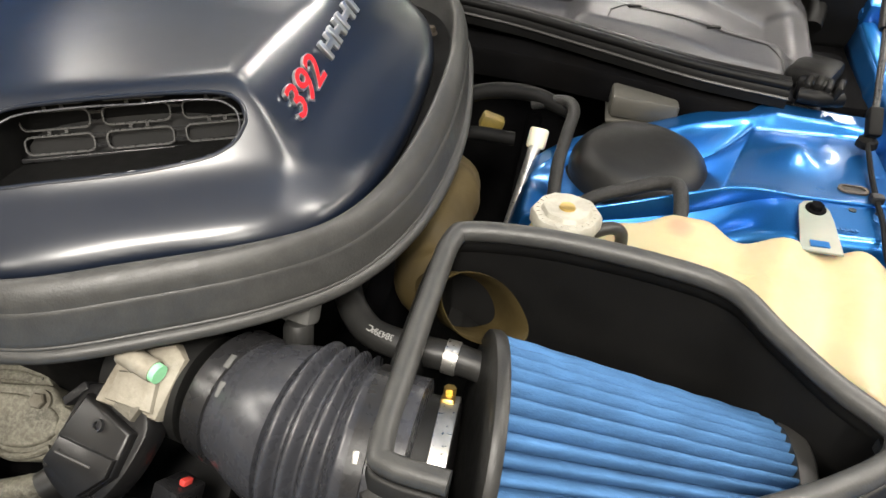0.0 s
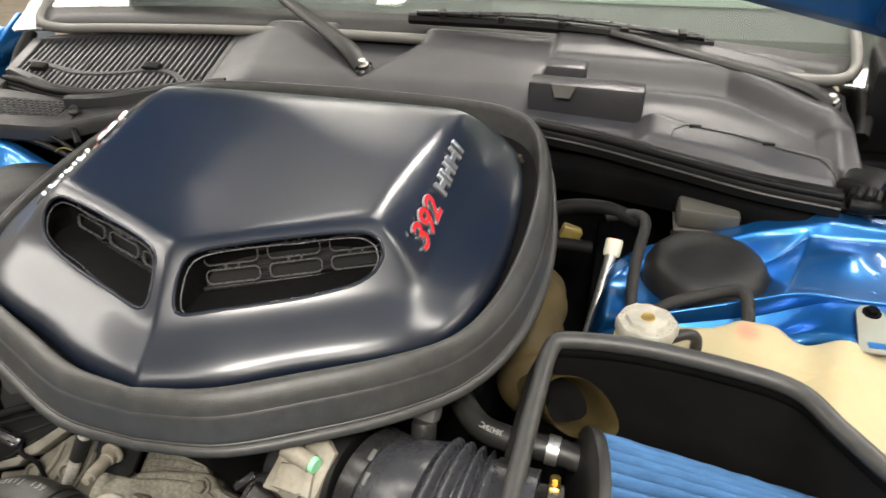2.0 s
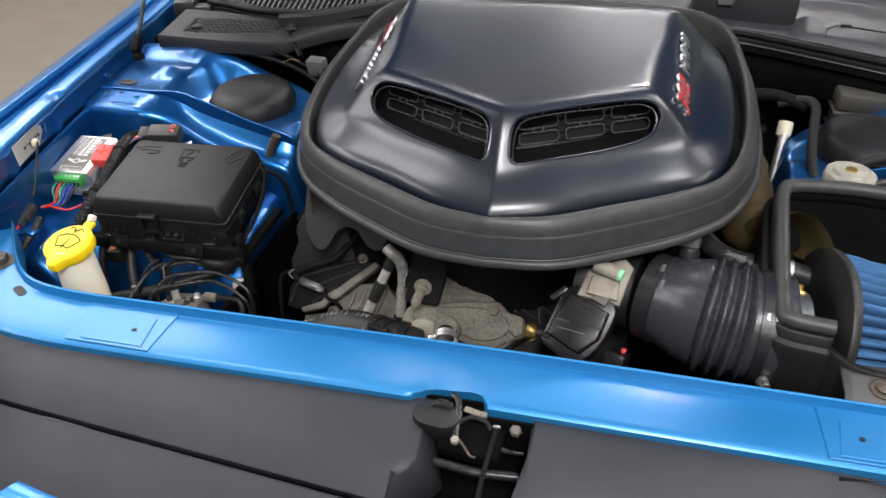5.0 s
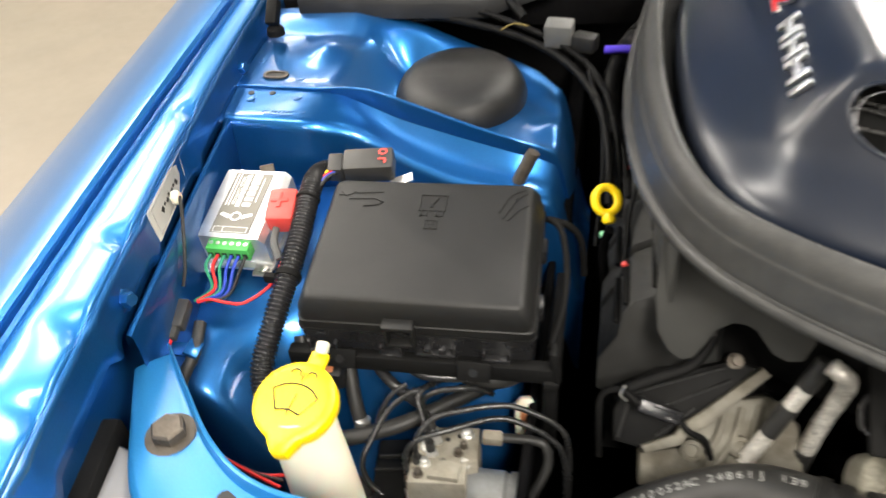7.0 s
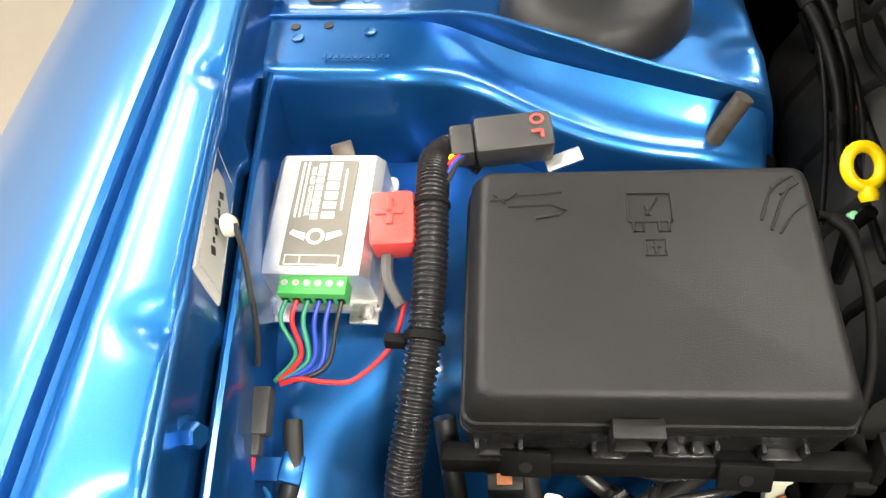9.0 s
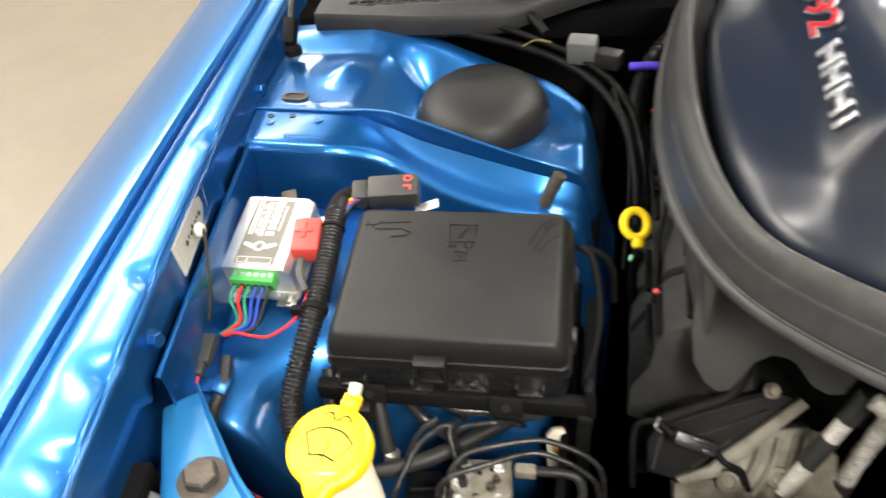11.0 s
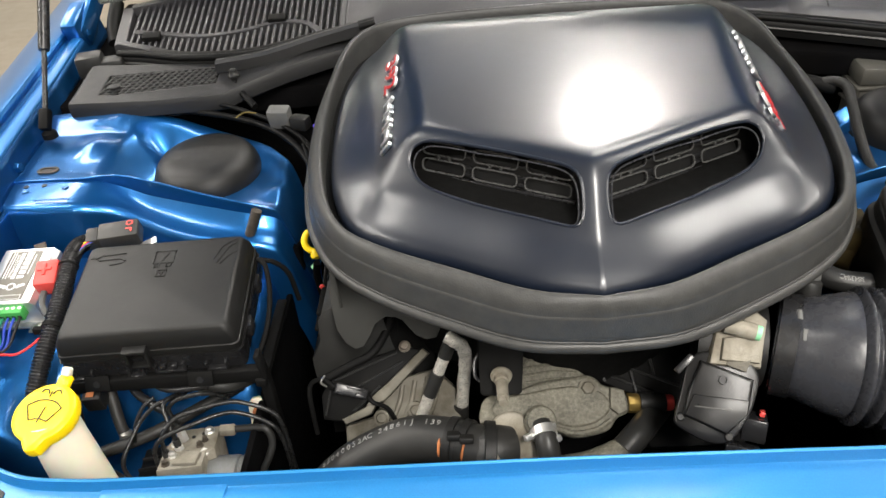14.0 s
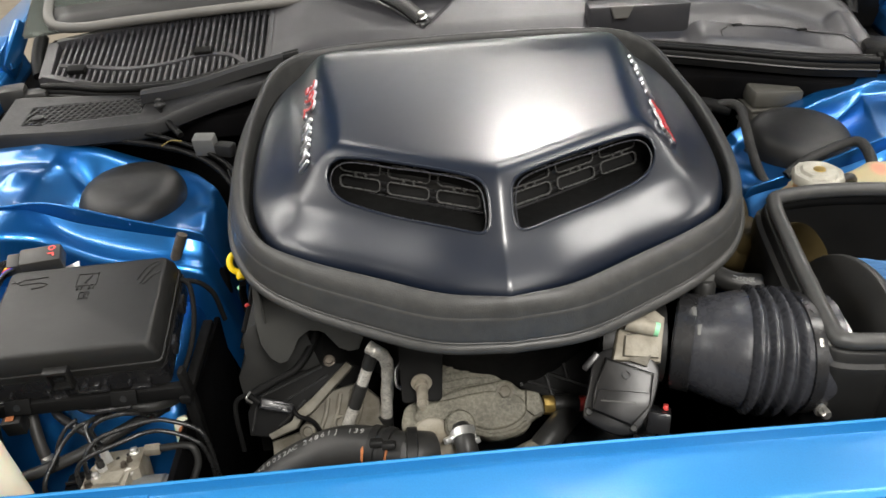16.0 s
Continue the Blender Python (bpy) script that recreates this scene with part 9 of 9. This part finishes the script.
bm = B()
tube(bm, [HP[38], HP[41]], 0.0132, 16, 1)
part("clamp", bm, M_STEEL, bh2)
# slanted bright rod near the tower
rd = thing("steel_line", (0.345, 0.62, 0.85), "bright steel line with cream end cap", "pipe")
bm = B()
tube(bm, [(0.356, 0.678, 0.918), (0.346, 0.63, 0.875), (0.332, 0.57, 0.82)], 0.0068, 14, 4)
part("tube", bm, M_STEEL, rd)
bm = B()
lathe(bm, [(0.0095, 0), (0.0105, 0.003), (0.0105, 0.020), (0.009, 0.022), (0, 0.022)], (0.355, 0.675, 0.910), (0.1, 0.5, 0.8), 16)
part("cap", bm, M_WHITE_PL, rd)
# brake fluid reservoir
br = thing("brake_reservoir", (0.455, 0.735, 0.92), "off-white brake fluid reservoir below the cowl", "reservoir")
bm = B()
box(bm, (0.467, 0.752, 0.944), (0.074, 0.05, 0.026), pose(0, 0, 0, 0, 3, 0), 0.005)
box(bm, (0.467, 0.752, 0.929), (0.080, 0.054, 0.005), None, 0.002)
box(bm, (0.467, 0.752, 0.913), (0.070, 0.05, 0.024), None, 0.005)
box(bm, (0.467, 0.752, 0.899), (0.076, 0.054, 0.004), None, 0.0015)
box(bm, (0.465, 0.752, 0.880), (0.066, 0.05, 0.034), None, 0.006)
part("tank", bm, M_RESERVOIR, br)

# coolant expansion tank
tk = thing("coolant_tank", (0.52, 0.47, 0.80), "aged cream translucent coolant tank", "coolant tank")
bm = B()
outl = [(0.352, 0.472), (0.360, 0.500), (0.395, 0.512), (0.45, 0.512), (0.50, 0.524), (0.545, 0.512), (0.60, 0.512), (0.652, 0.512), (0.667, 0.496), (0.668, 0.45), (0.662, 0.40), (0.654, 0.352), (0.642, 0.336), (0.625, 0.338), (0.60, 0.352), (0.55, 0.385), (0.52, 0.412), (0.46, 0.425), (0.39, 0.43), (0.358, 0.445)]
op = spline([(x, y, 0) for x, y in outl], 8, True)
cen = V((0.55, 0.45, 0))


def tank_top(x, y):
    """Moulded lobes of the tank's upper face."""
    lobe = 0.0065 * math.cos(2 * math.pi * (x - 0.5650 - 0.25 * (y - 0.45)) / 0.072) * float(smoothstep(0.49, 0.53, x)) * float(smoothstep(0.66, 0.63, x))
    dome = 0.011 * math.exp(-((x - 0.487) / 0.021) ** 2 - ((y - 0.503) / 0.022) ** 2)
    return lobe + dome - 0.20 * max(0.0, 0.43 - y) - 0.006 * float(smoothstep(0.47, 0.40, x))


rings = []
for f, z in ((0.90, 0.70), (0.955, 0.80), (0.96, 0.872), (1.0, 0.878), (1.0, 0.886), (0.985, 0.888), (0.985, 0.905), (0.98, 0.920), (0.962, 0.932), (0.935, 0.9395), (0.90, 0.9425), (0.82, 0.944), (0.72, 0.9445), (0.62, 0.945), (0.52, 0.945), (0.42, 0.945), (0.32, 0.945), (0.22, 0.945), (0.12, 0.945), (0.03, 0.945)):
    ring = []
    for p in op:
        x, y = cen.x + (p.x - cen.x) * f, cen.y + (p.y - cen.y) * f
        k = float(smoothstep(0.89, 0.94, z))
        low = -0.20 * max(0.0, 0.43 - y) * float(smoothstep(0.86, 0.89, z)) * (1 - k)
        ring.append(V((x, y, z + tank_top(x, y) * k + low)))
    rings.append(ring)
loft(bm, rings)
tank = part("tank", bm, M_TANK, tk, sharp=60)
bm = B()
lathe(bm, [(0.030, 0), (0.029, 0.025), (0.024, 0.028), (0.022, 0.040), (0, 0.040)], (0.391, 0.462, 0.925), (0, 0, 1), 32)
part("neck", bm, M_CREAM, tk)
# pressure cap
pc = thing("pressure_cap", (0.391, 0.460, 0.96), "bare metal radiator pressure cap with brass rivet", "pressure cap")
bm = B()
nn = 64
def capr(a):
    return 0.0285 + 0.0007 * math.tanh(4 * math.cos(a * 8)) + 0.003 * math.exp(-((math.cos(a - 0.4)) / 0.2) ** 2 * 2)
rings = [[V((0.391 + f * capr(a) * math.cos(a), 0.460 + f * capr(a) * math.sin(a), z)) for a in np.linspace(0, 2 * math.pi, nn, endpoint=False)] for f, z in ((0.92, 0.962), (1.0, 0.963), (1.0, 0.970), (0.93, 0.9735), (0.72, 0.9745), (0.66, 0.978), (0.60, 0.9785), (0.40, 0.977), (0.02, 0.977))]
loft(bm, rings)
part("plate", bm, M_CAP, pc)
bm = B()
lathe(bm, [(0.0068, 0), (0.0062, 0.0015), (0, 0.002)], (0.391, 0.460, 0.977), n=20)
part("rivet", bm, M_BRASS, pc)
bm = B()
for k in range(26):
    a = 2 * math.pi * k / 26
    box(bm, (0.391 + 0.0235 * math.cos(a), 0.460 + 0.0235 * math.sin(a), 0.9744), (0.0012, 0.0028, 0.0006), pose(0, 0, 0, 0, 0, math.degrees(a) + 90))
part("stamped_bars", bm, M_CAP, pc)
# overflow hose and hoses at the tank
for nm, pts, r, mt, lb in (("braided_hose", [(0.398, 0.540, 0.925), (0.420, 0.546, 0.939), (0.448, 0.552, 0.948), (0.474, 0.554, 0.957), (0.488, 0.544, 0.962), (0.491, 0.522, 0.953), (0.490, 0.508, 0.94)], 0.0066, M_BRAID, "black braided hose into the coolant tank"),
                           ("braided_hose", [(0.345, 0.712, 0.945), (0.378, 0.706, 0.955), (0.390, 0.685, 0.956), (0.386, 0.65, 0.945), (0.381, 0.61, 0.928), (0.383, 0.565, 0.905), (0.400, 0.53, 0.89)], 0.0066, M_BRAID, "black braided hose round the suspension cap"),
                           ("overflow_hose", [(0.412, 0.460, 0.955), (0.428, 0.462, 0.962), (0.438, 0.466, 0.955), (0.440, 0.468, 0.935)], 0.0055, M_RUBBER, "black rubber overflow hose at the pressure cap"),
                           ("rear_hose", [(0.25, 0.69, 0.94), (0.29, 0.705, 0.955), (0.34, 0.715, 0.955), (0.385, 0.705, 0.945)], 0.009, M_PLASTIC_DULL, "black hose behind the engine"),
                           ("rear_hose", [(0.24, 0.66, 0.90), (0.28, 0.68, 0.915), (0.33, 0.69, 0.91)], 0.008, M_PLASTIC_DULL, "black hose behind the engine")):
    bm = B()
    tube(bm, pts, r, 14, 10)
    solo(nm, bm, mt, lb, "hose", "right side hoses")
bm = B()
box(bm, (0.302, 0.712, 0.915), (0.026, 0.018, 0.020), pose(0, 0, 0, 0, 20, 10), 0.004)
solo("yellow_plug", bm, M_YELLOW_DULL, "dull yellow plug deep behind the engine", "plug")
# tank strap
st = thing("tank_bracket", (0.619, 0.53, 0.93), "pale plastic tank bracket with a black bolt", "bracket")
bm = B()
so = [(-0.019, -0.036), (0.0165, -0.036), (0.0165, 0.010), (0.0155, 0.023), (0.0110, 0.0315), (0.003, 0.0355), (-0.005, 0.0335), (-0.0105, 0.027), (-0.0125, 0.015)]
prism(bm, so, 0, 0.0028, pose(0.608, 0.531, 0.9475, 6, 0, 0), 0.001)
part("strap", bm, M_STRAP, st)
bm = B()
hexbolt(bm, (0.611, 0.553, 0.9525), (0, -0.1, 1), 0.0062, 0.006)
part("bolt", bm, M_VOID, st)
bm = B()
prism(bm, rounded(0.016, 0.008, 0.001), 0, 0.0006, pose(0.606, 0.504, 0.9478, 6, 0, 0))
part("window", bm, M_BLUE_IN, st)
# thin loom along the right wing
bm = B()
tube(bm, [(0.680, 0.670, 0.966), (0.676, 0.63, 0.9575), (0.670, 0.585, 0.9545), (0.665, 0.54, 0.953), (0.660, 0.50, 0.946), (0.662, 0.44, 0.935), (0.67, 0.38, 0.91)], 0.0027, 8, 8)
tl = solo("wing_cable", bm, M_PLASTIC_DULL, "thin black cable clipped along the inner wing", "cable")
bm = B()
box(bm, (0.669, 0.580, 0.956), (0.012, 0.010, 0.008), None, 0.002)
part("clip", bm, M_PLASTIC, tl)
bm = B()
tube(bm, [(0.66, 0.30, 0.83), (0.675, 0.27, 0.85), (0.665, 0.24, 0.85), (0.64, 0.25, 0.83)], 0.007, 10, 8)
tube(bm, [(0.665, 0.36, 0.80), (0.668, 0.30, 0.82), (0.655, 0.26, 0.82)], 0.006, 8, 8)
solo("headlamp_loom", bm, M_RUBBER, "black cable bundle behind the headlamp", "cable bundle")
